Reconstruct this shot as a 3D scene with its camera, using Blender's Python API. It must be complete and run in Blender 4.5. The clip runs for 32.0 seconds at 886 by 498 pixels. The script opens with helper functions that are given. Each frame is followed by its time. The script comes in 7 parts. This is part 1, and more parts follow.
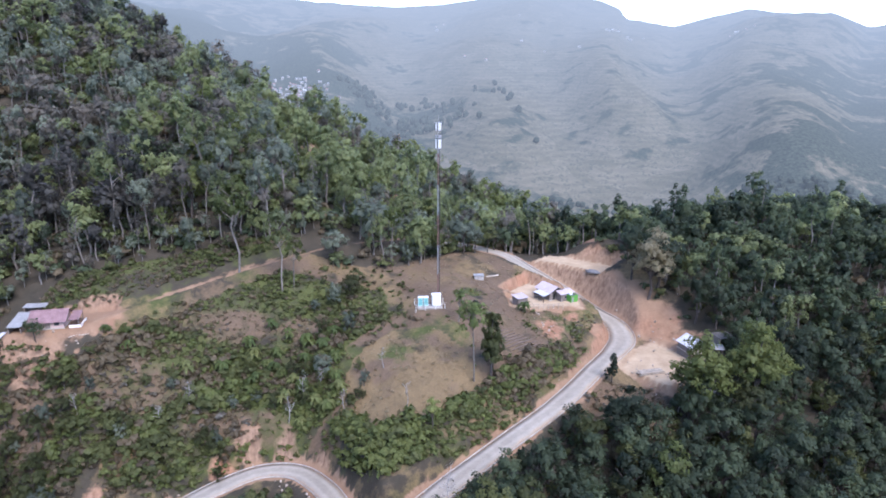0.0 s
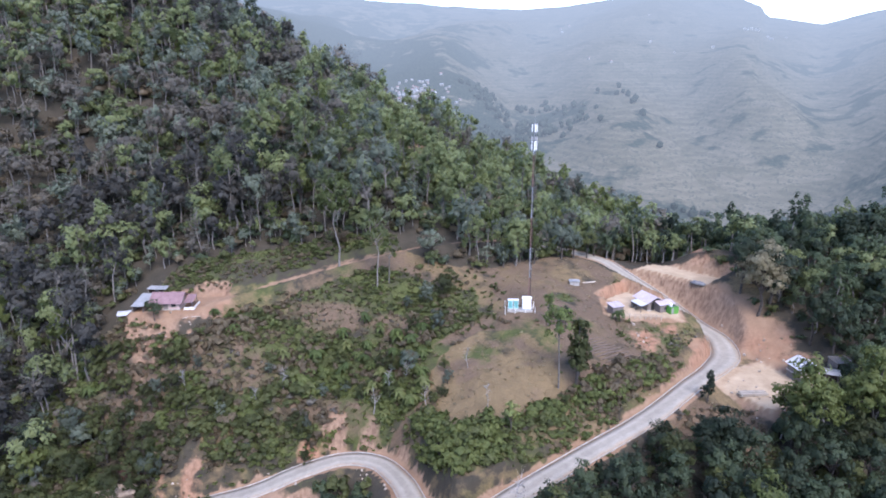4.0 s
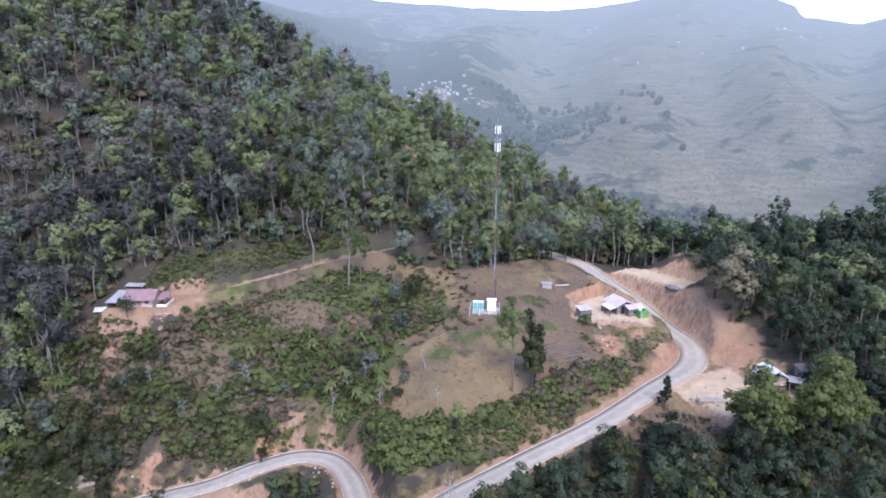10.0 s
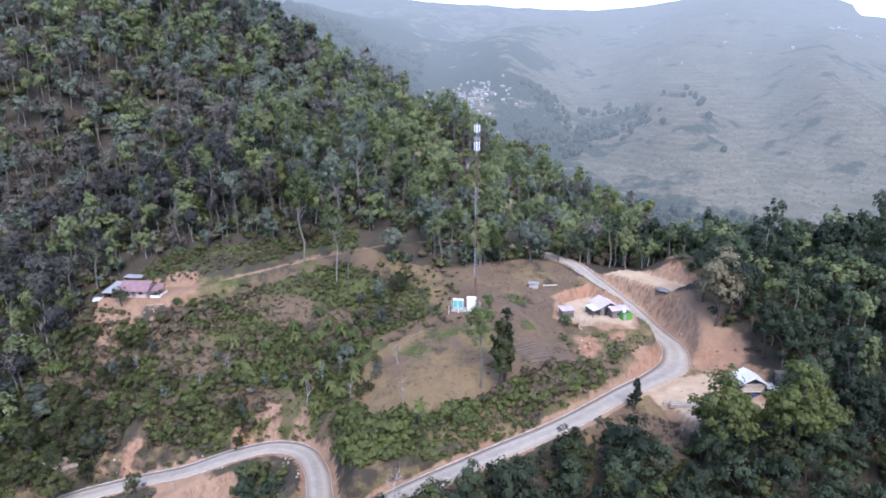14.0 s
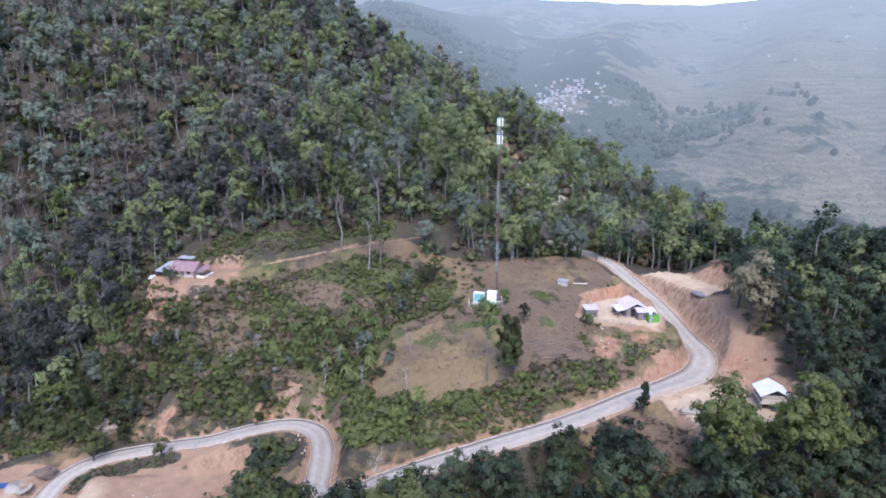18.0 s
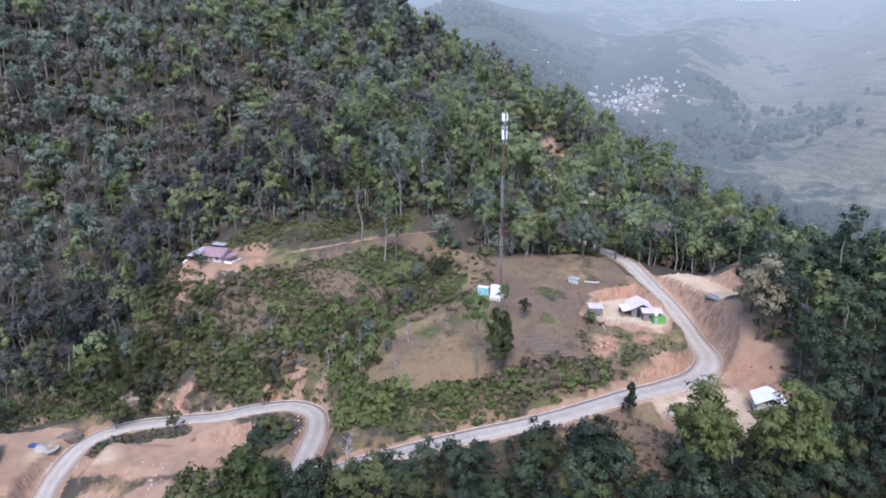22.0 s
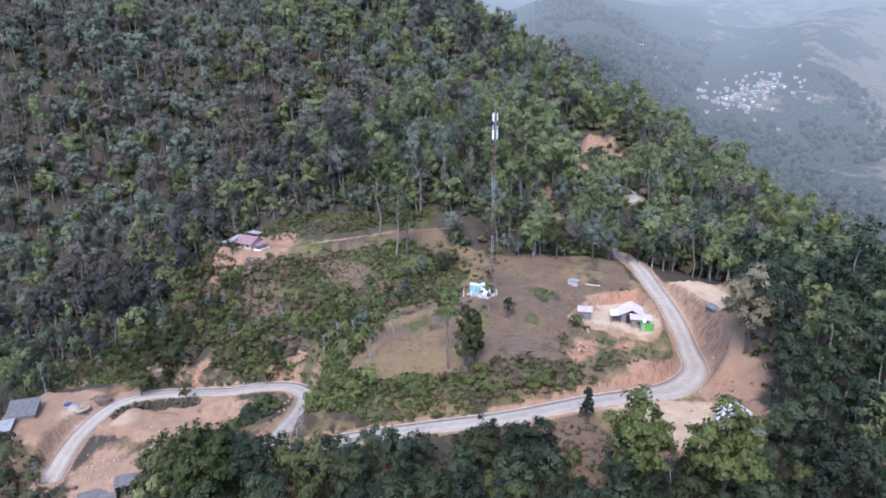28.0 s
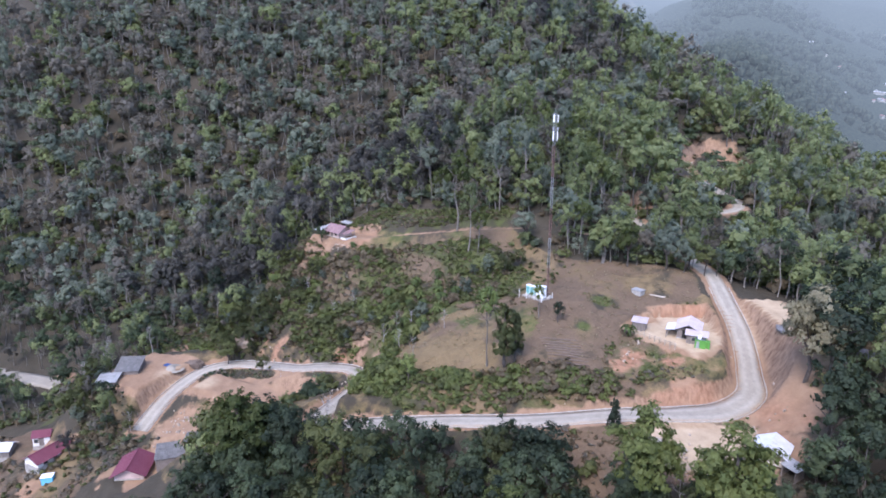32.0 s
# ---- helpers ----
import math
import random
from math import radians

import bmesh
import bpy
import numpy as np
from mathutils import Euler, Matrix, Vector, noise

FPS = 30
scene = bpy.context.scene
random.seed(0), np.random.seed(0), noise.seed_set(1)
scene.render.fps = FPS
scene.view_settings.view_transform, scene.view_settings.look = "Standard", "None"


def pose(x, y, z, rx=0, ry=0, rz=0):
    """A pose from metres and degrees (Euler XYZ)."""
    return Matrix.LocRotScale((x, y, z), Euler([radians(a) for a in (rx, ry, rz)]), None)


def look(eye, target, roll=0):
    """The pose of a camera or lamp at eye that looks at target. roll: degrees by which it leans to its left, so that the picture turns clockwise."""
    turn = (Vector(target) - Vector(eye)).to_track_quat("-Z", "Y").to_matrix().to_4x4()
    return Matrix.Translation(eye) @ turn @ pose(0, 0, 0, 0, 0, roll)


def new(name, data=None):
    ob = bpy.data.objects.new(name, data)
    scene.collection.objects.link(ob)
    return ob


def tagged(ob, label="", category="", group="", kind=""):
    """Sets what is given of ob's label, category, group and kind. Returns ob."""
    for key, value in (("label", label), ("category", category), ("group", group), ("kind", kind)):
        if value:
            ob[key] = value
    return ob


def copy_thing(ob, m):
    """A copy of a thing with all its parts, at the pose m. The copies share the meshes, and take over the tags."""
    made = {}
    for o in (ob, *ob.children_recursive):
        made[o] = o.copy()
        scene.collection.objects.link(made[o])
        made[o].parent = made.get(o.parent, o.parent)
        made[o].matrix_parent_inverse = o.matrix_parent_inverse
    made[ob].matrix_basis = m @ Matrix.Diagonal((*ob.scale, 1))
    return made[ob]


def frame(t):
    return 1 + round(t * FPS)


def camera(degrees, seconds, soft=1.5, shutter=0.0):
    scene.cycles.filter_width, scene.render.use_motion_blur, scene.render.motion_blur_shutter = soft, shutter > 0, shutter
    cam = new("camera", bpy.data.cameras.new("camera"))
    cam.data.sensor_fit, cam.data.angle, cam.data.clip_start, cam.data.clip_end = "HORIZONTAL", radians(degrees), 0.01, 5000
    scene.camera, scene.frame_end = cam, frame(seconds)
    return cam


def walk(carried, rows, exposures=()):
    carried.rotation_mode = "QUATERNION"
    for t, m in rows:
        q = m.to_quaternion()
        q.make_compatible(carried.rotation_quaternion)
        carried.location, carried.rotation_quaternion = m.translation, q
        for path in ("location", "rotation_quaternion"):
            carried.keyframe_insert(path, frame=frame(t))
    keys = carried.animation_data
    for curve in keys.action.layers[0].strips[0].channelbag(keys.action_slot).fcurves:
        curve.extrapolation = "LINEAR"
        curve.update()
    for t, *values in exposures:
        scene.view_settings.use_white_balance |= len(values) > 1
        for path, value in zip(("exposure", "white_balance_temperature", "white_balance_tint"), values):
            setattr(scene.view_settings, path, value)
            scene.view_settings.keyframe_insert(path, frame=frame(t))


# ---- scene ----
cam = camera(67.8, 32.0, soft=1.75)
# seconds, eye x y z, yaw, pitch, roll
ROWS = [
    (0.0, -2.12, -0.95, 44.62, 0.72, -15.09, -0.23),
    (0.5, -1.63, -0.86, 44.46, 1.90, -15.05, -0.26),
    (1.0, -1.11, -0.79, 44.34, 3.78, -14.99, -0.23),
    (1.5, -0.53, -0.74, 44.25, 5.55, -14.98, -0.25),
    (2.0, 0.10, -0.72, 44.21, 6.73, -14.94, -0.20),
    (2.5, 0.74, -0.67, 44.21, 7.86, -14.93, -0.14),
    (3.0, 1.40, -0.59, 44.25, 8.95, -14.91, -0.08),
    (3.5, 2.07, -0.48, 44.30, 10.04, -14.91, -0.02),
    (4.0, 2.72, -0.39, 44.34, 11.12, -14.89, 0.02),
    (4.5, 3.39, -0.30, 44.37, 12.20, -14.87, 0.09),
    (6.5, 6.59, 0.08, 44.47, 13.76, -14.84, 0.23),
    (7.0, 7.58, 0.26, 44.45, 13.76, -14.82, 0.23),
    (7.5, 8.66, 0.44, 44.43, 13.76, -14.81, 0.14),
    (8.0, 9.83, 0.66, 44.42, 13.77, -14.81, 0.13),
    (8.5, 11.05, 0.93, 44.40, 13.75, -14.80, 0.10),
    (9.0, 12.32, 1.22, 44.39, 13.73, -14.79, 0.11),
    (9.5, 13.68, 1.54, 44.39, 13.73, -14.78, 0.05),
    (10.0, 15.11, 1.88, 44.41, 13.71, -14.77, 0.06),
    (10.5, 16.58, 2.22, 44.43, 13.69, -14.78, 0.06),
    (11.0, 18.10, 2.53, 44.45, 13.65, -14.78, 0.05),
    (11.5, 19.63, 2.81, 44.46, 13.60, -14.77, 0.05),
    (12.0, 21.13, 3.09, 44.45, 13.68, -14.76, 0.01),
    (12.5, 22.62, 3.38, 44.40, 14.37, -14.77, -0.01),
    (13.0, 24.15, 3.68, 44.32, 15.44, -14.74, 0.00),
    (13.5, 25.68, 4.00, 44.21, 16.51, -14.73, 0.03),
    (14.0, 27.22, 4.35, 44.10, 17.57, -14.74, 0.04),
    (14.5, 28.80, 4.71, 43.98, 18.65, -14.76, 0.04),
    (16.5, 35.70, 6.75, 43.61, 23.05, -14.89, -0.05),
    (17.0, 37.49, 7.28, 43.51, 24.09, -14.92, -0.03),
    (17.5, 39.29, 7.82, 43.40, 25.11, -14.91, 0.01),
    (18.0, 41.02, 8.38, 43.30, 26.08, -14.91, 0.00),
    (18.5, 42.72, 8.95, 43.20, 26.99, -14.93, -0.02),
    (19.0, 44.42, 9.57, 43.12, 27.90, -14.95, -0.06),
    (19.5, 46.11, 10.22, 43.03, 28.85, -14.96, -0.04),
    (20.0, 47.77, 10.87, 42.96, 29.68, -14.99, -0.04),
    (20.5, 49.44, 11.58, 42.90, 30.51, -15.01, -0.02),
    (21.0, 51.10, 12.28, 42.84, 31.34, -15.02, -0.05),
    (21.5, 52.75, 12.98, 42.78, 32.17, -15.03, -0.04),
    (22.0, 54.40, 13.70, 42.71, 32.99, -15.04, -0.04),
    (22.5, 56.06, 14.45, 42.66, 33.78, -15.03, -0.02),
    (23.0, 57.73, 15.23, 42.62, 34.54, -15.09, -0.05),
    (23.5, 59.41, 16.09, 42.61, 35.27, -15.08, -0.02),
    (24.0, 61.10, 17.02, 42.64, 35.90, -15.11, -0.07),
    (24.5, 62.79, 17.97, 42.71, 36.33, -15.13, 0.01),
    (25.0, 64.43, 18.91, 42.80, 36.74, -15.18, 0.05),
    (25.5, 66.04, 19.89, 42.93, 37.14, -15.24, -0.00),
    (27.5, 72.79, 24.42, 43.61, 42.07, -15.41, 0.14),
    (28.0, 74.41, 25.66, 43.68, 42.67, -15.43, 0.16),
    (28.5, 75.98, 26.92, 43.72, 45.24, -15.46, 0.06),
    (29.0, 77.53, 28.25, 43.73, 48.04, -15.46, 0.08),
    (29.5, 79.08, 29.61, 43.74, 50.38, -15.49, 0.03),
    (30.0, 80.67, 31.04, 43.78, 51.46, -15.51, 0.03),
    (30.5, 82.27, 32.51, 43.84, 52.47, -15.52, -0.00),
    (31.0, 83.88, 34.03, 43.93, 53.47, -15.57, -0.05),
    (31.5, 85.49, 35.59, 44.04, 54.49, -15.57, -0.03),
    (32.0, 87.09, 37.16, 44.14, 55.51, -15.60, -0.07),
]
walk(cam, [(t, pose(x, y, z, 90 + pitch, roll, yaw)) for t, x, y, z, yaw, pitch, roll in ROWS], [(0.0, 1.95, 6060, 20.0), (32.0, 1.95, 6060, 20.0)])

# ---- light: a bright hazy sky and a weak veiled sun ----
SUN_EL, SUN_AZ = 52.0, 150.0
world = bpy.data.worlds.new("hazy_sky")
scene.world = world
world.use_nodes = True
wn, wl = world.node_tree.nodes, world.node_tree.links
wn.clear()
sky = wn.new("ShaderNodeTexSky")
sky.sky_type, sky.sun_disc = "NISHITA", False
sky.sun_elevation, sky.sun_rotation = radians(SUN_EL), radians(SUN_AZ)
sky.altitude, sky.air_density, sky.dust_density, sky.ozone_density = 1200, 1.0, 2.0, 1.5
wb = wn.new("ShaderNodeBackground")
wb.inputs["Strength"].default_value = 0.15
wo = wn.new("ShaderNodeOutputWorld")
wl.new(sky.outputs[0], wb.inputs["Color"])
wl.new(wb.outputs[0], wo.inputs["Surface"])
sun_data = bpy.data.lights.new("sun", "SUN")
sun_data.energy, sun_data.angle, sun_data.color = 1.15, radians(30), (1.0, 0.97, 0.93)
sun = new("sun", sun_data)
_az, _el = radians(SUN_AZ), radians(SUN_EL)
_to = Vector((math.sin(_az) * math.cos(_el), math.cos(_az) * math.cos(_el), math.sin(_el)))
sun.matrix_world = look(_to * 200, (0, 0, 0))

# ---- materials ----
def mat(name, rough=0.9, metal=0.0):
    """A node material: its tree, its links and its surface node."""
    m = bpy.data.materials.new(name)
    m.use_nodes = True
    nt = m.node_tree
    b = nt.nodes["Principled BSDF"]
    b.inputs["Roughness"].default_value, b.inputs["Metallic"].default_value = rough, metal
    b.inputs["Specular IOR Level"].default_value = 0.25
    return m, nt, b


def node(nt, kind, **values):
    n = nt.nodes.new(kind)
    for k, v in values.items():
        n.inputs[k.replace("_", " ")].default_value = v
    return n


def ramp(nt, source, stops):
    r = nt.nodes.new("ShaderNodeValToRGB")
    e = r.color_ramp.elements
    while len(e) < len(stops):
        e.new(0.5)
    for k, (p, c) in zip(e, stops):
        k.position, k.color = p, (*c, 1)
    nt.links.new(source, r.inputs[0])
    return r.outputs[0]


def mix(nt, fac, a, b, how="MIX"):
    n = nt.nodes.new("ShaderNodeMix")
    n.data_type, n.blend_type = "RGBA", how
    for s, v in ((n.inputs[0], fac), (n.inputs[6], a), (n.inputs[7], b)):
        if isinstance(v, bpy.types.NodeSocket):
            nt.links.new(v, s)
        else:
            s.default_value = v if isinstance(v, float) else (*v, 1)
    return n.outputs[2]


def sums(nt, op, a, b):
    n = nt.nodes.new("ShaderNodeMath")
    n.operation = op
    for s, v in zip(n.inputs, (a, b)):
        if isinstance(v, bpy.types.NodeSocket):
            nt.links.new(v, s)
        else:
            s.default_value = v
    return n.outputs[0]


def grain(nt, scale, detail=4.0, rough=0.55, where="Object", stretch=None):
    tc = nt.nodes.new("ShaderNodeTexCoord")
    src = tc.outputs[where]
    if stretch:
        mp = nt.nodes.new("ShaderNodeMapping")
        mp.inputs["Scale"].default_value = stretch
        nt.links.new(src, mp.inputs[0])
        src = mp.outputs[0]
    n = node(nt, "ShaderNodeTexNoise", Scale=scale, Detail=detail, Roughness=rough)
    nt.links.new(src, n.inputs["Vector"])
    return n.outputs["Fac"]


def bump(nt, b, source, strength, distance):
    n = node(nt, "ShaderNodeBump", Strength=strength, Distance=distance)
    nt.links.new(source, n.inputs["Height"])
    nt.links.new(n.outputs[0], b.inputs["Normal"])


def simple(name, dark, light, scale=3.0, rough=0.8, metal=0.0, relief=0.0, stretch=None, by_object=0.0):
    """A surface that varies between two colours at two scales, with grain and a little relief."""
    m, nt, b = mat(name, rough, metal)
    fine, broad = grain(nt, scale * 6, 3, 0.6, stretch=stretch), grain(nt, scale, 3, stretch=stretch)
    f = sums(nt, "ADD", sums(nt, "MULTIPLY", fine, 0.45), sums(nt, "MULTIPLY", broad, 0.55))
    c = ramp(nt, f, [(0.33, dark), (0.67, light)])
    if by_object:
        oi = nt.nodes.new("ShaderNodeObjectInfo")
        c = mix(nt, by_object, c, ramp(nt, oi.outputs["Random"], [(0, tuple(v * 0.45 for v in dark)), (1, tuple(min(1, v * 1.5) for v in light))]))
    nt.links.new(c, b.inputs["Base Color"])
    if relief:
        bump(nt, b, fine, 0.6, relief)
    return m


def leafy(name, deep, mid, pale):
    """Foliage: each clump, each tree and each patch of wood has its own green, speckled leaf by leaf with painted dark
    gaps.
    """
    m, nt, b = mat(name, 0.62)
    geo, oi = nt.nodes.new("ShaderNodeNewGeometry"), nt.nodes.new("ShaderNodeObjectInfo")
    at = nt.nodes.new("ShaderNodeAttribute")
    at.attribute_name = "tint"
    tree = sums(nt, "PINGPONG", sums(nt, "ADD", at.outputs["Fac"], oi.outputs["Random"]), 1.0)
    f = sums(nt, "ADD", sums(nt, "MULTIPLY", tree, 0.89), sums(nt, "MULTIPLY", geo.outputs["Random Per Island"], 0.11))
    c = ramp(nt, f, [(0.08, deep), (0.5, mid), (0.95, pale)])
    clump, gap_speck = grain(nt, 0.9, 4, 0.65), grain(nt, 3.4, 3, 0.7)
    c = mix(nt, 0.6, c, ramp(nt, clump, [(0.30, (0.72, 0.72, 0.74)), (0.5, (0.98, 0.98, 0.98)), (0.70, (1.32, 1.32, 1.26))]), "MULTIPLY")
    # fine noise paints the shade of leaf gaps into the colour, with random speckle
    c = mix(nt, 0.55, c, ramp(nt, gap_speck, [(0.36, (0.64, 0.64, 0.66)), (0.5, (1.0, 1.0, 1.0)), (0.66, (1.40, 1.40, 1.33))]), "MULTIPLY")
    bump(nt, b, sums(nt, "ADD", sums(nt, "MULTIPLY", clump, 1.3), gap_speck), 0.5, 0.3)
    nt.links.new(c, b.inputs["Base Color"])
    b.inputs["Specular IOR Level"].default_value = 0.38
    tr = nt.nodes.new("ShaderNodeBsdfTranslucent")
    nt.links.new(c, tr.inputs["Color"])
    ms = node(nt, "ShaderNodeMixShader")
    ms.inputs[0].default_value = 0.56
    nt.links.new(b.outputs[0], ms.inputs[1])
    nt.links.new(tr.outputs[0], ms.inputs[2])
    nt.links.new(ms.outputs[0], nt.nodes["Material Output"].inputs["Surface"])
    return m


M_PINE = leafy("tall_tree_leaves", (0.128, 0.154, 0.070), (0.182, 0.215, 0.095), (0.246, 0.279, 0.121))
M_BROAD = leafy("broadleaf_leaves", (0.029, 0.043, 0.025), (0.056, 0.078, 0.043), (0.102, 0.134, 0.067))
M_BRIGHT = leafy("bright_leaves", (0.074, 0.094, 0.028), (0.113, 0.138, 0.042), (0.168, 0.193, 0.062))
# grey-brown leaves, their base colour also lifted for haze on the far slope
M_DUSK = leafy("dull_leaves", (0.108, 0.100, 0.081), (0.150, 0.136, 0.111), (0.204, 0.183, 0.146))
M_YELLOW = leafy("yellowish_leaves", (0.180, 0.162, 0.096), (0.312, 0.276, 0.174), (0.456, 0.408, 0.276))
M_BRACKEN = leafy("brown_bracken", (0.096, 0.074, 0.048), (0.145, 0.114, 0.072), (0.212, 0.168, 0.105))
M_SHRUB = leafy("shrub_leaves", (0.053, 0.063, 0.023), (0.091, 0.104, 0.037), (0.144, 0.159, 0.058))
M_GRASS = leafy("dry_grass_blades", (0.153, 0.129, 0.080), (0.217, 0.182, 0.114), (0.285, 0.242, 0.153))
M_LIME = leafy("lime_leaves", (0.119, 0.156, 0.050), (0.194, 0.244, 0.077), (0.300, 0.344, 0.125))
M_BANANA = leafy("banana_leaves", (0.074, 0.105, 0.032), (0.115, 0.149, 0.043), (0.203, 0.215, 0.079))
# base colour lightened and shifted to blue for the haze over the hill
M_HILL = leafy("hill_hazed_leaves", (0.106, 0.128, 0.097), (0.157, 0.186, 0.139), (0.226, 0.257, 0.184))
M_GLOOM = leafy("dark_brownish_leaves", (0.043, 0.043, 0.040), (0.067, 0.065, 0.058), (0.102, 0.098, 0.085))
M_BARK = simple("pale_bark", (0.070, 0.061, 0.053), (0.23, 0.205, 0.18), 1.2, 0.9, relief=0.02, by_object=0.3)
M_BARK2 = simple("dark_bark", (0.035, 0.028, 0.024), (0.12, 0.10, 0.085), 1.5, 0.9, relief=0.02)
M_TWIG = simple("grey_twigs", (0.20, 0.185, 0.175), (0.42, 0.395, 0.375), 1.5, 0.9)


def road_material():
    """Worn concrete: paler wheel tracks, earth washed over the edges, slab joints too fine to tell apart."""
    m, nt, b = mat("concrete_road", 0.92)
    at = nt.nodes.new("ShaderNodeAttribute")
    at.attribute_name = "across"
    w = sums(nt, "ABSOLUTE", at.outputs["Fac"], 0.0)
    broad, mid, fine = grain(nt, 0.12, 3), grain(nt, 0.9, 4, 0.65), grain(nt, 6.0, 3, 0.7)
    f = sums(nt, "ADD", sums(nt, "MULTIPLY", broad, 0.35), sums(nt, "ADD", sums(nt, "MULTIPLY", mid, 0.35), sums(nt, "MULTIPLY", fine, 0.3)))
    c = ramp(nt, f, [(0.36, (0.225, 0.200, 0.165)), (0.64, (0.350, 0.312, 0.258))])
    track = ramp(nt, sums(nt, "ADD", w, sums(nt, "MULTIPLY", sums(nt, "SUBTRACT", mid, 0.5), 0.3)), [(0.18, (0.90, 0.89, 0.87)), (0.45, (1.10, 1.10, 1.10)), (0.72, (0.96, 0.95, 0.93))])
    c = mix(nt, 0.8, c, track, "MULTIPLY")
    dust = ramp(nt, sums(nt, "ADD", w, sums(nt, "MULTIPLY", sums(nt, "SUBTRACT", mid, 0.5), 0.9)), [(0.72, (0, 0, 0)), (1.05, (1, 1, 1))])
    c = mix(nt, dust, c, ramp(nt, fine, [(0.35, (0.215, 0.158, 0.110)), (0.65, (0.35, 0.275, 0.205))]))
    nt.links.new(c, b.inputs["Base Color"])
    bump(nt, b, fine, 0.5, 0.012)
    return m


M_CONCRETE = road_material()
M_KERB = simple("stained_concrete", (0.19, 0.175, 0.155), (0.42, 0.39, 0.35), 1.0, 0.9, relief=0.01)


def ground_material():
    m, nt, b = mat("hill_ground", 0.95)
    at = nt.nodes.new("ShaderNodeVertexColor")
    at.layer_name = "cover"
    sp = nt.nodes.new("ShaderNodeSeparateColor")
    nt.links.new(at.outputs["Color"], sp.inputs[0])
    broad, mid, fine = grain(nt, 0.05, 4), grain(nt, 0.35, 5, 0.65), grain(nt, 2.4, 5, 0.7)

    def edge(s):
        e = sums(nt, "ADD", s, sums(nt, "MULTIPLY", sums(nt, "SUBTRACT", mid, 0.5), 0.9))
        mr = node(nt, "ShaderNodeMapRange")
        mr.inputs[1].default_value, mr.inputs[2].default_value = 0.38, 0.62
        nt.links.new(e, mr.inputs[0])
        return mr.outputs[0]

    litter = mix(nt, fine, ramp(nt, mid, [(0.3, (0.030, 0.025, 0.018)), (0.7, (0.074, 0.055, 0.041))]), (0.045, 0.041, 0.027))
    green = mix(nt, 0.5, ramp(nt, mid, [(0.3, (0.036, 0.047, 0.014)), (0.7, (0.079, 0.093, 0.027))]), ramp(nt, fine, [(0.3, (0.034, 0.042, 0.014)), (0.7, (0.101, 0.101, 0.035))]))
    dry = mix(nt, 0.45, ramp(nt, mid, [(0.3, (0.110, 0.076, 0.040)), (0.7, (0.192, 0.135, 0.070))]), ramp(nt, fine, [(0.3, (0.079, 0.058, 0.030)), (0.7, (0.221, 0.157, 0.081))]))
    earth = mix(nt, 0.5, ramp(nt, broad, [(0.35, (0.236, 0.147, 0.088)), (0.65, (0.319, 0.217, 0.142))]), ramp(nt, mid, [(0.3, (0.149, 0.084, 0.050)), (0.55, (0.264, 0.163, 0.099)), (0.75, (0.353, 0.239, 0.153))]))
    earth = mix(nt, sums(nt, "MULTIPLY", fine, 0.50), earth, (0.164, 0.096, 0.060))
    # rain streaks run down the steep banks
    streak = grain(nt, 1.0, 5, 0.7, stretch=(1.5, 1.5, 0.10))
    geo = nt.nodes.new("ShaderNodeNewGeometry")
    up = nt.nodes.new("ShaderNodeSeparateXYZ")
    nt.links.new(geo.outputs["Normal"], up.inputs[0])
    steep = ramp(nt, up.outputs["Z"], [(0.62, (1, 1, 1)), (0.86, (0, 0, 0))])
    earth = mix(nt, sums(nt, "MULTIPLY", steep, 0.75), earth, ramp(nt, streak, [(0.36, (0.107, 0.066, 0.044)), (0.5, (0.228, 0.147, 0.098)), (0.66, (0.321, 0.216, 0.144))]))
    orange = mix(nt, 0.5, ramp(nt, mid, [(0.3, (0.204, 0.097, 0.051)), (0.7, (0.359, 0.193, 0.118))]), ramp(nt, streak, [(0.36, (0.163, 0.077, 0.044)), (0.66, (0.374, 0.209, 0.131))]))
    cream = ramp(nt, mid, [(0.3, (0.318, 0.234, 0.150)), (0.7, (0.478, 0.369, 0.248))])
    two = sums(nt, "SUBTRACT", sums(nt, "MULTIPLY", at.outputs["Alpha"], 2.0), 1.0)
    earth = mix(nt, sums(nt, "MAXIMUM", two, 0.0), earth, orange)
    earth = mix(nt, sums(nt, "MAXIMUM", sums(nt, "MULTIPLY", two, -1.0), 0.0), earth, cream)
    c = mix(nt, edge(sp.outputs[2]), litter, green)
    c = mix(nt, edge(sp.outputs[1]), c, dry)
    # bare reddish-brown weeds and trodden soil
    br = nt.nodes.new("ShaderNodeAttribute")
    br.attribute_name = "brown"
    brown = mix(nt, 0.5, ramp(nt, mid, [(0.3, (0.079, 0.053, 0.033)), (0.7, (0.140, 0.096, 0.062))]), ramp(nt, fine, [(0.3, (0.063, 0.044, 0.027)), (0.7, (0.163, 0.113, 0.073))]))
    c = mix(nt, edge(br.outputs["Fac"]), c, brown)
    c = mix(nt, edge(sp.outputs[0]), c, earth)
    nt.links.new(c, b.inputs["Base Color"])
    bump(nt, b, sums(nt, "ADD", fine, sums(nt, "MULTIPLY", mid, 2.0)), 0.7, 0.18)
    return m


M_GROUND = ground_material()

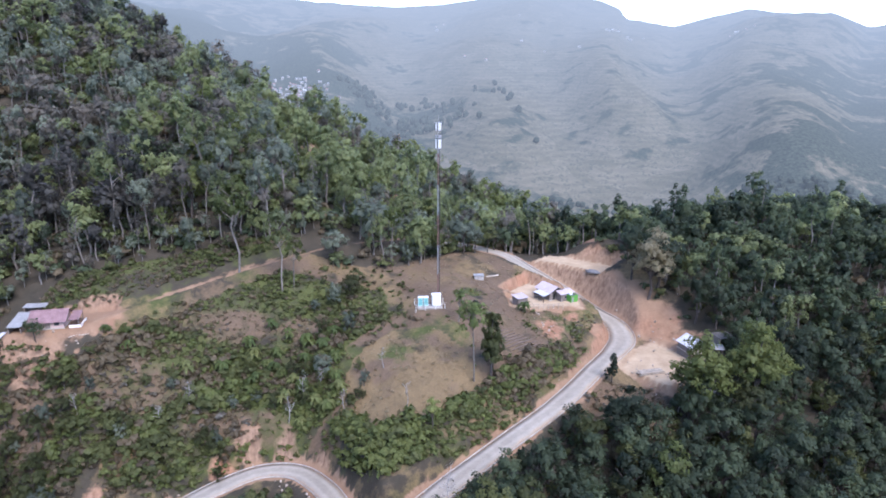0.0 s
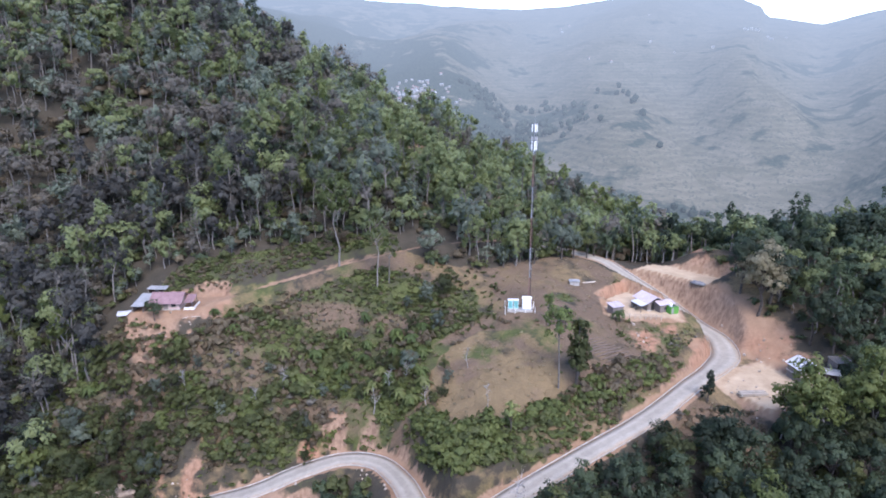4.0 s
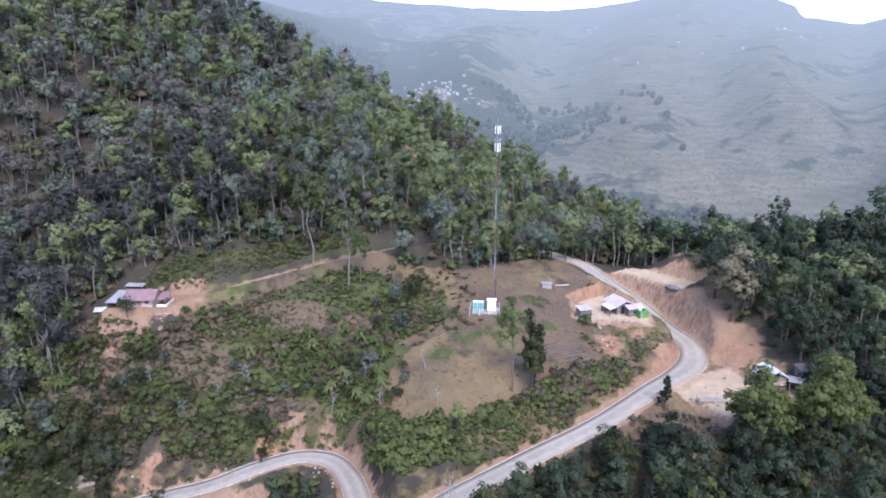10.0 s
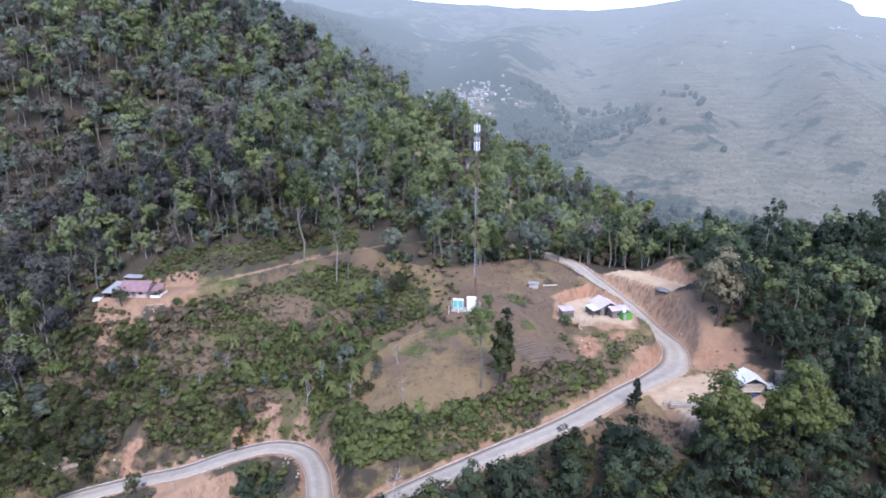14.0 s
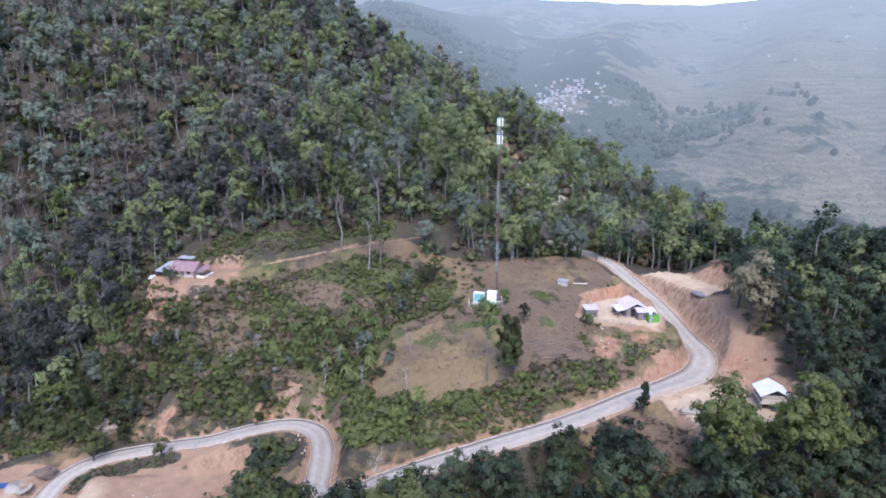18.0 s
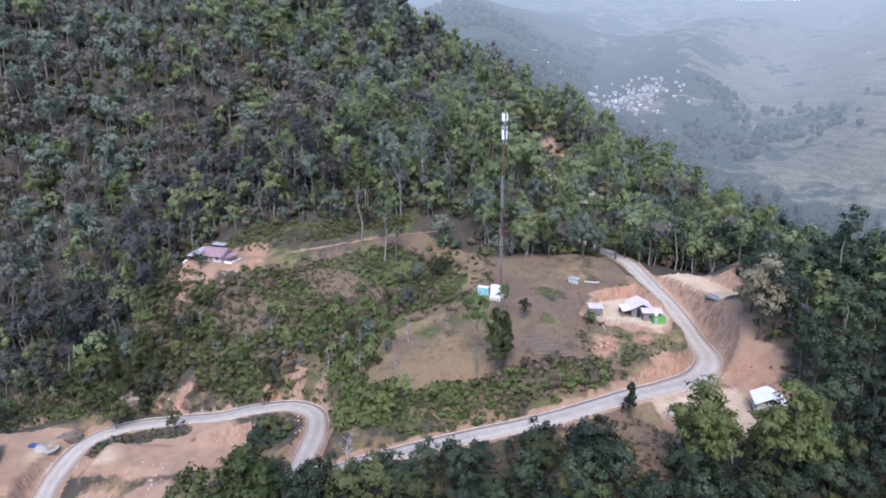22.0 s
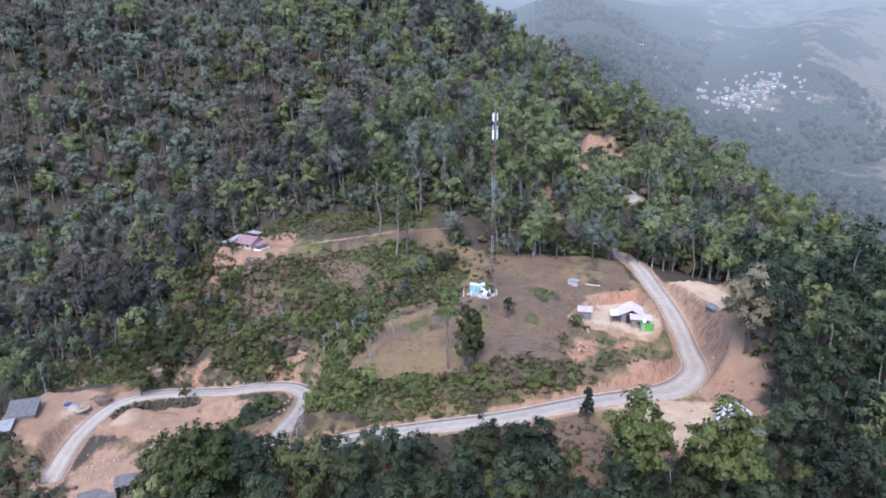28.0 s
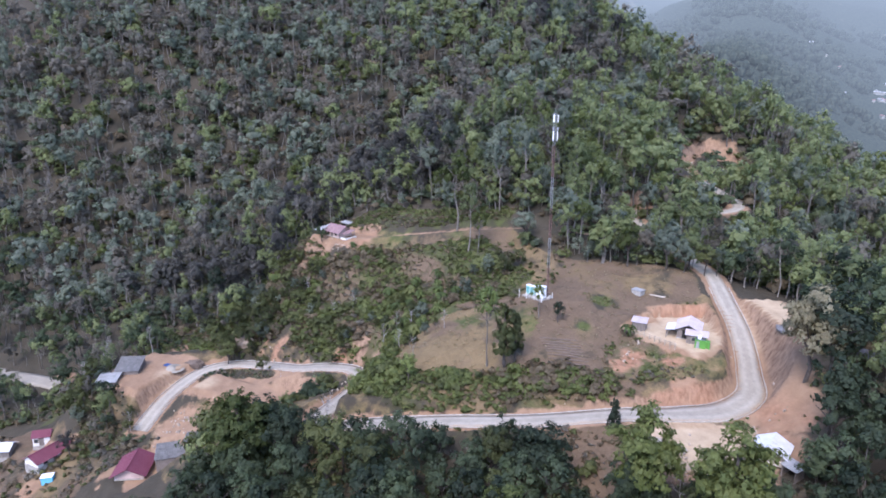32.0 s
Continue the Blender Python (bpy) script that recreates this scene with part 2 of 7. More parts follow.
# ---- the lie of the land ----
# spot heights of the plan, landform by landform: x, y, z
KNOLL = [(-4.3, 125, -1.2), (4.4, 143, -0.6), (4, 154, 0.6), (-6, 148, 1.0), (-14, 116.5, -4.4), (13, 124, -4.6), (3, 101, -9.6), (-12, 95, -9.6),
         (14, 110, -7.6), (-20, 104, -9.5), (20, 138, -3.6), (9.5, 137, -2.2), (9, 147, -0.9), (-14, 134, -0.6)]
GULLY = [(-30, 113, -8.0), (-36, 106, -13.0), (-26, 128, -2.5), (-44, 116, -8.0), (-33, 99.5, -16.5)]
HOUSE_SPUR = [(-64, 123.5, -0.3), (-76, 116, -1.8), (-86, 119, -3.5), (-55, 98, -16), (-60, 91, -20.5), (-70, 98, -14), (-82, 104, -12.5), (-37.5, 140, 4.4), (-50, 132, 1.8), (-88, 84, -27)]
ROADSIDE = [(-45, 88, -22.6), (-29, 96, -19.6), (-57.4, 87, -24.8), (-70, 77, -26.5), (-56, 55, -33), (-74, 60, -26.5), (-38, 74, -24.5), (-14, 78, -16),
            (2, 87, -13.6), (22, 117, -7.4), (27.2, 124.6, -6.9), (29.6, 130.2, -6.0), (17, 110.5, -8.4), (37, 130, -9.4), (10.5, 155, 0.6), (-90, 68, -30)]
BELOW_ROAD = [(28, 95, -16.5), (20, 80, -20), (0, 66, -22), (44, 112, -10.5), (60, 105, -14), (45, 75, -22), (80, 90, -22), (30, 50, -30), (-20, 52, -30), (100, 40, -42), (60, 20, -48),
              (0, 20, -48), (-40, 30, -42), (40, -40, -70), (-60, -40, -75), (130, -40, -75)]
VALLEY_WEST = [(-125, 42, -41), (-124, 52, -35), (-158, 80, -24), (-92, 107, -14), (-110, 90, -24), (-167, 131, 4), (-90, 40, -42), (-70, 28, -43), (-110, 10, -46), (-170, 20, -36), (-230, 60, 8), (-120, 122, -6)]
HILL = [(-56, 173, 19), (-145, 181, 22), (-160, 184, 36), (-129, 204, 40), (-125, 242, 47), (-16, 206, -3), (-40, 264, 2), (7, 204, -14), (-116, 262, 45), (-101, 262, 37), (-82, 262, 24), (-72, 270, 18), (-13, 254, -7), (-9, 276, -9), (13, 273, -21), (7, 246, -15), (-26, 274, -2), (-90, 150, 10), (-35, 158, 11), (-60, 150, 9),
        (-114, 305, 35), (-180, 270, 78), (-240, 210, 68), (-260, 120, 58), (-72, 215, 23), (-28, 228, 3), (-60, 276, 18), (-10, 172, 1.0), (-40, 320, -4), (38, 288, -34), (-330, 300, 130), (-185, 340, 56), (-120, 345, 27), (-85, 310, 20), (-340, 180, 105), (-420, 280, 120), (-420, 120, 135), (-300, 40, 40), (-420, 20, 100), (-150, 480, -2), (-60, 430, -34), (-300, 460, 60), (-300, 560, 10)]
EAST_WOOD = [(50, 157, 3), (60, 138, -1), (54, 127, -6), (38, 146.5, 0.2), (41.8, 137.3, -3.8), (34.5, 163, 3.4), (26, 163, -2), (42, 172, -1), (70, 165, 6), (95, 150, 4), (90, 120, -8), (130, 130, -4), (120, 190, -4), (60, 210, -22), (190, 160, -14), (180, 80, -34), (20, 175, -4), (100, 260, -50), (230, 240, -60), (60, 400, -88), (220, 420, -120), (330, 120, -60), (420, 300, -110)]
SPOTS = np.array(KNOLL + GULLY + HOUSE_SPUR + ROADSIDE + BELOW_ROAD + VALLEY_WEST + HILL + EAST_WOOD, float)


def _kernel(r2):
    return 0.5 * r2 * np.log(r2 + 1e-9)


def _spline():
    p = SPOTS[:, :2] / 100
    n = len(p)
    k = _kernel(((p[:, None] - p[None]) ** 2).sum(-1)) + np.eye(n) * 0.0006
    q = np.hstack([np.ones((n, 1)), p])
    a = np.block([[k, q], [q.T, np.zeros((3, 3))]])
    return p, np.linalg.solve(a, np.concatenate([SPOTS[:, 2], np.zeros(3)]))


_SP, _SW = _spline()


def lie(x, y):
    """Smooth natural ground, before roads and pads are dug."""
    x, y = np.asarray(x, float), np.asarray(y, float)
    q = np.stack([x.ravel(), y.ravel()], -1) / 100
    out = np.empty(len(q))
    for i in range(0, len(q), 20000):
        b = q[i:i + 20000]
        out[i:i + 20000] = _kernel(((b[:, None] - _SP[None]) ** 2).sum(-1)) @ _SW[:-3] + _SW[-3] + b @ _SW[-2:]
    return out.reshape(x.shape)


def smooth_line(points, step=1.0):
    """A rounded line through plan points, at even steps."""
    p = np.array(points, float)
    p = np.vstack([2 * p[0] - p[1], p, 2 * p[-1] - p[-2]])
    out = []
    for a, b, c, d in zip(p[:-3], p[1:-2], p[2:-1], p[3:]):
        n = max(2, int(np.linalg.norm(c - b) / step))
        for t in np.arange(n) / n:
            out.append(0.5 * (2 * b + (c - a) * t + (2 * a - 5 * b + 4 * c - d) * t * t + (3 * b - a - 3 * c + d) * t ** 3))
    return np.array(out + [p[-2]])


ROAD = smooth_line([(-59, 262, 9.5), (-61, 246, 9.0), (-49, 233, 8.0), (-31, 222, 6.4), (-17, 211, 5.2), (-17.5, 199, 4.8), (-27, 189, 5.0), (-29, 179, 5.0), (-18, 172, 3.2), (-5, 168.5, 1.2), (6.6, 163, 0.3), (12.0, 158.2, 0.0), (16, 155.2, -1.7), (21.8, 150.8, -4.2), (26.8, 145.8, -6.3), (30.6, 141.2, -8.0), (34.2, 135.8, -9.0), (34.2, 128.6, -9.6),
                    (31.0, 121.8, -9.5), (25.3, 113.7, -9.7), (17, 103, -11.2), (6, 92, -13.0), (-3.5, 83.2, -15.2), (-9, 78.6, -17.0), (-14.6, 78.8, -18.4), (-18.2, 84, -19.0), (-22, 90, -19.4),
                    (-27.5, 95.2, -20.0), (-34, 96, -20.7), (-40.5, 92.7, -21.8), (-47, 88.5, -23.5), (-56.5, 85.3, -25.8), (-65.5, 79.2, -27.4), (-67.5, 71.8, -28.3), (-63, 63, -30), (-56, 55, -33)])
TRACK = smooth_line([(-70, 116, -1.6), (-64, 122.5, -0.6), (-56, 129, 1.0), (-46, 135.5, 3.0), (-37, 140.5, 4.6), (-28, 146, 5.6), (-18, 152, 5.4), (-8, 160, 4.6)])
WEST_ROAD = smooth_line([(-190, 2, -46), (-150, 19, -44), (-131, 30, -42.6), (-120, 36.5, -41.6), (-109, 43.5, -41)])
# dug or heaped level places: centre x y, half sizes, turn, height, bank slope
PADS = [(18.5, 140, 5.0, 7.0, 52, -3.6, 5.0), (18.5, 134.6, 7.5, 3.2, 4, -3.6, 1.6), (39, 117, 7.5, 6.5, 40, -9.9, 1.3), (27.5, 154.2, 8.5, 4.6, -37, -0.8, 1.0), (-76, 116, 8.5, 4.5, 18, -1.9, 1.3), (-47, 76, 13, 4.0, 28, -26.0, 0.9), (-78, 37, 9, 5, 20, -41.5, 1.0), (-73, 61, 8, 8.5, 30, -27.0, 1.1), (-58, 263, 8, 4, 15, 8.5, 2.2), (-5.8, 124.4, 3.4, 2.4, 0, -1.2, 0.8), (-42.5, 51.5, 5, 5, 20, -34.4, 1.0)]


def near_line(x, y, line):
    """Distance from plan points to a line, and the line's height there."""
    best, z = np.full(x.shape, 1e9), np.zeros(x.shape)
    for p in line:
        d = (x - p[0]) ** 2 + (y - p[1]) ** 2
        m = d < best
        best, z = np.where(m, d, best), np.where(m, p[2], z)
    return np.sqrt(best), z


def dug(z, d, level, half, cut, fill, soft=0.6):
    """Ground z brought to a level within half, with banks of slope cut above and fill below."""
    e = np.maximum(d - half, 0)
    return np.clip(z, level - fill * e - 0.02 * e * e, level + cut * e + 0.02 * e * e)


def height(x, y):
    """Ground height and how much of it was dug (0 to 1)."""
    x, y = np.asarray(x, float), np.asarray(y, float)
    z0 = lie(x, y)
    z = z0.copy()
    for cx, cy, hx, hy, turn, level, slope in PADS:
        c, s = math.cos(radians(turn)), math.sin(radians(turn))
        u, v = (x - cx) * c + (y - cy) * s, -(x - cx) * s + (y - cy) * c
        d = np.hypot(np.maximum(np.abs(u) - hx, 0), np.maximum(np.abs(v) - hy, 0))
        m = d < 14
        z = np.where(m, dug(z, d, level, 0, slope, 0.9), z)
    for line, half, cut, fill in ((TRACK, 1.3, 1.1, 0.9), (WEST_ROAD, 3.0, 1.2, 1.0), (ROAD, 2.9, 2.4, 1.1)):
        lo, hi = line.min(0) - 25, line.max(0) + 25
        m = (x > lo[0]) & (x < hi[0]) & (y > lo[1]) & (y < hi[1])
        if m.any():
            d, level = near_line(x[m], y[m], line)
            zz = z[m]
            z[m] = np.where(d < 20, dug(zz, d, level, half, cut, fill), zz)
    return z, np.clip(np.abs(z - z0) / 0.8, 0, 1)


# ---- building helpers ----
def mesh_of(name, verts, polys, material, smooth=False, tint=None, facing=None):
    """A mesh from arrays: polys is a list of (n, k) index arrays."""
    me = bpy.data.meshes.new(name)
    verts = np.asarray(verts, np.float32)
    polys = [np.asarray(p, np.int32) for p in polys if len(p)]
    loops = np.concatenate([p.ravel() for p in polys])
    sizes = np.concatenate([np.full(len(p), p.shape[1]) for p in polys])
    me.vertices.add(len(verts))
    me.vertices.foreach_set("co", verts.ravel())
    me.loops.add(len(loops))
    me.loops.foreach_set("vertex_index", loops)
    me.polygons.add(len(sizes))
    me.polygons.foreach_set("loop_start", np.concatenate([[0], np.cumsum(sizes)[:-1]]).astype(np.int32))
    me.polygons.foreach_set("use_smooth", np.full(len(sizes), smooth or facing is not None))
    if tint is not None:
        me.attributes.new("tint", "FLOAT", "POINT").data.foreach_set("value", np.asarray(tint, np.float32))
    me.update(calc_edges=True)
    if facing is not None:
        me.attributes.new("custom_normal", "FLOAT_VECTOR", "POINT").data.foreach_set("vector", np.asarray(facing, np.float32).ravel())
    me.materials.append(material)
    return me


def part(name, bm, material, parent, label=""):
    """A bmesh, or ready mesh, as one object under a thing or part."""
    if isinstance(bm, bmesh.types.BMesh):
        me = bpy.data.meshes.new(name)
        bm.to_mesh(me)
        bm.free()
        me.materials.append(material)
    else:
        me = bm
    ob = new(name, me)
    ob.parent = parent
    return tagged(ob, label)


def thing(name, m, label, category, group=""):
    ob = new(name)
    ob.empty_display_size = 0.3
    ob.matrix_world = m
    return tagged(ob, label, category, group)


def inside(x, y, poly):
    c = np.zeros(np.shape(x), bool)
    for (x0, y0), (x1, y1) in zip(poly, poly[1:] + poly[:1]):
        with np.errstate(divide="ignore", invalid="ignore"):
            c ^= ((y0 > y) != (y1 > y)) & (x < (x1 - x0) * (y - y0) / ((y1 - y0) if y1 != y0 else 1e-9) + x0)
    return c


def lattice(x, y, s, seed=0):
    """Value noise on a lattice of size s, 0 to 1."""
    x, y = np.asarray(x) / s, np.asarray(y) / s
    i, j = np.floor(x), np.floor(y)
    u, v = x - i, y - j
    u, v = u * u * (3 - 2 * u), v * v * (3 - 2 * v)

    def h(a, b):
        q = np.sin(a * 127.1 + b * 311.7 + seed * 74.7) * 43758.5453
        return q - np.floor(q)

    return (h(i, j) * (1 - u) + h(i + 1, j) * u) * (1 - v) + (h(i, j + 1) * (1 - u) + h(i + 1, j + 1) * u) * v


def craggy(x, y, s, octaves=5, seed=0, ridged=False):
    """Sums of lattice noise, about -1 to 1; ridged ones have sharp crests."""
    out, a, t = 0.0, 1.0, 0.0
    c, q = math.cos(0.6), math.sin(0.6)
    for k in range(octaves):
        n = lattice(x, y, s, seed + k)
        out, t = out + a * ((1 - 2 * np.abs(2 * n - 1)) if ridged else (2 * n - 1)), t + a
        x, y = x * c - y * q + 17.3, x * q + y * c + 9.1
        s, a = s * 0.52, a * 0.52
    return out / t


def wob(x, y, s, seed=0.0):
    """Cheap smooth noise, about -1 to 1."""
    x, y = np.asarray(x) / s + seed, np.asarray(y) / s - seed
    return (np.sin(x * 1.7 + 1.3 * np.sin(y * 1.1 + seed)) * np.cos(y * 1.9 + 1.1 * np.sin(x * 0.9)) + 0.5 * np.sin(3.7 * x + 2.1 * y + 1.5 * np.sin(2.9 * y)) + 0.3 * np.cos(6.1 * y - 4.3 * x + np.sin(5.0 * x))) / 1.5


# ---- the ground: one sheet, finer round the road ----
DRY_FIELD = [(-14, 118), (-6, 118.5), (0, 113), (3, 106), (1.5, 99), (-9, 92.5), (-21, 101), (-20, 111)]
BROWN_KNOLL = [(1, 119), (5, 109), (17, 118), (13.5, 127), (12, 133), (13, 152), (5, 160), (-4, 153), (-13, 143), (-9, 128), (-3, 121)]
HEDGE = [(-24, 98), (-20, 100), (-14, 92.5), (-4, 96.5), (4, 104.5), (10, 110), (19, 118.5), (23.5, 116.5), (11, 100.5), (0, 90), (-9, 85), (-13, 84.6), (-16.5, 89), (-20, 94)]
SCRUB = [(-100, 112), (-90, 108), (-84, 109), (-70, 109), (-62, 117), (-52, 127), (-38, 136), (-26, 134), (-16, 133), (-14, 122), (-22, 114), (-21, 102), (-27, 98), (-36, 99.5), (-46, 92.5), (-60, 89.5), (-72, 83), (-90, 72), (-100, 82)]
GRASS_STRIP = [(-84, 119), (-66, 123), (-56, 131), (-44, 138), (-36, 142), (-40, 148), (-56, 142), (-72, 134), (-84, 128)]
BARE_SPOTS = ((-60, 106, 9.5, 4.5), (-45, 121.5, 9, 3.6), (-40, 102, 9, 2.6), (-31, 121, 5, 3), (-74, 98, 7, 4))  # thin brown weeds: centre, half axes
OPEN_LAND = [(-14, 92), (-8, 84), (2, 91), (14, 104), (26, 118), (14, 150), (5, 161), (-6, 152), (-14, 143), (-24, 141), (-36, 142), (-66, 124), (-72, 118), (-62, 108), (-30, 100)]
SLUMP = [(12.5, 130), (13.2, 124.5), (15.5, 119.5), (19, 117.8), (23, 120), (27, 126), (29, 131), (26, 132), (19, 130.6)]
KNOLL_GREEN = [(-1.5, 132.4), (1, 131.6), (4.5, 133.2), (6, 135.4), (3.5, 136.2), (-0.5, 134.8)]
HAMLET = [(-100, 24), (-88, 35), (-80, 41), (-66, 44), (-56, 46), (-49, 46), (-44, 36), (-60, 22)]
ROAD_BANK = [(-86, 80), (-78, 84), (-70, 85.5), (-60, 91), (-46, 95), (-37.5, 101), (-36, 97.5), (-46, 90.5), (-57, 87.6), (-66, 82), (-74, 76), (-82, 72)]
BELOW_STRAIGHT = [(-9, 76), (3, 86), (14, 97), (23, 108), (26, 104), (17, 93), (6, 82), (-3, 73)]
MOUND_STRIP = [(-64.5, 70), (-63.5, 77), (-61, 80.5), (-56, 82.8), (-50, 85), (-50, 82.4), (-55.5, 79.6), (-59, 75), (-60.5, 70)]
WEST_BANK = [(-108, 62), (-100, 80), (-88, 81), (-80, 76), (-84, 66), (-94, 60)]
BRUSH_SLOPE = [(20, 104), (25, 110), (36, 109.6), (37, 99), (32, 95), (26, 95)]


def build_ground():
    def axis(lo, hi, a, b, step, grow):
        mid = list(np.arange(a, b, step))
        s, v, left = step, a, []
        while v > lo:
            s *= grow
            v -= s
            left.append(v)
        s, v, right = step, b, []
        while v < hi:
            s *= grow
            v += s
            right.append(v)
        return np.array(left[::-1] + mid + right)

    xs, ys = axis(-620, 620, -96, 56, 0.75, 1.035), axis(-500, 560, 48, 162, 0.75, 1.035)
    gx, gy = np.meshgrid(xs, ys, indexing="ij")
    z, dig = height(gx, gy)
    rough = 0.16 * wob(gx, gy, 2.2, 3.0) + 0.10 * wob(gx, gy, 0.9, 8.0) + 0.45 * wob(gx, gy, 9.0, 1.0)
    flat = np.zeros(gx.shape)
    for line, half in ((ROAD, 3.0), (TRACK, 1.0)):
        d, _ = near_line(gx.ravel(), gy.ravel(), line[::2])
        flat = np.maximum(flat, np.clip(1.35 - (d.reshape(gx.shape) - half) / 1.5, 0, 1))
    for cx, cy, hx, hy, turn, level, slope in PADS:
        c, s = math.cos(radians(turn)), math.sin(radians(turn))
        u, v = np.abs((gx - cx) * c + (gy - cy) * s) - hx, np.abs(-(gx - cx) * s + (gy - cy) * c) - hy
        flat = np.maximum(flat, np.clip(-np.maximum(u, v) + 0.3, 0, 0.9))
    # furrows and slumps run down the dug banks
    gully = 0.75 * np.abs(np.sin(gx * 1.9 + 0.8 * np.sin(gy * 0.7)) * np.sin(gy * 1.6 + 0.9 * np.sin(gx * 0.6)))
    z = z + rough * (1 - flat) - gully * dig * (1 - flat)
    n, k = gx.shape
    i = np.arange(n * k).reshape(n, k)
    quads = np.stack([i[:-1, :-1], i[1:, :-1], i[1:, 1:], i[:-1, 1:]], -1).reshape(-1, 4)
    v = np.stack([gx, gy, z], -1).reshape(-1, 3)
    me = mesh_of("ground", v, [quads], M_GROUND, smooth=True)
    earth, dry, green = np.zeros(gx.shape), np.zeros(gx.shape), np.zeros(gx.shape)
    earth = np.maximum(earth, dig * np.where(lie(gx, gy) > z, 0.95, 0.35) * 0.85)
    dr, _ = near_line(gx.ravel(), gy.ravel(), ROAD[::2])
    dt, _ = near_line(gx.ravel(), gy.ravel(), TRACK[::2])
    earth = np.maximum(earth, np.clip(1.3 - (dr.reshape(gx.shape) - 2.1) / 1.0, 0, 1) * 0.95)
    earth = np.maximum(earth, np.clip(1.0 - (dt.reshape(gx.shape) - 0.5) / 1.0, 0, 1) * (0.62 + 0.6 * craggy(gx, gy, 9, 3, 31)))
    for cx, cy, r in ((-58, 89, 3.2), (-65, 86, 3.0), (17, 125.5, 3.6), (21.5, 127, 3.2), (28, 126, 3.0), (42, 132, 6.5), (38, 139, 6.0), (35, 144, 4.0), (35, 163, 4.0), (45, 124, 6.0), (43, 117, 6.0), (-78, 108, 6.0), (-69, 118.5, 4.0), (-73, 121, 3.5), (-52, 77, 8), (-42, 79, 8), (-43.5, 84, 5), (-38.5, 85, 3.6), (-49, 83.2, 4), (-86, 71, 4.5), (-36, 98.5, 3.0), (-26, 92, 3.5), (-60, 70, 6), (-60, 268, 6), (-19, 201, 6), (-50, 62, 6), (-41, 66, 7), (-46, 60, 6), (-58, 33, 4), (-46, 47, 3)):
        earth = np.maximum(earth, np.clip(1.3 - np.hypot(gx - cx, gy - cy) / r, 0, 1))
    for cx, cy, hx, hy, turn, level, slope in PADS[:6] + PADS[7:9]:
        c, s = math.cos(radians(turn)), math.sin(radians(turn))
        u, w = np.abs((gx - cx) * c + (gy - cy) * s) - hx, np.abs(-(gx - cx) * s + (gy - cy) * c) - hy
        earth = np.maximum(earth, np.clip(1.0 - np.maximum(u, w) / 2.0, 0, 1))
    # grass has grown over the banks along the lower straight and round the hairpin
    edge = dr.reshape(gx.shape)
    grown = (gy < 113) & (gx > -70) & (gx < 20) & (gy > 84 - 0.3 * (gx + 20)) & (edge > 2.9 + 1.1 * craggy(gx, gy, 7, 3, 12))
    earth[grown] *= 0.25
    for cx, cy, r in ((-30, 99.0, 2.6), (-36.5, 100.0, 2.4), (-23.8, 95.3, 2.4)):
        earth = np.maximum(earth, np.clip(1.5 - np.hypot(gx - cx, gy - cy) / r, 0, 1) * (0.75 + 0.5 * craggy(gx, gy, 3, 3, 33)))
    slide = np.maximum(1 - np.hypot((gx + 60.4) / 1.9, (gy - 90.2) / 2.6), 1 - np.hypot((gx + 69.5) / 3.2, (gy - 85.2) / 2.4))
    over = (gx > -82) & (gx < -36) & (gy > 79) & (gy < 98) & (edge > 2.7 + 0.8 * craggy(gx, gy, 5, 3, 19)) & (slide < 0.1 * craggy(gx, gy, 2, 2, 4)) & (gy > np.interp(gx, (-82, -68, -66, -57, -47, -40, -36), (70, 76, 79.2, 85.3, 88.5, 92.7, 95.5)))
    earth[over] *= 0.2
    earth[(inside(gx, gy, HEDGE) | inside(gx, gy, DRY_FIELD)) & (edge > 4)] *= 0.25
    dry = np.maximum(dry, np.where(inside(gx, gy, OPEN_LAND) & ~inside(gx, gy, SCRUB), 0.50 + 0.25 * wob(gx, gy, 13, 6), np.where(inside(gx, gy, SCRUB), 0.22 + 0.40 * craggy(gx, gy, 16, 4, 2), 0)))
    green = np.maximum(green, np.where(inside(gx, gy, OPEN_LAND), 0.48 + 0.35 * wob(gx, gy, 9, 2), 0))
    dry = np.maximum(dry, np.where(inside(gx, gy, DRY_FIELD), 0.95, 0))
    knoll = inside(gx, gy, BROWN_KNOLL)
    dry = np.where(knoll, 0.56 + 0.28 * craggy(gx, gy, 8, 3, 21), dry)
    green = np.where(knoll, 0.22 + 0.3 * craggy(gx, gy, 7, 3, 22), green)
    green = np.maximum(green, np.where(inside(gx, gy, HEDGE) | inside(gx, gy, GRASS_STRIP), 0.44 + 0.3 * craggy(gx, gy, 8, 3, 52), np.where(inside(gx, gy, SCRUB), 0.50 + 0.55 * craggy(gx, gy, 18, 4, 8), 0)))
    for cx, cy, r in ((-7, 117, 5), (-12, 111, 7), (-14, 121.5, 6), (2.4, 134, 3.4), (6.8, 124.5, 2.2), (-24, 124, 7), (14, 116, 4)):
        g = np.clip(1.2 - np.hypot(gx - cx, gy - cy) / r, 0, 1)
        green, dry = np.maximum(green, g * 0.8), dry * (1 - 0.6 * g)
    # weedy verge on both sides of the road
    verge = ((edge < 13) | ((gx < -28) & (gx > -72) & (gy < 86) & (gy > 54))) & ((gy < 128) | ((gx > 12) & (gy < 152))) & (green < 0.35) & (dry < 0.35)
    dry, green = np.where(verge, 0.44 + 0.4 * craggy(gx, gy, 8, 3, 61), dry), np.where(verge, 0.36 + 0.3 * craggy(gx, gy, 6, 3, 62), green)
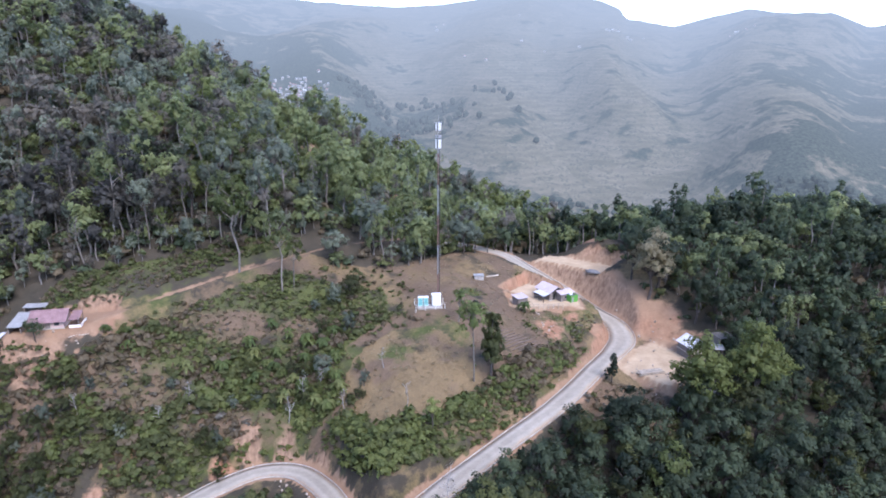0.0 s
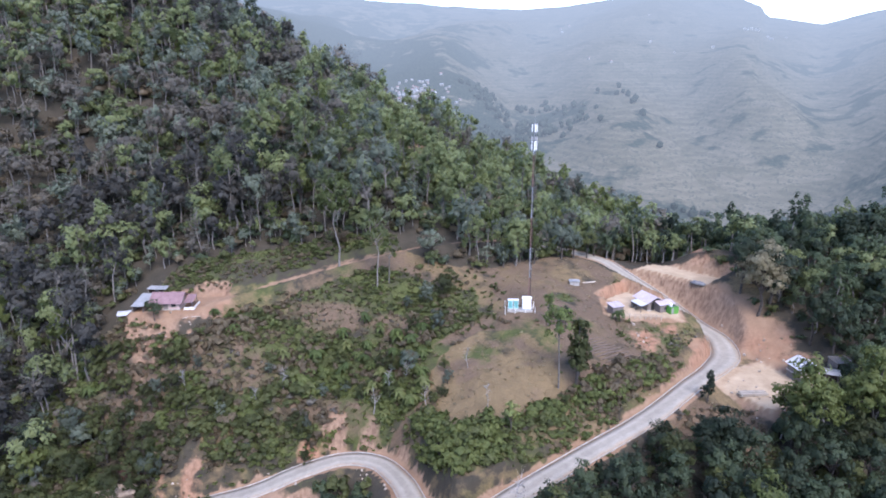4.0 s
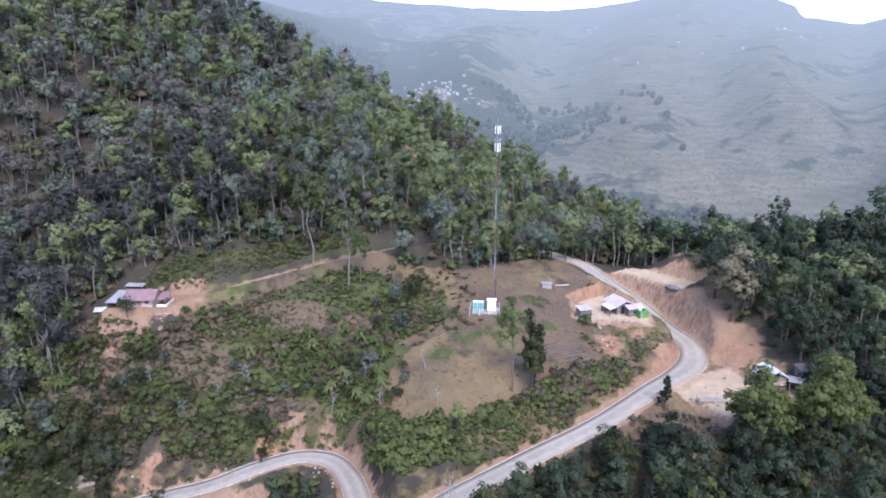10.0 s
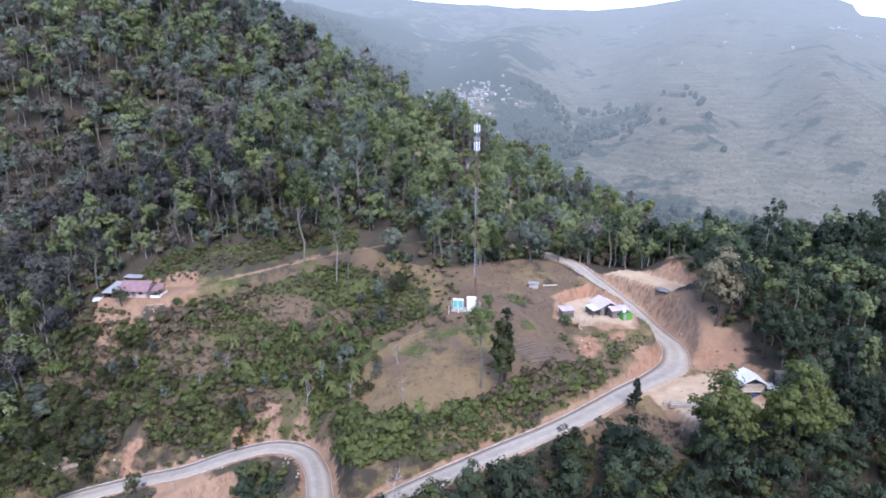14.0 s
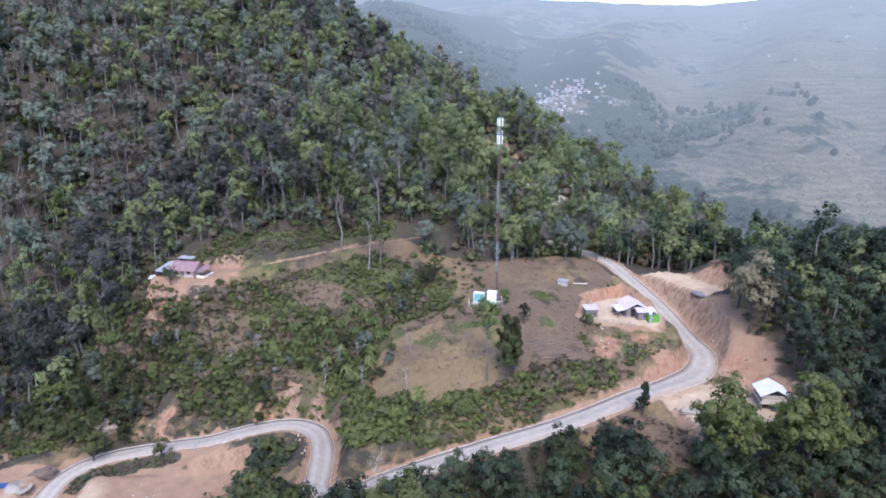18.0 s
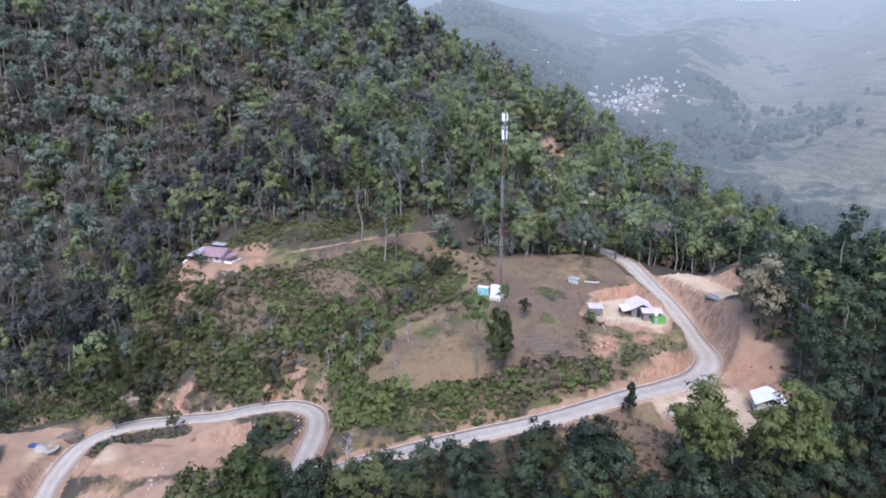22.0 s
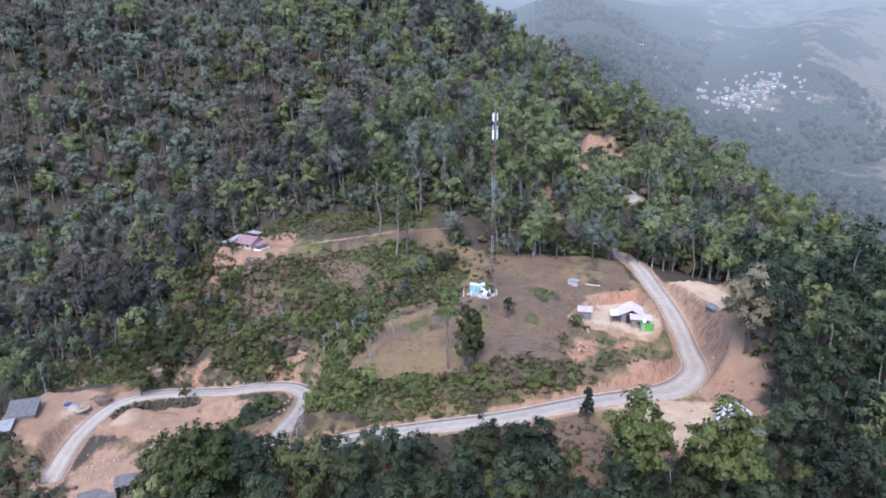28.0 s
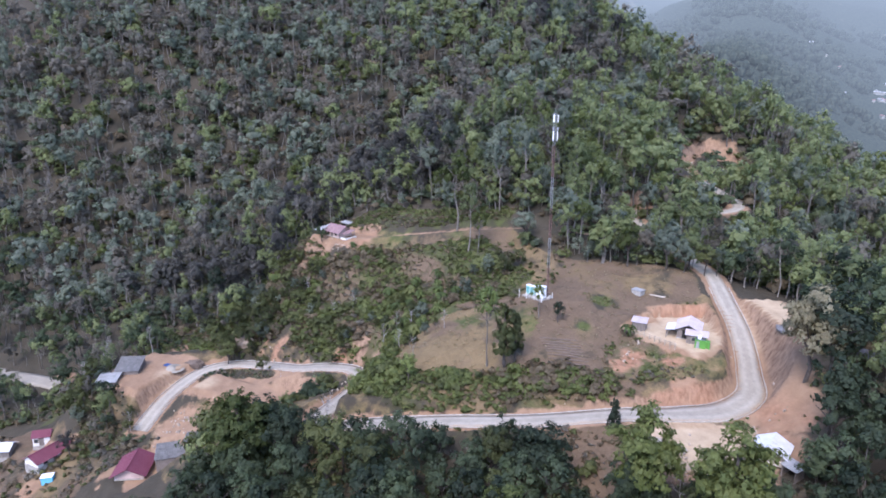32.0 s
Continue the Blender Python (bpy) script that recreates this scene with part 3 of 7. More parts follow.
    # woods floor, the grown mound inside the hairpin's foot and the bushy slope below the yard
    wood = np.clip((np.hypot(gx + 20, gy - 105) - 52) / 15, 0, 1) * np.clip((edge - 9) / 4, 0, 1)
    green = np.maximum(green, (0.05 + 0.3 * craggy(gx, gy, 20, 3, 51)) * wood)
    for poly in (MOUND_STRIP, [(-120, 28), (-104, 34), (-100, 58), (-88, 64), (-82, 56), (-72, 51), (-62, 51.5), (-58, 56), (-54, 52), (-62, 44), (-84, 45), (-92, 34)]):
        g = inside(gx, gy, poly)
        green, earth = np.where(g, 0.40 + 0.3 * craggy(gx, gy, 7, 3, 71), green), np.where(g & (edge > 2.7), earth * 0.2, earth)
    g = inside(gx, gy, HAMLET)
    dry = np.where(g, 0.5 + 0.5 * craggy(gx, gy, 6, 3, 92), dry)
    far = np.clip((np.hypot(gx + 20, gy - 110) - 160) / 120, 0, 1)
    green = np.maximum(green, 0.25 * far)
    # fresh orange cuts
    raw = np.zeros(gx.shape)
    for cx, cy, r in ((12.5, 142.5, 2.4), (14.5, 146.5, 2.6), (17, 125.5, 4.0), (21, 127.0, 3.2), (27, 123.5, 3.2), (31, 128, 3.0), (41, 127, 6.0), (46, 129, 4.5), (-58.5, 89, 3.2), (-69, 118.5, 4.0), (-64, 86.5, 2.4), (-40, 95.5, 2.5), (-26, 91.5, 3), (35, 163, 4)):
        raw = np.maximum(raw, np.clip(1.5 - np.hypot(gx - cx, gy - cy) / r, 0, 1))
    gz = np.gradient(z, xs, axis=0), np.gradient(z, ys, axis=1)
    raw = raw * np.clip((np.hypot(*gz) - 0.35) / 0.4, 0, 1) * np.clip(0.7 + 0.6 * craggy(gx, gy, 5, 3, 14), 0, 1)
    slump = inside(gx, gy, SLUMP)
    fresh = np.clip(1.25 - np.minimum(np.hypot(gx - 18.4, gy - 124.2) / 4.6, np.hypot(gx - 23.5, gy - 129.5) / 2.6) + 0.7 * craggy(gx, gy, 5, 3, 41), 0, 1)
    dry, green = np.where(slump, 0.5 + 0.4 * craggy(gx, gy, 4, 3, 43), dry), np.where(slump, 0.7, green)
    earth = np.where(slump, np.maximum(0.5 * earth, fresh), earth)
    raw = np.where(slump, np.maximum(raw, fresh), raw)
    earth = np.maximum(earth, raw * 0.9)
    cream = np.zeros(gx.shape)
    for cx, cy, hx, hy, turn, level, slope in PADS[:4]:
        c, s = math.cos(radians(turn)), math.sin(radians(turn))
        u, w = np.abs((gx - cx) * c + (gy - cy) * s) - hx, np.abs(-(gx - cx) * s + (gy - cy) * c) - hy
        cream = np.maximum(cream, np.clip(0.8 - np.maximum(u, w) / 1.2, 0, 0.9))
    for cx, cy, r in ((36, 122, 4), (33, 115, 4), (-68, 66, 4), (-57, 70, 3)):
        cream = np.maximum(cream, np.clip(1.3 - np.hypot(gx - cx, gy - cy) / r, 0, 0.8))
    cream = cream * np.clip(1.6 - 2.5 * np.hypot(*gz), 0, 1)
    raw = 0.5 + 0.5 * raw * (1 - cream) - 0.5 * cream
    col = np.stack([earth, dry, green, raw], -1).reshape(-1, 4).astype(np.float32)
    field = inside(gx, gy, DRY_FIELD)
    weeds = inside(gx, gy, OPEN_LAND) & ~inside(gx, gy, SCRUB)
    brown = np.where(knoll, 0.66 + 0.3 * craggy(gx, gy, 10, 3, 81), np.where(field, 0.26 + 0.55 * craggy(gx, gy, 6, 3, 83), np.where(weeds, 0.42 + 0.5 * craggy(gx, gy, 9, 3, 82), 0.0)))
    brown = np.where(knoll | field | weeds, brown, np.where(inside(gx, gy, SCRUB), 0.25 + 0.6 * craggy(gx, gy, 16, 4, 2), 0.0))
    for cx, cy, r in ((2.4, 134, 3.0), (6.8, 124.5, 2.0), (4, 147, 4.0)):
        brown = brown - 0.5 * np.clip(1.4 - np.hypot(gx - cx, gy - cy) / r, 0, 1)
    brown = np.where(inside(gx, gy, BRUSH_SLOPE), 0.75, np.where(inside(gx, gy, HAMLET), 0.55 + 0.5 * craggy(gx, gy, 7, 3, 91), brown))
    for cx, cy, rx, ry in BARE_SPOTS:
        brown = np.maximum(brown, 0.58 * np.clip(1.8 - np.hypot((gx - cx) / rx, (gy - cy) / ry), 0, 1))
    me.attributes.new("brown", "FLOAT", "POINT").data.foreach_set("value", brown.ravel().astype(np.float32))
    me.color_attributes.new("cover", "FLOAT_COLOR", "POINT").data.foreach_set("color", col.ravel())
    tagged(new("ground", me), "steep hill ground with dry grass, litter and raw orange earth", "ground", kind="structure")
    return xs, ys, z


GX, GY, GZ = build_ground()


def on_ground(x, y):
    """Height of the built sheet at plan points."""
    x, y = np.atleast_1d(np.asarray(x, float)), np.atleast_1d(np.asarray(y, float))
    i, j = np.clip(np.searchsorted(GX, x) - 1, 0, len(GX) - 2), np.clip(np.searchsorted(GY, y) - 1, 0, len(GY) - 2)
    a, b = (x - GX[i]) / (GX[i + 1] - GX[i]), (y - GY[j]) / (GY[j + 1] - GY[j])
    return (GZ[i, j] * (1 - a) + GZ[i + 1, j] * a) * (1 - b) + (GZ[i, j + 1] * (1 - a) + GZ[i + 1, j + 1] * a) * b


# ---- roads ----
def ribbon(line, half, lift, thick, sway=0.15):
    """A strip along a line, with top, sides and a slightly crowned middle."""
    t = np.gradient(line[:, :2], axis=0)
    t /= np.linalg.norm(t, axis=1)[:, None]
    nrm = np.stack([t[:, 1], -t[:, 0]], -1)
    k = np.arange(len(line))
    w = half + sway * np.sin(k * 0.37) * np.cos(k * 0.13)
    cols = []
    for f, dz in ((-1, lift - thick), (-1, lift), (-0.5, lift + 0.05), (0, lift + 0.08), (0.5, lift + 0.05), (1, lift), (1, lift - thick)):
        cols.append(np.column_stack([line[:, :2] + nrm * (f * w)[:, None], line[:, 2] + dz]))
    v = np.stack(cols, 1)
    n, m = v.shape[:2]
    i = np.arange(n * m).reshape(n, m)
    return v.reshape(-1, 3), np.stack([i[:-1, :-1], i[:-1, 1:], i[1:, 1:], i[1:, :-1]], -1).reshape(-1, 4)


ROAD_HALF = 1.8 + 0.7 * np.exp(-((ROAD[:, 0] - 33) ** 2 + (ROAD[:, 1] - 129) ** 2) / 90)
v, q = ribbon(ROAD, ROAD_HALF, 0.08, 0.4)
me = mesh_of("road", v, [q], M_CONCRETE, True)
ACROSS = np.array((-1, -1, -0.5, 0, 0.5, 1, 1), np.float32)
me.attributes.new("across", "FLOAT", "POINT").data.foreach_set("value", np.tile(ACROSS, len(ROAD)))
tagged(new("road", me), "pale dusty concrete hill road in a hairpin", "road", kind="structure")
v, q = ribbon(WEST_ROAD, 2.6, 0.10, 0.4)
tagged(new("road_west", mesh_of("road_west", v, [q], M_CONCRETE, True)), "pale road along the wooded valley foot", "road", kind="structure")


# ---- the far country: a backdrop of hazy mountains ----
def far_material():
    m, nt, b = mat("hazy_mountain", 1.0)
    n1, n2, n3 = (grain(nt, s, 6, 0.62) for s in (0.008, 0.028, 0.11))
    n4 = grain(nt, 0.30, 3, 0.6)
    tc = nt.nodes.new("ShaderNodeTexCoord")
    vo = node(nt, "ShaderNodeTexVoronoi", Scale=0.030)
    nt.links.new(tc.outputs["Object"], vo.inputs["Vector"])
    field = ramp(nt, vo.outputs["Color"], [(0.15, (0.088, 0.082, 0.058)), (0.5, (0.118, 0.106, 0.076)), (0.85, (0.160, 0.140, 0.104))])
    wood = ramp(nt, n4, [(0.36, (0.026, 0.034, 0.029)), (0.68, (0.058, 0.068, 0.050))])
    open_ = mix(nt, 0.5, ramp(nt, n2, [(0.35, (0.090, 0.084, 0.058)), (0.68, (0.146, 0.128, 0.092))]), ramp(nt, n3, [(0.40, (0.080, 0.080, 0.056)), (0.64, (0.150, 0.132, 0.098))]))
    open_ = mix(nt, 0.42, open_, field)
    sel = sums(nt, "ADD", n1, sums(nt, "MULTIPLY", sums(nt, "SUBTRACT", n2, 0.5), 0.9))
    at = nt.nodes.new("ShaderNodeAttribute")
    at.attribute_name = "open"
    sel = sums(nt, "ADD", sel, sums(nt, "SUBTRACT", at.outputs["Fac"], 0.5))
    # terrace steps and their pale walls follow the height
    up = nt.nodes.new("ShaderNodeSeparateXYZ")
    nt.links.new(tc.outputs["Object"], up.inputs[0])
    step = sums(nt, "SINE", sums(nt, "ADD", sums(nt, "MULTIPLY", up.outputs["Z"], 1.1), sums(nt, "MULTIPLY", n2, 16.0)), 0.0)
    lines = ramp(nt, sums(nt, "MULTIPLY", sums(nt, "ADD", step, 1.0), 0.5), [(0.10, (0.74, 0.75, 0.76)), (0.55, (1.0, 1.0, 1.0)), (0.95, (1.38, 1.34, 1.30))])
    open_ = mix(nt, sums(nt, "MULTIPLY", n3, 0.6), open_, mix(nt, 1.0, open_, lines, "MULTIPLY"))
    # hedges and scattered bushes among the fields
    bush = ramp(nt, sums(nt, "ADD", n4, sums(nt, "MULTIPLY", sums(nt, "SUBTRACT", n3, 0.5), 0.8)), [(0.54, (0, 0, 0)), (0.62, (1, 1, 1))])
    open_ = mix(nt, sums(nt, "MULTIPLY", bush, 0.7), open_, wood)
    c = mix(nt, ramp(nt, sel, [(0.45, (0, 0, 0)), (0.54, (1, 1, 1))]), wood, open_)
    nt.links.new(c, b.inputs["Base Color"])
    b.inputs["Specular IOR Level"].default_value = 0.0
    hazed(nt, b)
    return m


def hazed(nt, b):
    """Airlight of the distance, as blue-grey emission that grows away from the ridge."""
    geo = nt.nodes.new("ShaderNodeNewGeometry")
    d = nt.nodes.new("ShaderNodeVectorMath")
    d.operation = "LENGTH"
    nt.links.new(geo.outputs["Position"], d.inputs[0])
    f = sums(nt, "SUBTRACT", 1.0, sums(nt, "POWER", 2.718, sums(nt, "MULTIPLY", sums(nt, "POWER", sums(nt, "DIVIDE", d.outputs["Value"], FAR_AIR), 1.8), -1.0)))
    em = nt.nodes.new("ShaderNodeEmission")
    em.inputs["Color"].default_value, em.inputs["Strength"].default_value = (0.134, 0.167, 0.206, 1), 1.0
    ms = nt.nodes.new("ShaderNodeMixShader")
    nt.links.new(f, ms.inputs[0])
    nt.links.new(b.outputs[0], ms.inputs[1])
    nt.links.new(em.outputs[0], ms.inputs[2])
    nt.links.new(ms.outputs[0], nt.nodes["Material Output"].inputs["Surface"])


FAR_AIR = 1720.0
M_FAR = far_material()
SKYLINE = [(-95, 7.2), (-60, 6.6), (-42, 6.2), (-30, 6.4), (-20, 6.0), (-12.8, 5.55), (-9, 5.25), (-5, 5.10), (-1, 5.25), (2, 5.7), (6, 6.5), (9, 6.2), (12.0, 5.5), (13.5, 4.9), (13.9, 4.2), (17.6, 3.45), (19.5, 3.9), (22.8, 4.6), (26, 4.25), (28.4, 4.2), (30.7, 3.1), (36, 4.2), (60, 5.5), (95, 6)]


def far_height(r, az):
    """Height of the far country at distance r and bearing az (degrees)."""
    top = 44 + 2300 * np.tan(np.radians(np.interp(az, *zip(*SKYLINE))))
    x, y = r * np.sin(np.radians(az)), r * np.cos(np.radians(az))
    f = np.clip((r - 560) / (2300 - 560), 0, 1)
    low = np.interp(az, (-95, -40, -20, -8, 5, 20, 45, 95), (-60, -70, -55, -95, -125, -120, -90, -60))
    z = low + (top - low) * (0.55 * f + 0.45 * f ** 2)
    spur = np.zeros(np.shape(r))
    for a, w, r0, r1, h in ((-27, 7.0, 420, 1500, 95), (-9, 4.0, 900, 1900, 45), (4, 4.5, 700, 2000, 50), (15, 4.0, 800, 2100, 55), (26, 5.0, 600, 2100, 60), (-45, 7, 500, 1900, 60)):
        m = np.clip((r - r0) / 200, 0, 1) * np.clip((r1 + 400 - r) / 400, 0, 1)
        spur = spur + h * m * np.exp(-((az - a - 2.0 * np.sin(r / 300.0)) / w) ** 2)
    edge = np.clip((2300 - r) / 500, 0, 1)
    relief = 38 * craggy(x, y, 420, 6, 3, True)
    return z + (spur + relief * (0.35 + 0.65 * f)) * np.minimum(edge, np.clip((r - 400) / 250, 0, 1)) + np.where(r > 2300, -0.25 * (r - 2300), 0) + 7 * craggy(x, y, 90, 4, 9) * np.clip((r - 2000) / 300, 0, 1)


def build_far():
    rs = np.concatenate([np.arange(420, 1000, 14), np.arange(1000, 2340, 18), [2500, 3000]])
    az = np.concatenate([np.arange(-180, -75, 4.0), np.arange(-75, 60, 0.33), np.arange(60, 184, 4.0)])
    g, a = np.meshgrid(rs, az, indexing="ij")
    z = far_height(g, np.clip(a, -95, 95))
    z = np.where(g < 440, -130, z)
    x, y = g * np.sin(np.radians(a)), g * np.cos(np.radians(a))
    n, k = g.shape
    i = np.arange(n * k).reshape(n, k)
    quads = np.stack([i[:-1, :-1], i[:-1, 1:], i[1:, 1:], i[1:, :-1]], -1).reshape(-1, 4)
    me = mesh_of("backdrop", np.stack([x, y, z], -1).reshape(-1, 3), [quads], M_FAR, True)
    op = np.interp(a, (-60, -30, -18, -6, 10, 24, 40), (0.30, 0.28, 0.40, 0.54, 0.55, 0.44, 0.38)) + 0.05 * np.clip((g - 1500) / 500, 0, 1) - 0.22 * np.clip((1500 - g) / 500, 0, 1) * np.clip((-6 - a) / 8, 0, 1) - 0.06 * np.clip((a + 8) / 6, 0, 1) - 0.3 * np.clip((760 - g) / 160, 0, 1) + 0.10 * craggy(x, y, 110, 3, 17) * np.clip((g - 560) / 100, 0, 1) - 0.13 * np.clip((1150 - g) / 150, 0, 1) * np.clip((10 - a) / 8, 0, 1)
    op = op + 0.16 * np.clip((a + 9) / 6, 0, 1) * np.clip((g - 600) / 200, 0, 1) * np.clip((36 - a) / 12, 0, 1)
    op = op + 0.55 * np.exp(-((a + 14) / 2.6) ** 2 - ((g - 1030) / 75) ** 2)
    me.attributes.new("open", "FLOAT", "POINT").data.foreach_set("value", op.ravel().astype(np.float32))
    tagged(new("backdrop", me), "hazy blue-grey terraced mountains across the valley", "mountain", kind="structure")


build_far()


def far_wood():
    """Tree crowns on the wooded spurs beyond the hill, part of the distance."""
    rng = np.random.default_rng(5)
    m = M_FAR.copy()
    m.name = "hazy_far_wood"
    v0, t0, n, faces = [], [], 0, []
    bm = bmesh.new()
    bmesh.ops.create_icosphere(bm, subdivisions=1, radius=1.0)
    iv, jf = np.array([q.co[:] for q in bm.verts]), np.array([[q.index for q in p.verts] for p in bm.faces])
    bm.free()
    for a0, a1, r0, r1, count in ((-48, -14, 440, 900, 4200), (-14, 42, 440, 720, 3600), (-40, -18, 900, 1400, 1800), (-15, 8, 600, 1150, 3000)):
        a, r = rng.uniform(a0, a1, count), rng.uniform(r0, r1, count)
        z = far_height(r, a)
        x, y = r * np.sin(np.radians(a)), r * np.cos(np.radians(a))
        for k in range(count):
            if (craggy(x[k], y[k], 160, 3, 4) if r[k] > 1160 and a[k] > -18 else 1.0) < 0.12 or wob(x[k], y[k], 90, 1.0) < -0.35:
                continue
            if r0 == 600 and rng.uniform() > np.clip((2 - a[k]) / 9, 0.06, 1) * np.clip(0.5 + 1.6 * craggy(x[k], y[k], 170, 3, 6), 0, 1):
                continue
            if abs(a[k] + 13.5) < 4 and 930 < r[k] < 1130:
                continue
            for j in range(1):
                s = rng.uniform(1.8, 4.0) * (1 + r[k] / 2500)
                p = np.array([x[k], y[k], z[k] + s * 0.9]) + rng.normal(scale=1.6, size=3)
                v0.append(p + iv * s * (1, 1, 1.15) * rng.uniform(0.75, 1.2, (12, 1)))
                faces.append(jf + n)
                n += 12
    me = mesh_of("backdrop_wood", np.concatenate(v0), [np.concatenate(faces)], m, False)
    me.attributes.new("open", "FLOAT", "POINT").data.foreach_set("value", np.full(n, -0.2, np.float32))
    tagged(new("backdrop_wood", me), "hazy bluish woods on distant spurs", "forest", kind="stuff")


far_wood()


# ---- trees, shrubs and grass ----
def _ico(sub):
    bm = bmesh.new()
    bmesh.ops.create_icosphere(bm, subdivisions=sub, radius=1.0)
    v = np.array([q.co[:] for q in bm.verts])
    f = np.array([[q.index for q in p.verts] for p in bm.faces])
    bm.free()
    return v, f


ICO1 = _ico(1)


def vert_facing(v, f):
    """Which way each corner of a mesh faces."""
    c = np.cross(v[f[:, 1]] - v[f[:, 0]], v[f[:, 2]] - v[f[:, 0]])
    k = np.zeros_like(v)
    for j in range(f.shape[1]):
        np.add.at(k, f[:, j], c)
    return k / (np.linalg.norm(k, axis=1)[:, None] + 1e-9)


class Shape:
    """Gathers verts and faces by material slot."""

    def __init__(self):
        self.v, self.f, self.m, self.t, self.k, self.n = [], [], [], [], [], 0

    def add(self, v, f, slot, tint=0.0, facing=None):
        self.v.append(np.asarray(v, float))
        self.k.append(vert_facing(self.v[-1], np.asarray(f)) if facing is None else facing)
        self.f.append(np.asarray(f) + self.n)
        self.m.append(np.full(len(f), slot))
        self.t.append(np.full(len(v), tint) if np.isscalar(tint) else tint)
        self.n += len(v)

    def packed(self):
        k = {}
        for f, m in zip(self.f, self.m):
            k.setdefault(f.shape[1], []).append((f, m))
        faces = [(np.concatenate([a for a, _ in g]), np.concatenate([b for _, b in g])) for g in k.values()]
        return np.concatenate(self.v), faces, np.concatenate(self.t), np.concatenate(self.k)


def limb(path, radii, sides=5):
    """A tapered bent rod along a path."""
    path = np.asarray(path, float)
    a = np.arange(sides) / sides * 2 * math.pi
    v = []
    for i, (p, r) in enumerate(zip(path, radii)):
        d = path[min(i + 1, len(path) - 1)] - path[max(i - 1, 0)]
        d = d / np.linalg.norm(d)
        u = np.cross(d, (0.3, 0.9, 0.2))
        u /= np.linalg.norm(u)
        w = np.cross(d, u)
        v.append(p + r * (np.cos(a)[:, None] * u + np.sin(a)[:, None] * w))
    i = np.arange(len(path) * sides).reshape(len(path), sides)
    q = np.stack([i[:-1], np.roll(i[:-1], -1, 1), np.roll(i[1:], -1, 1), i[1:]], -1).reshape(-1, 4)
    return np.concatenate(v), q


def leaf_quads(rng, centre, radii, n, size, low=-0.45, droop=0.0, long=1.0):
    """Small leaf clumps over an uneven dome: four-cornered, turned every way."""
    d = rng.normal(size=(n, 3))
    d /= np.linalg.norm(d, axis=1)[:, None]
    d[:, 2] = np.where(d[:, 2] < low, -d[:, 2], d[:, 2])
    p = centre + d * radii * rng.uniform(0.55, 1.25, (n, 1))
    nr = d + (0, 0, 0.45) + rng.normal(scale=0.42, size=(n, 3))
    nr /= np.linalg.norm(nr, axis=1)[:, None]
    u = np.cross(nr, rng.normal(size=(n, 3)))
    u /= np.linalg.norm(u, axis=1)[:, None]
    w = np.cross(nr, u)
    s = size * rng.uniform(0.6, 1.35, (n, 1))
    u, w = u * s * long, w * s * rng.uniform(0.35, 0.7, (n, 1))
    v = np.stack([p - u, p - w * 0.8 - u * 0.1, p + u, p + w + u * 0.15], 1)
    v[:, 2, 2] -= droop
    face = 0.8 * d + 0.8 * nr + (0, 0, 0.15)
    face /= np.linalg.norm(face, axis=1)[:, None]
    return v.reshape(-1, 3), np.arange(n * 4).reshape(n, 4), np.repeat(face, 4, 0)


def lump(rng, v, k=0.2):
    """Uneven radii for the corners of a ball: a few soft bulges."""
    out = np.ones(len(v))
    for f, a in ((2.2, 1.0), (3.9, 0.75), (6.5, 0.5)):
        w, p = rng.normal(scale=f, size=(3, 3)), rng.uniform(0, 6.28, 3)
        out += k * a * np.sin(v @ w + p).mean(1) * 1.5
    return out


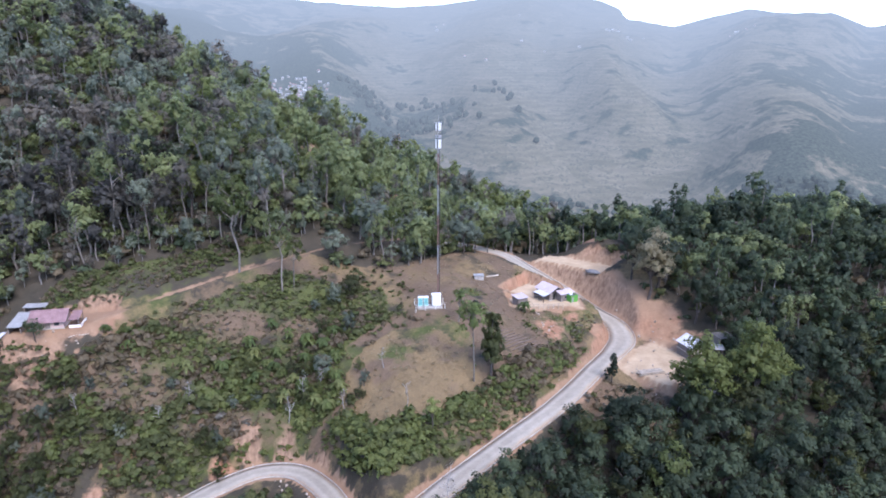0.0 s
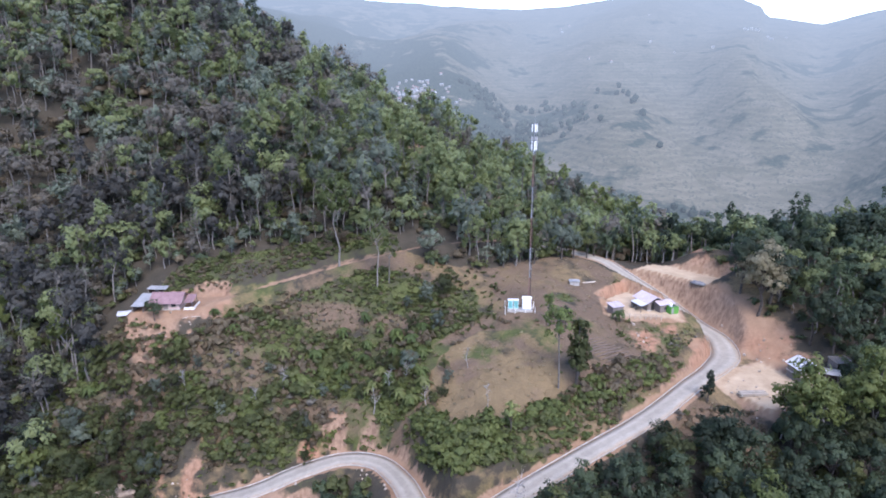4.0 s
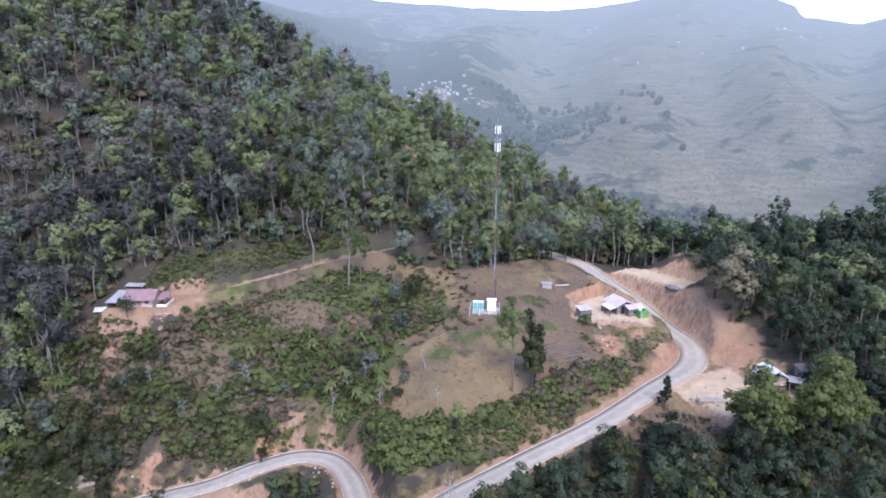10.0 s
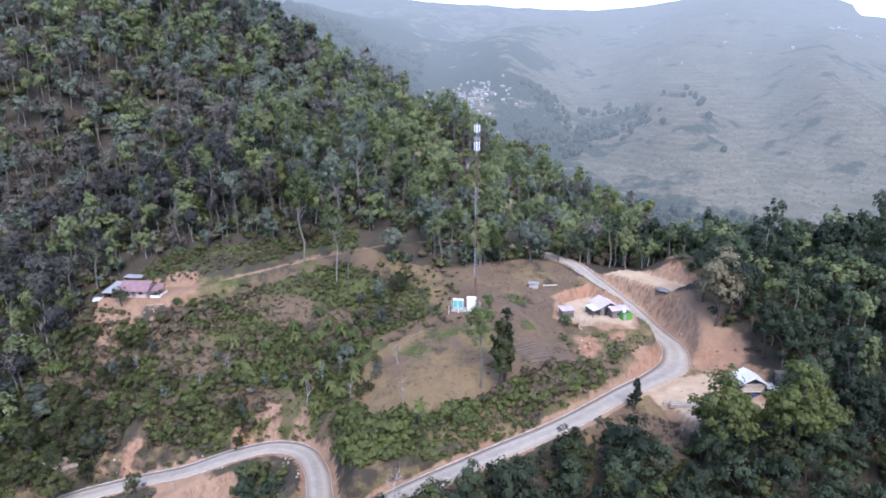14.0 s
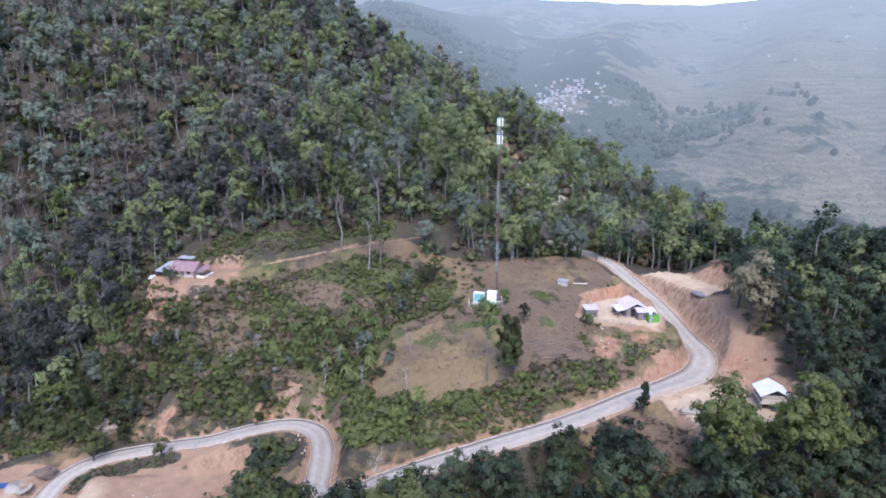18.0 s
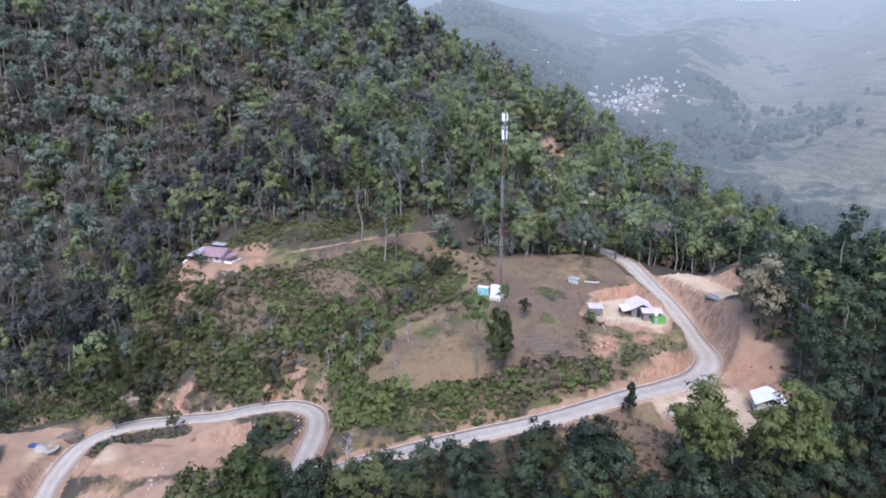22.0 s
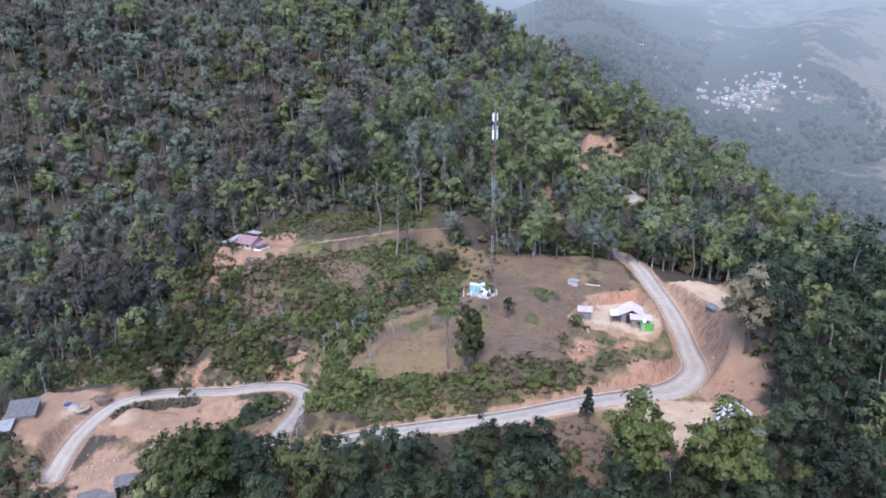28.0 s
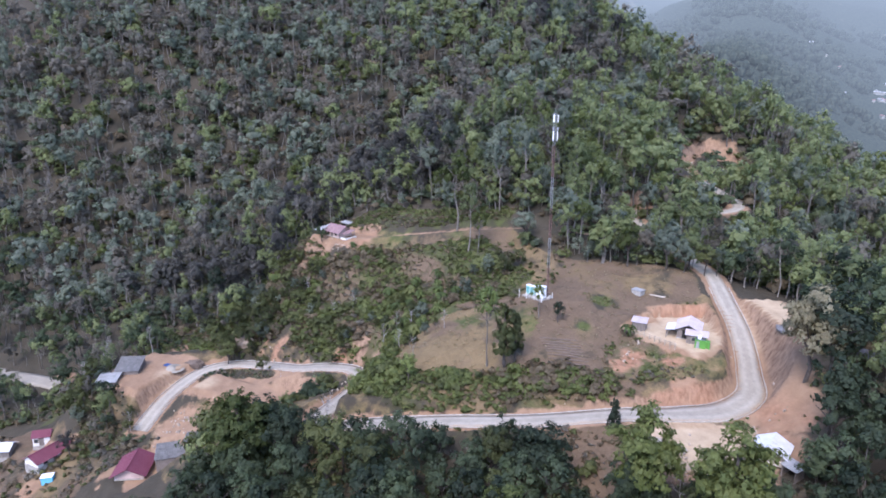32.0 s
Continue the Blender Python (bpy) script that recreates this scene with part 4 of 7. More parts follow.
def crown_of(rng, shape, mid, span, sprays, clumps, size, slot, core=0.20, inner=0.28):
    """A crown: three-cornered leaf sprays gathered in clumps through an uneven dome, round a small inner mass."""
    mid, span = np.asarray(mid, float), np.asarray(span, float)
    bv, bf = ICO1
    v = bv * lump(rng, bv, 0.3)[:, None] * span * core
    out = bv + (0, 0, 0.3)
    shape.add(mid + v, bf, slot, rng.uniform(-0.05, 0.05), out / np.linalg.norm(out, axis=1)[:, None])
    d = rng.normal(size=(clumps, 3))
    d /= np.linalg.norm(d, axis=1)[:, None]
    d[:, 2] = np.where(d[:, 2] < -0.55, -d[:, 2], d[:, 2])
    reach = rng.uniform(inner, 1.0, (clumps, 1)) ** 0.7
    wide = 0.62 / math.sqrt(clumps) + 0.07
    each = np.maximum(3, rng.multinomial(sprays, np.full(clumps, 1 / clumps)))
    k = np.repeat(np.arange(clumps), each)
    n = len(k)
    off = rng.normal(size=(n, 3))
    off *= wide * rng.uniform(0.35, 1.25, (n, 1)) / np.linalg.norm(off, axis=1)[:, None] * (1.25, 1.25, 0.85)
    p = (d * reach)[k] + off
    o = p / (np.linalg.norm(p, axis=1)[:, None] + 0.15)
    nr = o + 0.5 * off / wide + (0, 0, 0.45) + rng.normal(scale=0.4, size=(n, 3))
    nr /= np.linalg.norm(nr, axis=1)[:, None]
    u = np.cross(nr, rng.normal(size=(n, 3)))
    u /= np.linalg.norm(u, axis=1)[:, None]
    w = np.cross(nr, u)
    sz = size * rng.uniform(0.55, 1.35, (n, 1))
    c = mid + p * span
    q = np.stack([c + u * sz, c - u * sz * rng.uniform(0.3, 0.7, (n, 1)) + w * sz * 0.75, c - u * sz * rng.uniform(0.3, 0.7, (n, 1)) - w * sz * 0.75], 1).reshape(-1, 3)
    face = 0.85 * o + 0.38 * off / wide + 0.14 * nr + (0, 0, 0.18)
    face /= np.linalg.norm(face, axis=1)[:, None]
    shape.add(q, np.arange(n * 3).reshape(n, 3), slot, np.repeat(rng.uniform(-0.13, 0.13, clumps)[k], 3), np.repeat(face, 3, 0))


def tree_shape(rng, kind, fine, tiny=False):
    """One tree at its true size, trunk foot at the origin. Returns trunk and crown shapes."""
    tr, cr = Shape(), Shape()
    if kind == "tall":
        h = rng.uniform(13, 17)
        lean = rng.normal(scale=0.05, size=2)
        bend = rng.normal(scale=0.35, size=(5, 2))
        path = [(lean[0] * z + b[0] * (z > 0), lean[1] * z + b[1] * (z > 0), z) for z, b in zip(np.linspace(-0.8, h * 0.9, 5), bend)]
        tr.add(*limb(path, (0.19, 0.155, 0.125, 0.09, 0.03), 6 if fine else 4), 0)
        mid = np.array([lean[0] * h * 0.70, lean[1] * h * 0.70, h * 0.69])
        span = np.array([rng.uniform(2.2, 3.3), rng.uniform(2.2, 3.3), h * rng.uniform(0.21, 0.29)])
        if fine:
            for i in range(9):
                a, z = rng.uniform(0, 6.28), h * rng.uniform(0.5, 0.85)
                tr.add(*limb([(lean[0] * z * 0.8, lean[1] * z * 0.8, z - 1.2), mid * (1, 1, 0) + (0.7 * span[0] * math.cos(a), 0.7 * span[1] * math.sin(a), z + 0.6)], (0.08, 0.03), 4), 0)
        crown_of(rng, cr, mid, span, 900 if fine else 250 if tiny else 400, 26 if fine else 13 if tiny else 18, 0.28 if fine else 0.46 if tiny else 0.38, 1)
    elif kind == "broad":
        h = rng.uniform(8.5, 11.5)
        path = [(0.25 * math.sin(z + h), 0.25 * math.cos(z * 0.7 + h), z) for z in np.linspace(-1.0, h * 0.72, 4)]
        tr.add(*limb(path, (0.26, 0.20, 0.15, 0.07), 6 if fine else 4), 0)
        mid = np.array([0.25 * math.sin(h * 1.6), 0.25 * math.cos(h), h * 0.58])
        span = np.array([rng.uniform(2.6, 3.7), rng.uniform(2.6, 3.7), h * rng.uniform(0.36, 0.44)])
        if fine:
            for i in range(7):
                a = i * 0.9 + rng.uniform(-0.3, 0.3)
                e = mid + np.array([math.cos(a), math.sin(a), 0.35]) * span * 0.75
                tr.add(*limb([(0, 0, h * 0.38), (mid + e) * (0.5, 0.5, 0.46), e], (0.11, 0.07, 0.03), 4), 0)
        crown_of(rng, cr, mid, span, 1150 if fine else 270 if tiny else 440, 30 if fine else 14 if tiny else 20, 0.28 if fine else 0.50 if tiny else 0.40, 1)
    elif kind == "column":
        h = 12.0
        tr.add(*limb([(0, 0, -1.0), (0.15, 0.1, h * 0.4), (0, 0, h * 0.9)], (0.28, 0.2, 0.05), 6), 0)
        crown_of(rng, cr, (0, 0, h * 0.36), (2.3, 2.3, h * 0.32), 1500, 44, 0.27, 1)
        crown_of(rng, cr, (0.1, 0, h * 0.68), (1.75, 1.75, h * 0.30), 1150, 36, 0.26, 1)
    elif kind == "big":
        h = rng.uniform(13.5, 15)
        path = [(0.3 * math.sin(z + h), 0.3 * math.cos(z * 0.7 + h), z) for z in np.linspace(-1.0, h * 0.8, 5)]
        tr.add(*limb(path, (0.36, 0.29, 0.22, 0.15, 0.06), 7), 0)
        for i in range(8):
            a = i * 0.9 + rng.uniform(-0.3, 0.3)
            w = 0.0 if i == 0 else 2.3
            p = np.array([w * math.cos(a), w * math.sin(a), h * (0.80 if i == 0 else rng.uniform(0.46, 0.70))])
            tr.add(*limb([(0, 0, h * rng.uniform(0.25, 0.4)), p * (0.5, 0.5, 0.85), p], (0.17, 0.11, 0.04), 5), 0)
            crown_of(rng, cr, p, np.array([2.8, 2.8, 2.5]) * rng.uniform(0.85, 1.15), 620, 18, 0.29, 1)
    elif kind == "bare":
        h = rng.uniform(9, 13)
        path = [(0.4 * math.sin(z * 0.5 + h), 0.3 * math.cos(z * 0.6), z) for z in np.linspace(-0.8, h, 6)]
        tr.add(*limb(path, (0.20, 0.17, 0.13, 0.10, 0.07, 0.02), 5), 0)
        for i in range(16 if fine else 5 if tiny else 8):
            z, a = h * rng.uniform(0.35, 0.97), rng.uniform(0, 6.28)
            l = rng.uniform(1.0, 2.6) * (1.2 - z / h * 0.6)
            s = np.array([0.4 * math.sin(z * 0.5 + h), 0.3 * math.cos(z * 0.6), z])
            e = s + (l * math.cos(a), l * math.sin(a), l * 0.75)
            tr.add(*limb([s, (s + e) / 2 + rng.normal(scale=0.15, size=3), e], (0.06, 0.045, 0.015), 4), 0)
            for j in range(3):
                e2 = e + rng.normal(scale=0.55, size=3) + (0, 0, 0.5)
                tr.add(*limb([(s + 2 * e) / 3, e2], (0.03, 0.01), 3), 0)
        v, f, k = leaf_quads(rng, np.array([0, 0, h * 0.72]), np.array([1.9, 1.9, h * 0.28]) * rng.uniform(0.4, 1.0), 60 if fine else 46, 0.20 if fine else 0.30, -1)
        cr.add(v, f, 1, 0.0, k)
    return tr, cr


def bush_shape(rng, fine, size=1.0):
    sh = Shape()
    r = rng.uniform(0.95, 1.4)
    crown_of(rng, sh, (0, 0, 0.62 * size), np.array([r, r * rng.uniform(0.8, 1.2), rng.uniform(0.55, 0.85)]) * size, 170 if fine else 44, 12 if fine else 6, 0.19 if fine else 0.30, 0, 0.5)
    return sh


def banana_shape(rng):
    stems, lv = [], Shape()
    for k in range(rng.integers(2, 4)):
        ox, oy = rng.normal(scale=0.5, size=2)
        h = rng.uniform(1.5, 2.6)
        st = Shape()
        stems.append(st)
        st.add(*limb([(ox, oy, -0.3), (ox, oy, h * 0.6), (ox + 0.1, oy, h)], (0.14, 0.11, 0.06), 6), 0)
        for i in range(8):
            a, l, b = i * 0.785 + rng.uniform(-0.3, 0.3), rng.uniform(1.5, 2.3), rng.uniform(0.4, 1.2)
            d, s = np.array([math.cos(a), math.sin(a), 0]), np.array([-math.sin(a), math.cos(a), 0])
            rows = []
            for t in np.linspace(0, 1, 6):
                c = np.array([ox, oy, h]) + d * l * t * 0.85 + np.array([0, 0, l * (b * t - (0.35 + b) * t * t)])
                w = 0.32 * math.sin(math.pi * min(1, t * 0.9 + 0.08)) + 0.02
                rows += [c - s * w - (0, 0, 0.06), c, c + s * w - (0, 0, 0.06)]
            i0 = np.arange(18).reshape(6, 3)
            q = np.stack([i0[:-1, :-1], i0[:-1, 1:], i0[1:, 1:], i0[1:, :-1]], -1).reshape(-1, 4)
            lv.add(rows, q, 0, rng.uniform(-0.2, 0.2))
    return stems, lv


def mesh_shape(name, shape, materials, smooth=False):
    v, faces, t, k = shape.packed()
    me = mesh_of(name, v, [f for f, _ in faces], materials[0], smooth, t, k)
    for m in materials[1:]:
        me.materials.append(m)
    if len(materials) > 1:
        me.polygons.foreach_set("material_index", np.concatenate([m for _, m in faces]).astype(np.int32))
    return me


def sown(rng, name, label, category, kinds, places, materials):
    """Many plants as one object. kinds: packed shapes; places: rows of x, y, z, scale, kind, slot shift, tint."""
    acc_v, acc_t, acc_k, acc = [], [], [], {}
    n = 0
    for x, y, z, s, k, slot, tint in places:
        v, faces, t, face = kinds[int(k)]
        a = rng.uniform(0, 6.28)
        c, q = math.cos(a) * s, math.sin(a) * s
        w = np.empty_like(v)
        w[:, 0], w[:, 1], w[:, 2] = v[:, 0] * c - v[:, 1] * q + x, v[:, 0] * q + v[:, 1] * c + y, v[:, 2] * s * rng.uniform(0.9, 1.15) + z
        acc_v.append(w)
        acc_k.append(np.stack([(face[:, 0] * c - face[:, 1] * q) / s, (face[:, 0] * q + face[:, 1] * c) / s, face[:, 2]], -1))
        acc_t.append(t + tint)
        for f, m in faces:
            acc.setdefault(f.shape[1], []).append((f + n, np.where(m > 0, m + int(slot), 0)))
        n += len(v)
    faces = [(np.concatenate([a for a, _ in g]), np.concatenate([b for _, b in g])) for g in acc.values()]
    me = mesh_of(name, np.concatenate(acc_v), [f for f, _ in faces], materials[0], False, np.concatenate(acc_t), np.concatenate(acc_k))
    for m in materials[1:]:
        me.materials.append(m)
    me.polygons.foreach_set("material_index", np.concatenate([m for _, m in faces]).astype(np.int32))
    return tagged(new(name, me), label, category, kind="stuff")


def scatter(rng, x0, x1, y0, y1, step, jitter=0.55):
    x, y = np.meshgrid(np.arange(x0, x1, step), np.arange(y0, y1, step))
    y = y + (np.arange(x.shape[1]) % 2)[None] * step * 0.5
    return x.ravel() + rng.uniform(-jitter, jitter, x.size) * step, y.ravel() + rng.uniform(-jitter, jitter, x.size) * step


def clear_of(x, y, road=5.5, pad=2.5):
    """True where neither road, track nor pad is near."""
    ok = near_line(x, y, ROAD[::3])[0] > np.where((y > 162) & (np.hypot(x + 16, y - 203) > 6), 2.2, road)
    ok &= near_line(x, y, TRACK[::3])[0] > 3.0
    ok &= near_line(x, y, WEST_ROAD[::3])[0] > 4.0
    for cx, cy, hx, hy, turn, level, slope in PADS:
        c, s = math.cos(radians(turn)), math.sin(radians(turn))
        u, v = np.abs((x - cx) * c + (y - cy) * s) - hx, np.abs(-(x - cx) * s + (y - cy) * c) - hy
        ok &= np.maximum(u, v) > pad
    return ok


# zones of the plan
HILL_WOOD = [(-450, 0), (-330, 20), (-150, 44), (-122, 62), (-100, 78), (-84, 82), (-87, 104), (-94, 113), (-90, 128), (-74, 131), (-62, 138), (-48, 141), (-38, 147), (-30, 137), (-22, 141), (-12, 142.5), (-5, 151), (4, 160), (10, 168), (40, 190), (60, 330), (-60, 420), (-450, 420)]
VALLEY_WOOD = [(-330, 20), (-150, 44), (-122, 62), (-100, 84), (-92, 72), (-84, 60), (-84, 50), (-96, 50), (-100, 36), (-130, 20), (-200, -20)]
EAST_WOOD_ZONE = [(0, 172), (12, 159.5), (20, 155), (27, 156), (33, 156.5), (42, 148), (41, 141), (46, 132), (52, 126), (51, 114), (46, 106), (36, 106), (30, 104), (21, 98), (12, 89), (3, 81), (-8, 75.5), (-18, 75), (-22, 70), (-20, 60), (-15, 46), (-10, 30), (-10, 0), (-60, -60), (160, -60), (200, 30), (260, 120), (180, 280), (40, 190)]
YARD_WOOD = [(-122, 26), (-100, 34), (-97, 54), (-87, 60), (-81, 55), (-70, 52), (-60, 52), (-56, 49.5), (-60, 44), (-74, 45), (-88, 44), (-94, 36), (-104, 22)]
HAIRPIN_WOOD = [(-24, 83), (-27, 89), (-33, 91), (-37, 87), (-32, 78), (-26, 72), (-18, 74), (-21, 79)]
HOUSES_SCRUB = [(-84, 60), (-78, 55), (-66, 56), (-58, 52), (-48, 58), (-42, 50), (-50, 40), (-62, 44), (-84, 50)]


def build_woods():
    rng = np.random.default_rng(7)
    tall_f, broad_f, bare_f = ([tree_shape(rng, k, True) for _ in range(n)] for k, n in (("tall", 7), ("broad", 7), ("bare", 4)))
    column_f = [tree_shape(rng, "column", True) for _ in range(2)]
    big_f = [tree_shape(rng, "big", True) for _ in range(4)]

    def merged(pair):
        s = Shape()
        for k, p in enumerate(pair):
            if p.v:
                v, faces, t, face = p.packed()
                base = s.n
                s.v.append(v)
                s.k.append(face)
                s.t.append(t)
                for f, m in faces:
                    s.f.append(f + base)
                    s.m.append(np.full(len(f), k))
                s.n += len(v)
        return s.packed()

    tiny = [merged(tree_shape(rng, "tall", False, True)) for _ in range(8)] + [merged(tree_shape(rng, "broad", False, True)) for _ in range(8)] + [merged(tree_shape(rng, "bare", False, True)) for _ in range(4)]
    far = [merged(tree_shape(rng, "tall", False)) for _ in range(8)] + [merged(tree_shape(rng, "broad", False)) for _ in range(8)] + [merged(tree_shape(rng, "bare", False)) for _ in range(4)]
    mats = [M_BARK, M_PINE, M_BROAD, M_DUSK, M_BRIGHT, M_YELLOW]
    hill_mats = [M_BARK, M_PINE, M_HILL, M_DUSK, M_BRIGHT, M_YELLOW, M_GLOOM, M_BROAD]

    # the wooded hill
    x, y = scatter(rng, -420, 60, 20, 345, 4.7)
    ok = inside(x, y, HILL_WOOD) & (x > np.where(y > 240, -225 - (y - 240) * 0.9, -330)) & clear_of(x, y, 5.0, 3.0) & (np.hypot((x + 57) / 13, (y - 256) / 10) > 1) & (np.hypot((x + 16) / 6, (y - 202) / 6) > 1)
    ok &= ((y < 235) & (x > -180)) | (rng.uniform(size=len(x)) < 0.80)
    x, y = x[ok], y[ok]
    z = on_ground(x, y)
    west = np.clip((-x - 50) / 60, 0, 1) * np.clip((250 - y) / 80, 0.35, 1)
    u = rng.uniform(size=len(x))
    patch = craggy(x, y, 40, 3, 5)
    kind = np.where(u < 0.40 + 0.35 * west + 0.15 * patch, 1, 0)
    bare = rng.uniform(size=len(x)) < 0.06 + 0.25 * west * (1 + patch)
    near = (y < 182 - 0.25 * np.abs(x + 30)) & (x > -98) & ~bare
    order = np.argsort(np.where(near & (kind == 0), y, 1e9))
    single = set(order[:260].tolist())
    rows = []
    proto = {}

    def single_tree(px, py, pz, k, which, scale, crown_mat, name, label, group, tint_name=""):
        key = (name, k, which, crown_mat.name)
        turn = Matrix.Translation((px, py, pz)) @ Matrix.Rotation(rng.uniform(0, 6.28), 4, "Z") @ Matrix.Diagonal((scale, scale, scale * rng.uniform(0.92, 1.12), 1))
        if key not in proto:
            tr, cr = {"tall": tall_f, "broad": broad_f, "bare": bare_f, "big": big_f, "column": column_f}[k][which]
            t = thing(name, turn, label, "tree", group)
            part("trunk", mesh_shape("trunk", tr, [M_TWIG if k == "bare" else M_BARK if k == "tall" else M_BARK2]), None, t)
            part("crown", mesh_shape("crown", cr, [crown_mat]), None, t)
            for c in t.children:
                for p in c.data.polygons:
                    p.material_index = 0
            proto[key] = t
            return t
        ob = copy_thing(proto[key], turn)
        ob["label"] = label
        if group:
            ob["group"] = group
        ob.matrix_basis = turn
        return ob

    def slot_of(i):
        u = rng.uniform() - 0.35 * patch[i]
        dull = 0.07 + 0.36 * west[i]
        slot = 2 if u < dull else 1 if u < dull + 0.20 + 0.28 * west[i] else 3 if rng.uniform() < 0.16 else 0
        # near west trees swap to darker leaves; farther ones keep the haze-lifted colour
        if slot in (1, 2) and x[i] > -128 and x[i] < -66 and y[i] < 168:
            slot += 4 if slot == 1 else 3
        return slot

    shoots = inside(x, y, [(-61, 240), (-68, 262), (-40, 264), (-40, 248)])
    low_wood = inside(x, y, [(-76, 258), (-44, 268), (-26, 232), (-28, 208), (-44, 208), (-54, 228)]) | inside(x, y, [(-14.5, 197), (-9.5, 201), (4, 182), (-3, 177)])
    for i in range(len(x)):
        s = rng.choice([0.62, 0.75, 0.85, 0.95, 1.05, 1.15, 1.3]) * rng.uniform(0.93, 1.07) * (0.11 if shoots[i] else 0.36 if low_wood[i] else 1.14 if y[i] > 235 or x[i] < -180 else 1.0)
        if i in single:
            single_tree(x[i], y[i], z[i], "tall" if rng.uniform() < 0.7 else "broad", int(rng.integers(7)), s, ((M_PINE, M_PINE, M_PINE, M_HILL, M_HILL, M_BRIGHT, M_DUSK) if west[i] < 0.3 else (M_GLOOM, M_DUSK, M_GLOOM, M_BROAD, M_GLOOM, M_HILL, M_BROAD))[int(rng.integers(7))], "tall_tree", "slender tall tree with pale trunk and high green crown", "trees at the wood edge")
            continue
        if bare[i]:
            rows.append((x[i], y[i], z[i], s * 0.95, 16 + rng.integers(4), 2, rng.uniform()))
        elif kind[i] == 0:
            rows.append((x[i], y[i], z[i], s, rng.integers(8), slot_of(i), rng.uniform()))
        else:
            rows.append((x[i], y[i], z[i], s * 1.05, 8 + rng.integers(8), slot_of(i), rng.uniform()))
    # the far side of the flank, thinner sown
    fx, fy = scatter(rng, -260, 75, 345, 500, 7.5)
    fx, fy = np.concatenate([fx, rng.uniform(38, 70, 110)]), np.concatenate([fy, rng.uniform(215, 345, 110)])
    for a, b, c in zip(fx, fy, on_ground(fx, fy)):
        if c > -75:
            rows.append((a, b, c, rng.uniform(1.0, 1.45), rng.integers(16), rng.choice([0, 1, 1]), rng.uniform()))
    # undergrowth between the trunks
    ux, uy = scatter(rng, -125, 45, 60, 205, 3.6)
    ok = inside(ux, uy, HILL_WOOD) & clear_of(ux, uy, 4.0, 2.4) & (np.hypot((ux + 16) / 6, (uy - 202) / 6) > 1)
    ux, uy = ux[ok], uy[ok]
    uz = on_ground(ux, uy)
    for i in range(len(ux)):
        rows.append((ux[i], uy[i], uz[i], rng.uniform(0.30, 0.60), 28 + rng.integers(8), rng.choice([0, 1, 1, 2] if ux[i] < -60 else [0, 0, 1, 1]), rng.uniform()))
    keep = [(*r[:4], r[4] + (20 if r[4] < 20 and (r[1] > 176 or r[0] < -112) else 0), *r[5:]) for r in rows]
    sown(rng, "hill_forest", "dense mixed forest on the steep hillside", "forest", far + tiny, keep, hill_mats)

    # the wood in the west valley
    x, y = scatter(rng, -260, -52, -10, 86, 4.2)
    ok = (inside(x, y, VALLEY_WOOD) | inside(x, y, YARD_WOOD)) & clear_of(x, y, 3.8, 1.6)
    x, y = x[ok], y[ok]
    z = on_ground(x, y)
    rows = [(a, b, c, rng.uniform(0.6, 0.95) if a < -100 else rng.uniform(0.45, 0.75), rng.choice([8, 9, 10, 11, 12, 13, 16, 17, 0, 1]), rng.choice([1, 1, 2, 0]), rng.uniform()) for a, b, c in zip(x, y, z)]
    sown(rng, "valley_forest", "dull green and brown wood along the valley road", "forest", far + tiny, [(*r[:4], r[4] + (20 if r[0] < -110 else 0), *r[5:]) for r in rows], mats)

    # the dark wood on the east side and below the road
    x, y = scatter(rng, -60, 135, 44, 232, 3.9)
    ok = inside(x, y, EAST_WOOD_ZONE) & (x < 70 + np.clip(y - 84, 0, 80) * 0.8) & (np.hypot(x - 43.5, y - 131.5) > 7) & (np.hypot(x - 34, y - 160.5) > 6) & ~inside(x, y, BRUSH_SLOPE) & clear_of(x, y, 5.2, 4.0)
    x, y = x[ok], y[ok]
    z = on_ground(x, y)
    near = np.hypot(x - 24, y - 96) + np.where(y > 118, 12, 0)
    single = set(np.argsort(near)[:290].tolist())
    rows = []
    roadside = near_line(x, y, ROAD[::3])[0]
    for i in range(len(x)):
        s = rng.uniform(0.72, 1.08) * np.clip(0.74 + (roadside[i] - 5) / 20, 0.74, 1.0)
        if i in single:
            m = (M_BROAD, M_BROAD, M_BROAD, M_BROAD, M_BROAD, M_BROAD, M_SHRUB)[int(rng.integers(7))]
            single_tree(x[i], y[i], z[i], "broad", int(rng.integers(7)), s, m, "broadleaf_tree", "dense dark green broadleaf tree below the road" if y[i] < 112 else "dense dark green broadleaf tree on the eastern rise", "broadleaf trees by the road")
        else:
            rows.append((x[i], y[i], z[i], s, (8 + rng.integers(8) if rng.uniform() < 0.9 else rng.integers(8)) + (20 if y[i] > 160 or x[i] > 84 or y[i] < 60 else 0), rng.choice([1, 1, 1, 1, 0]), rng.uniform()))
    sown(rng, "east_forest", "dense dark green broadleaf forest on the eastern rise", "forest", far + tiny, rows, mats)

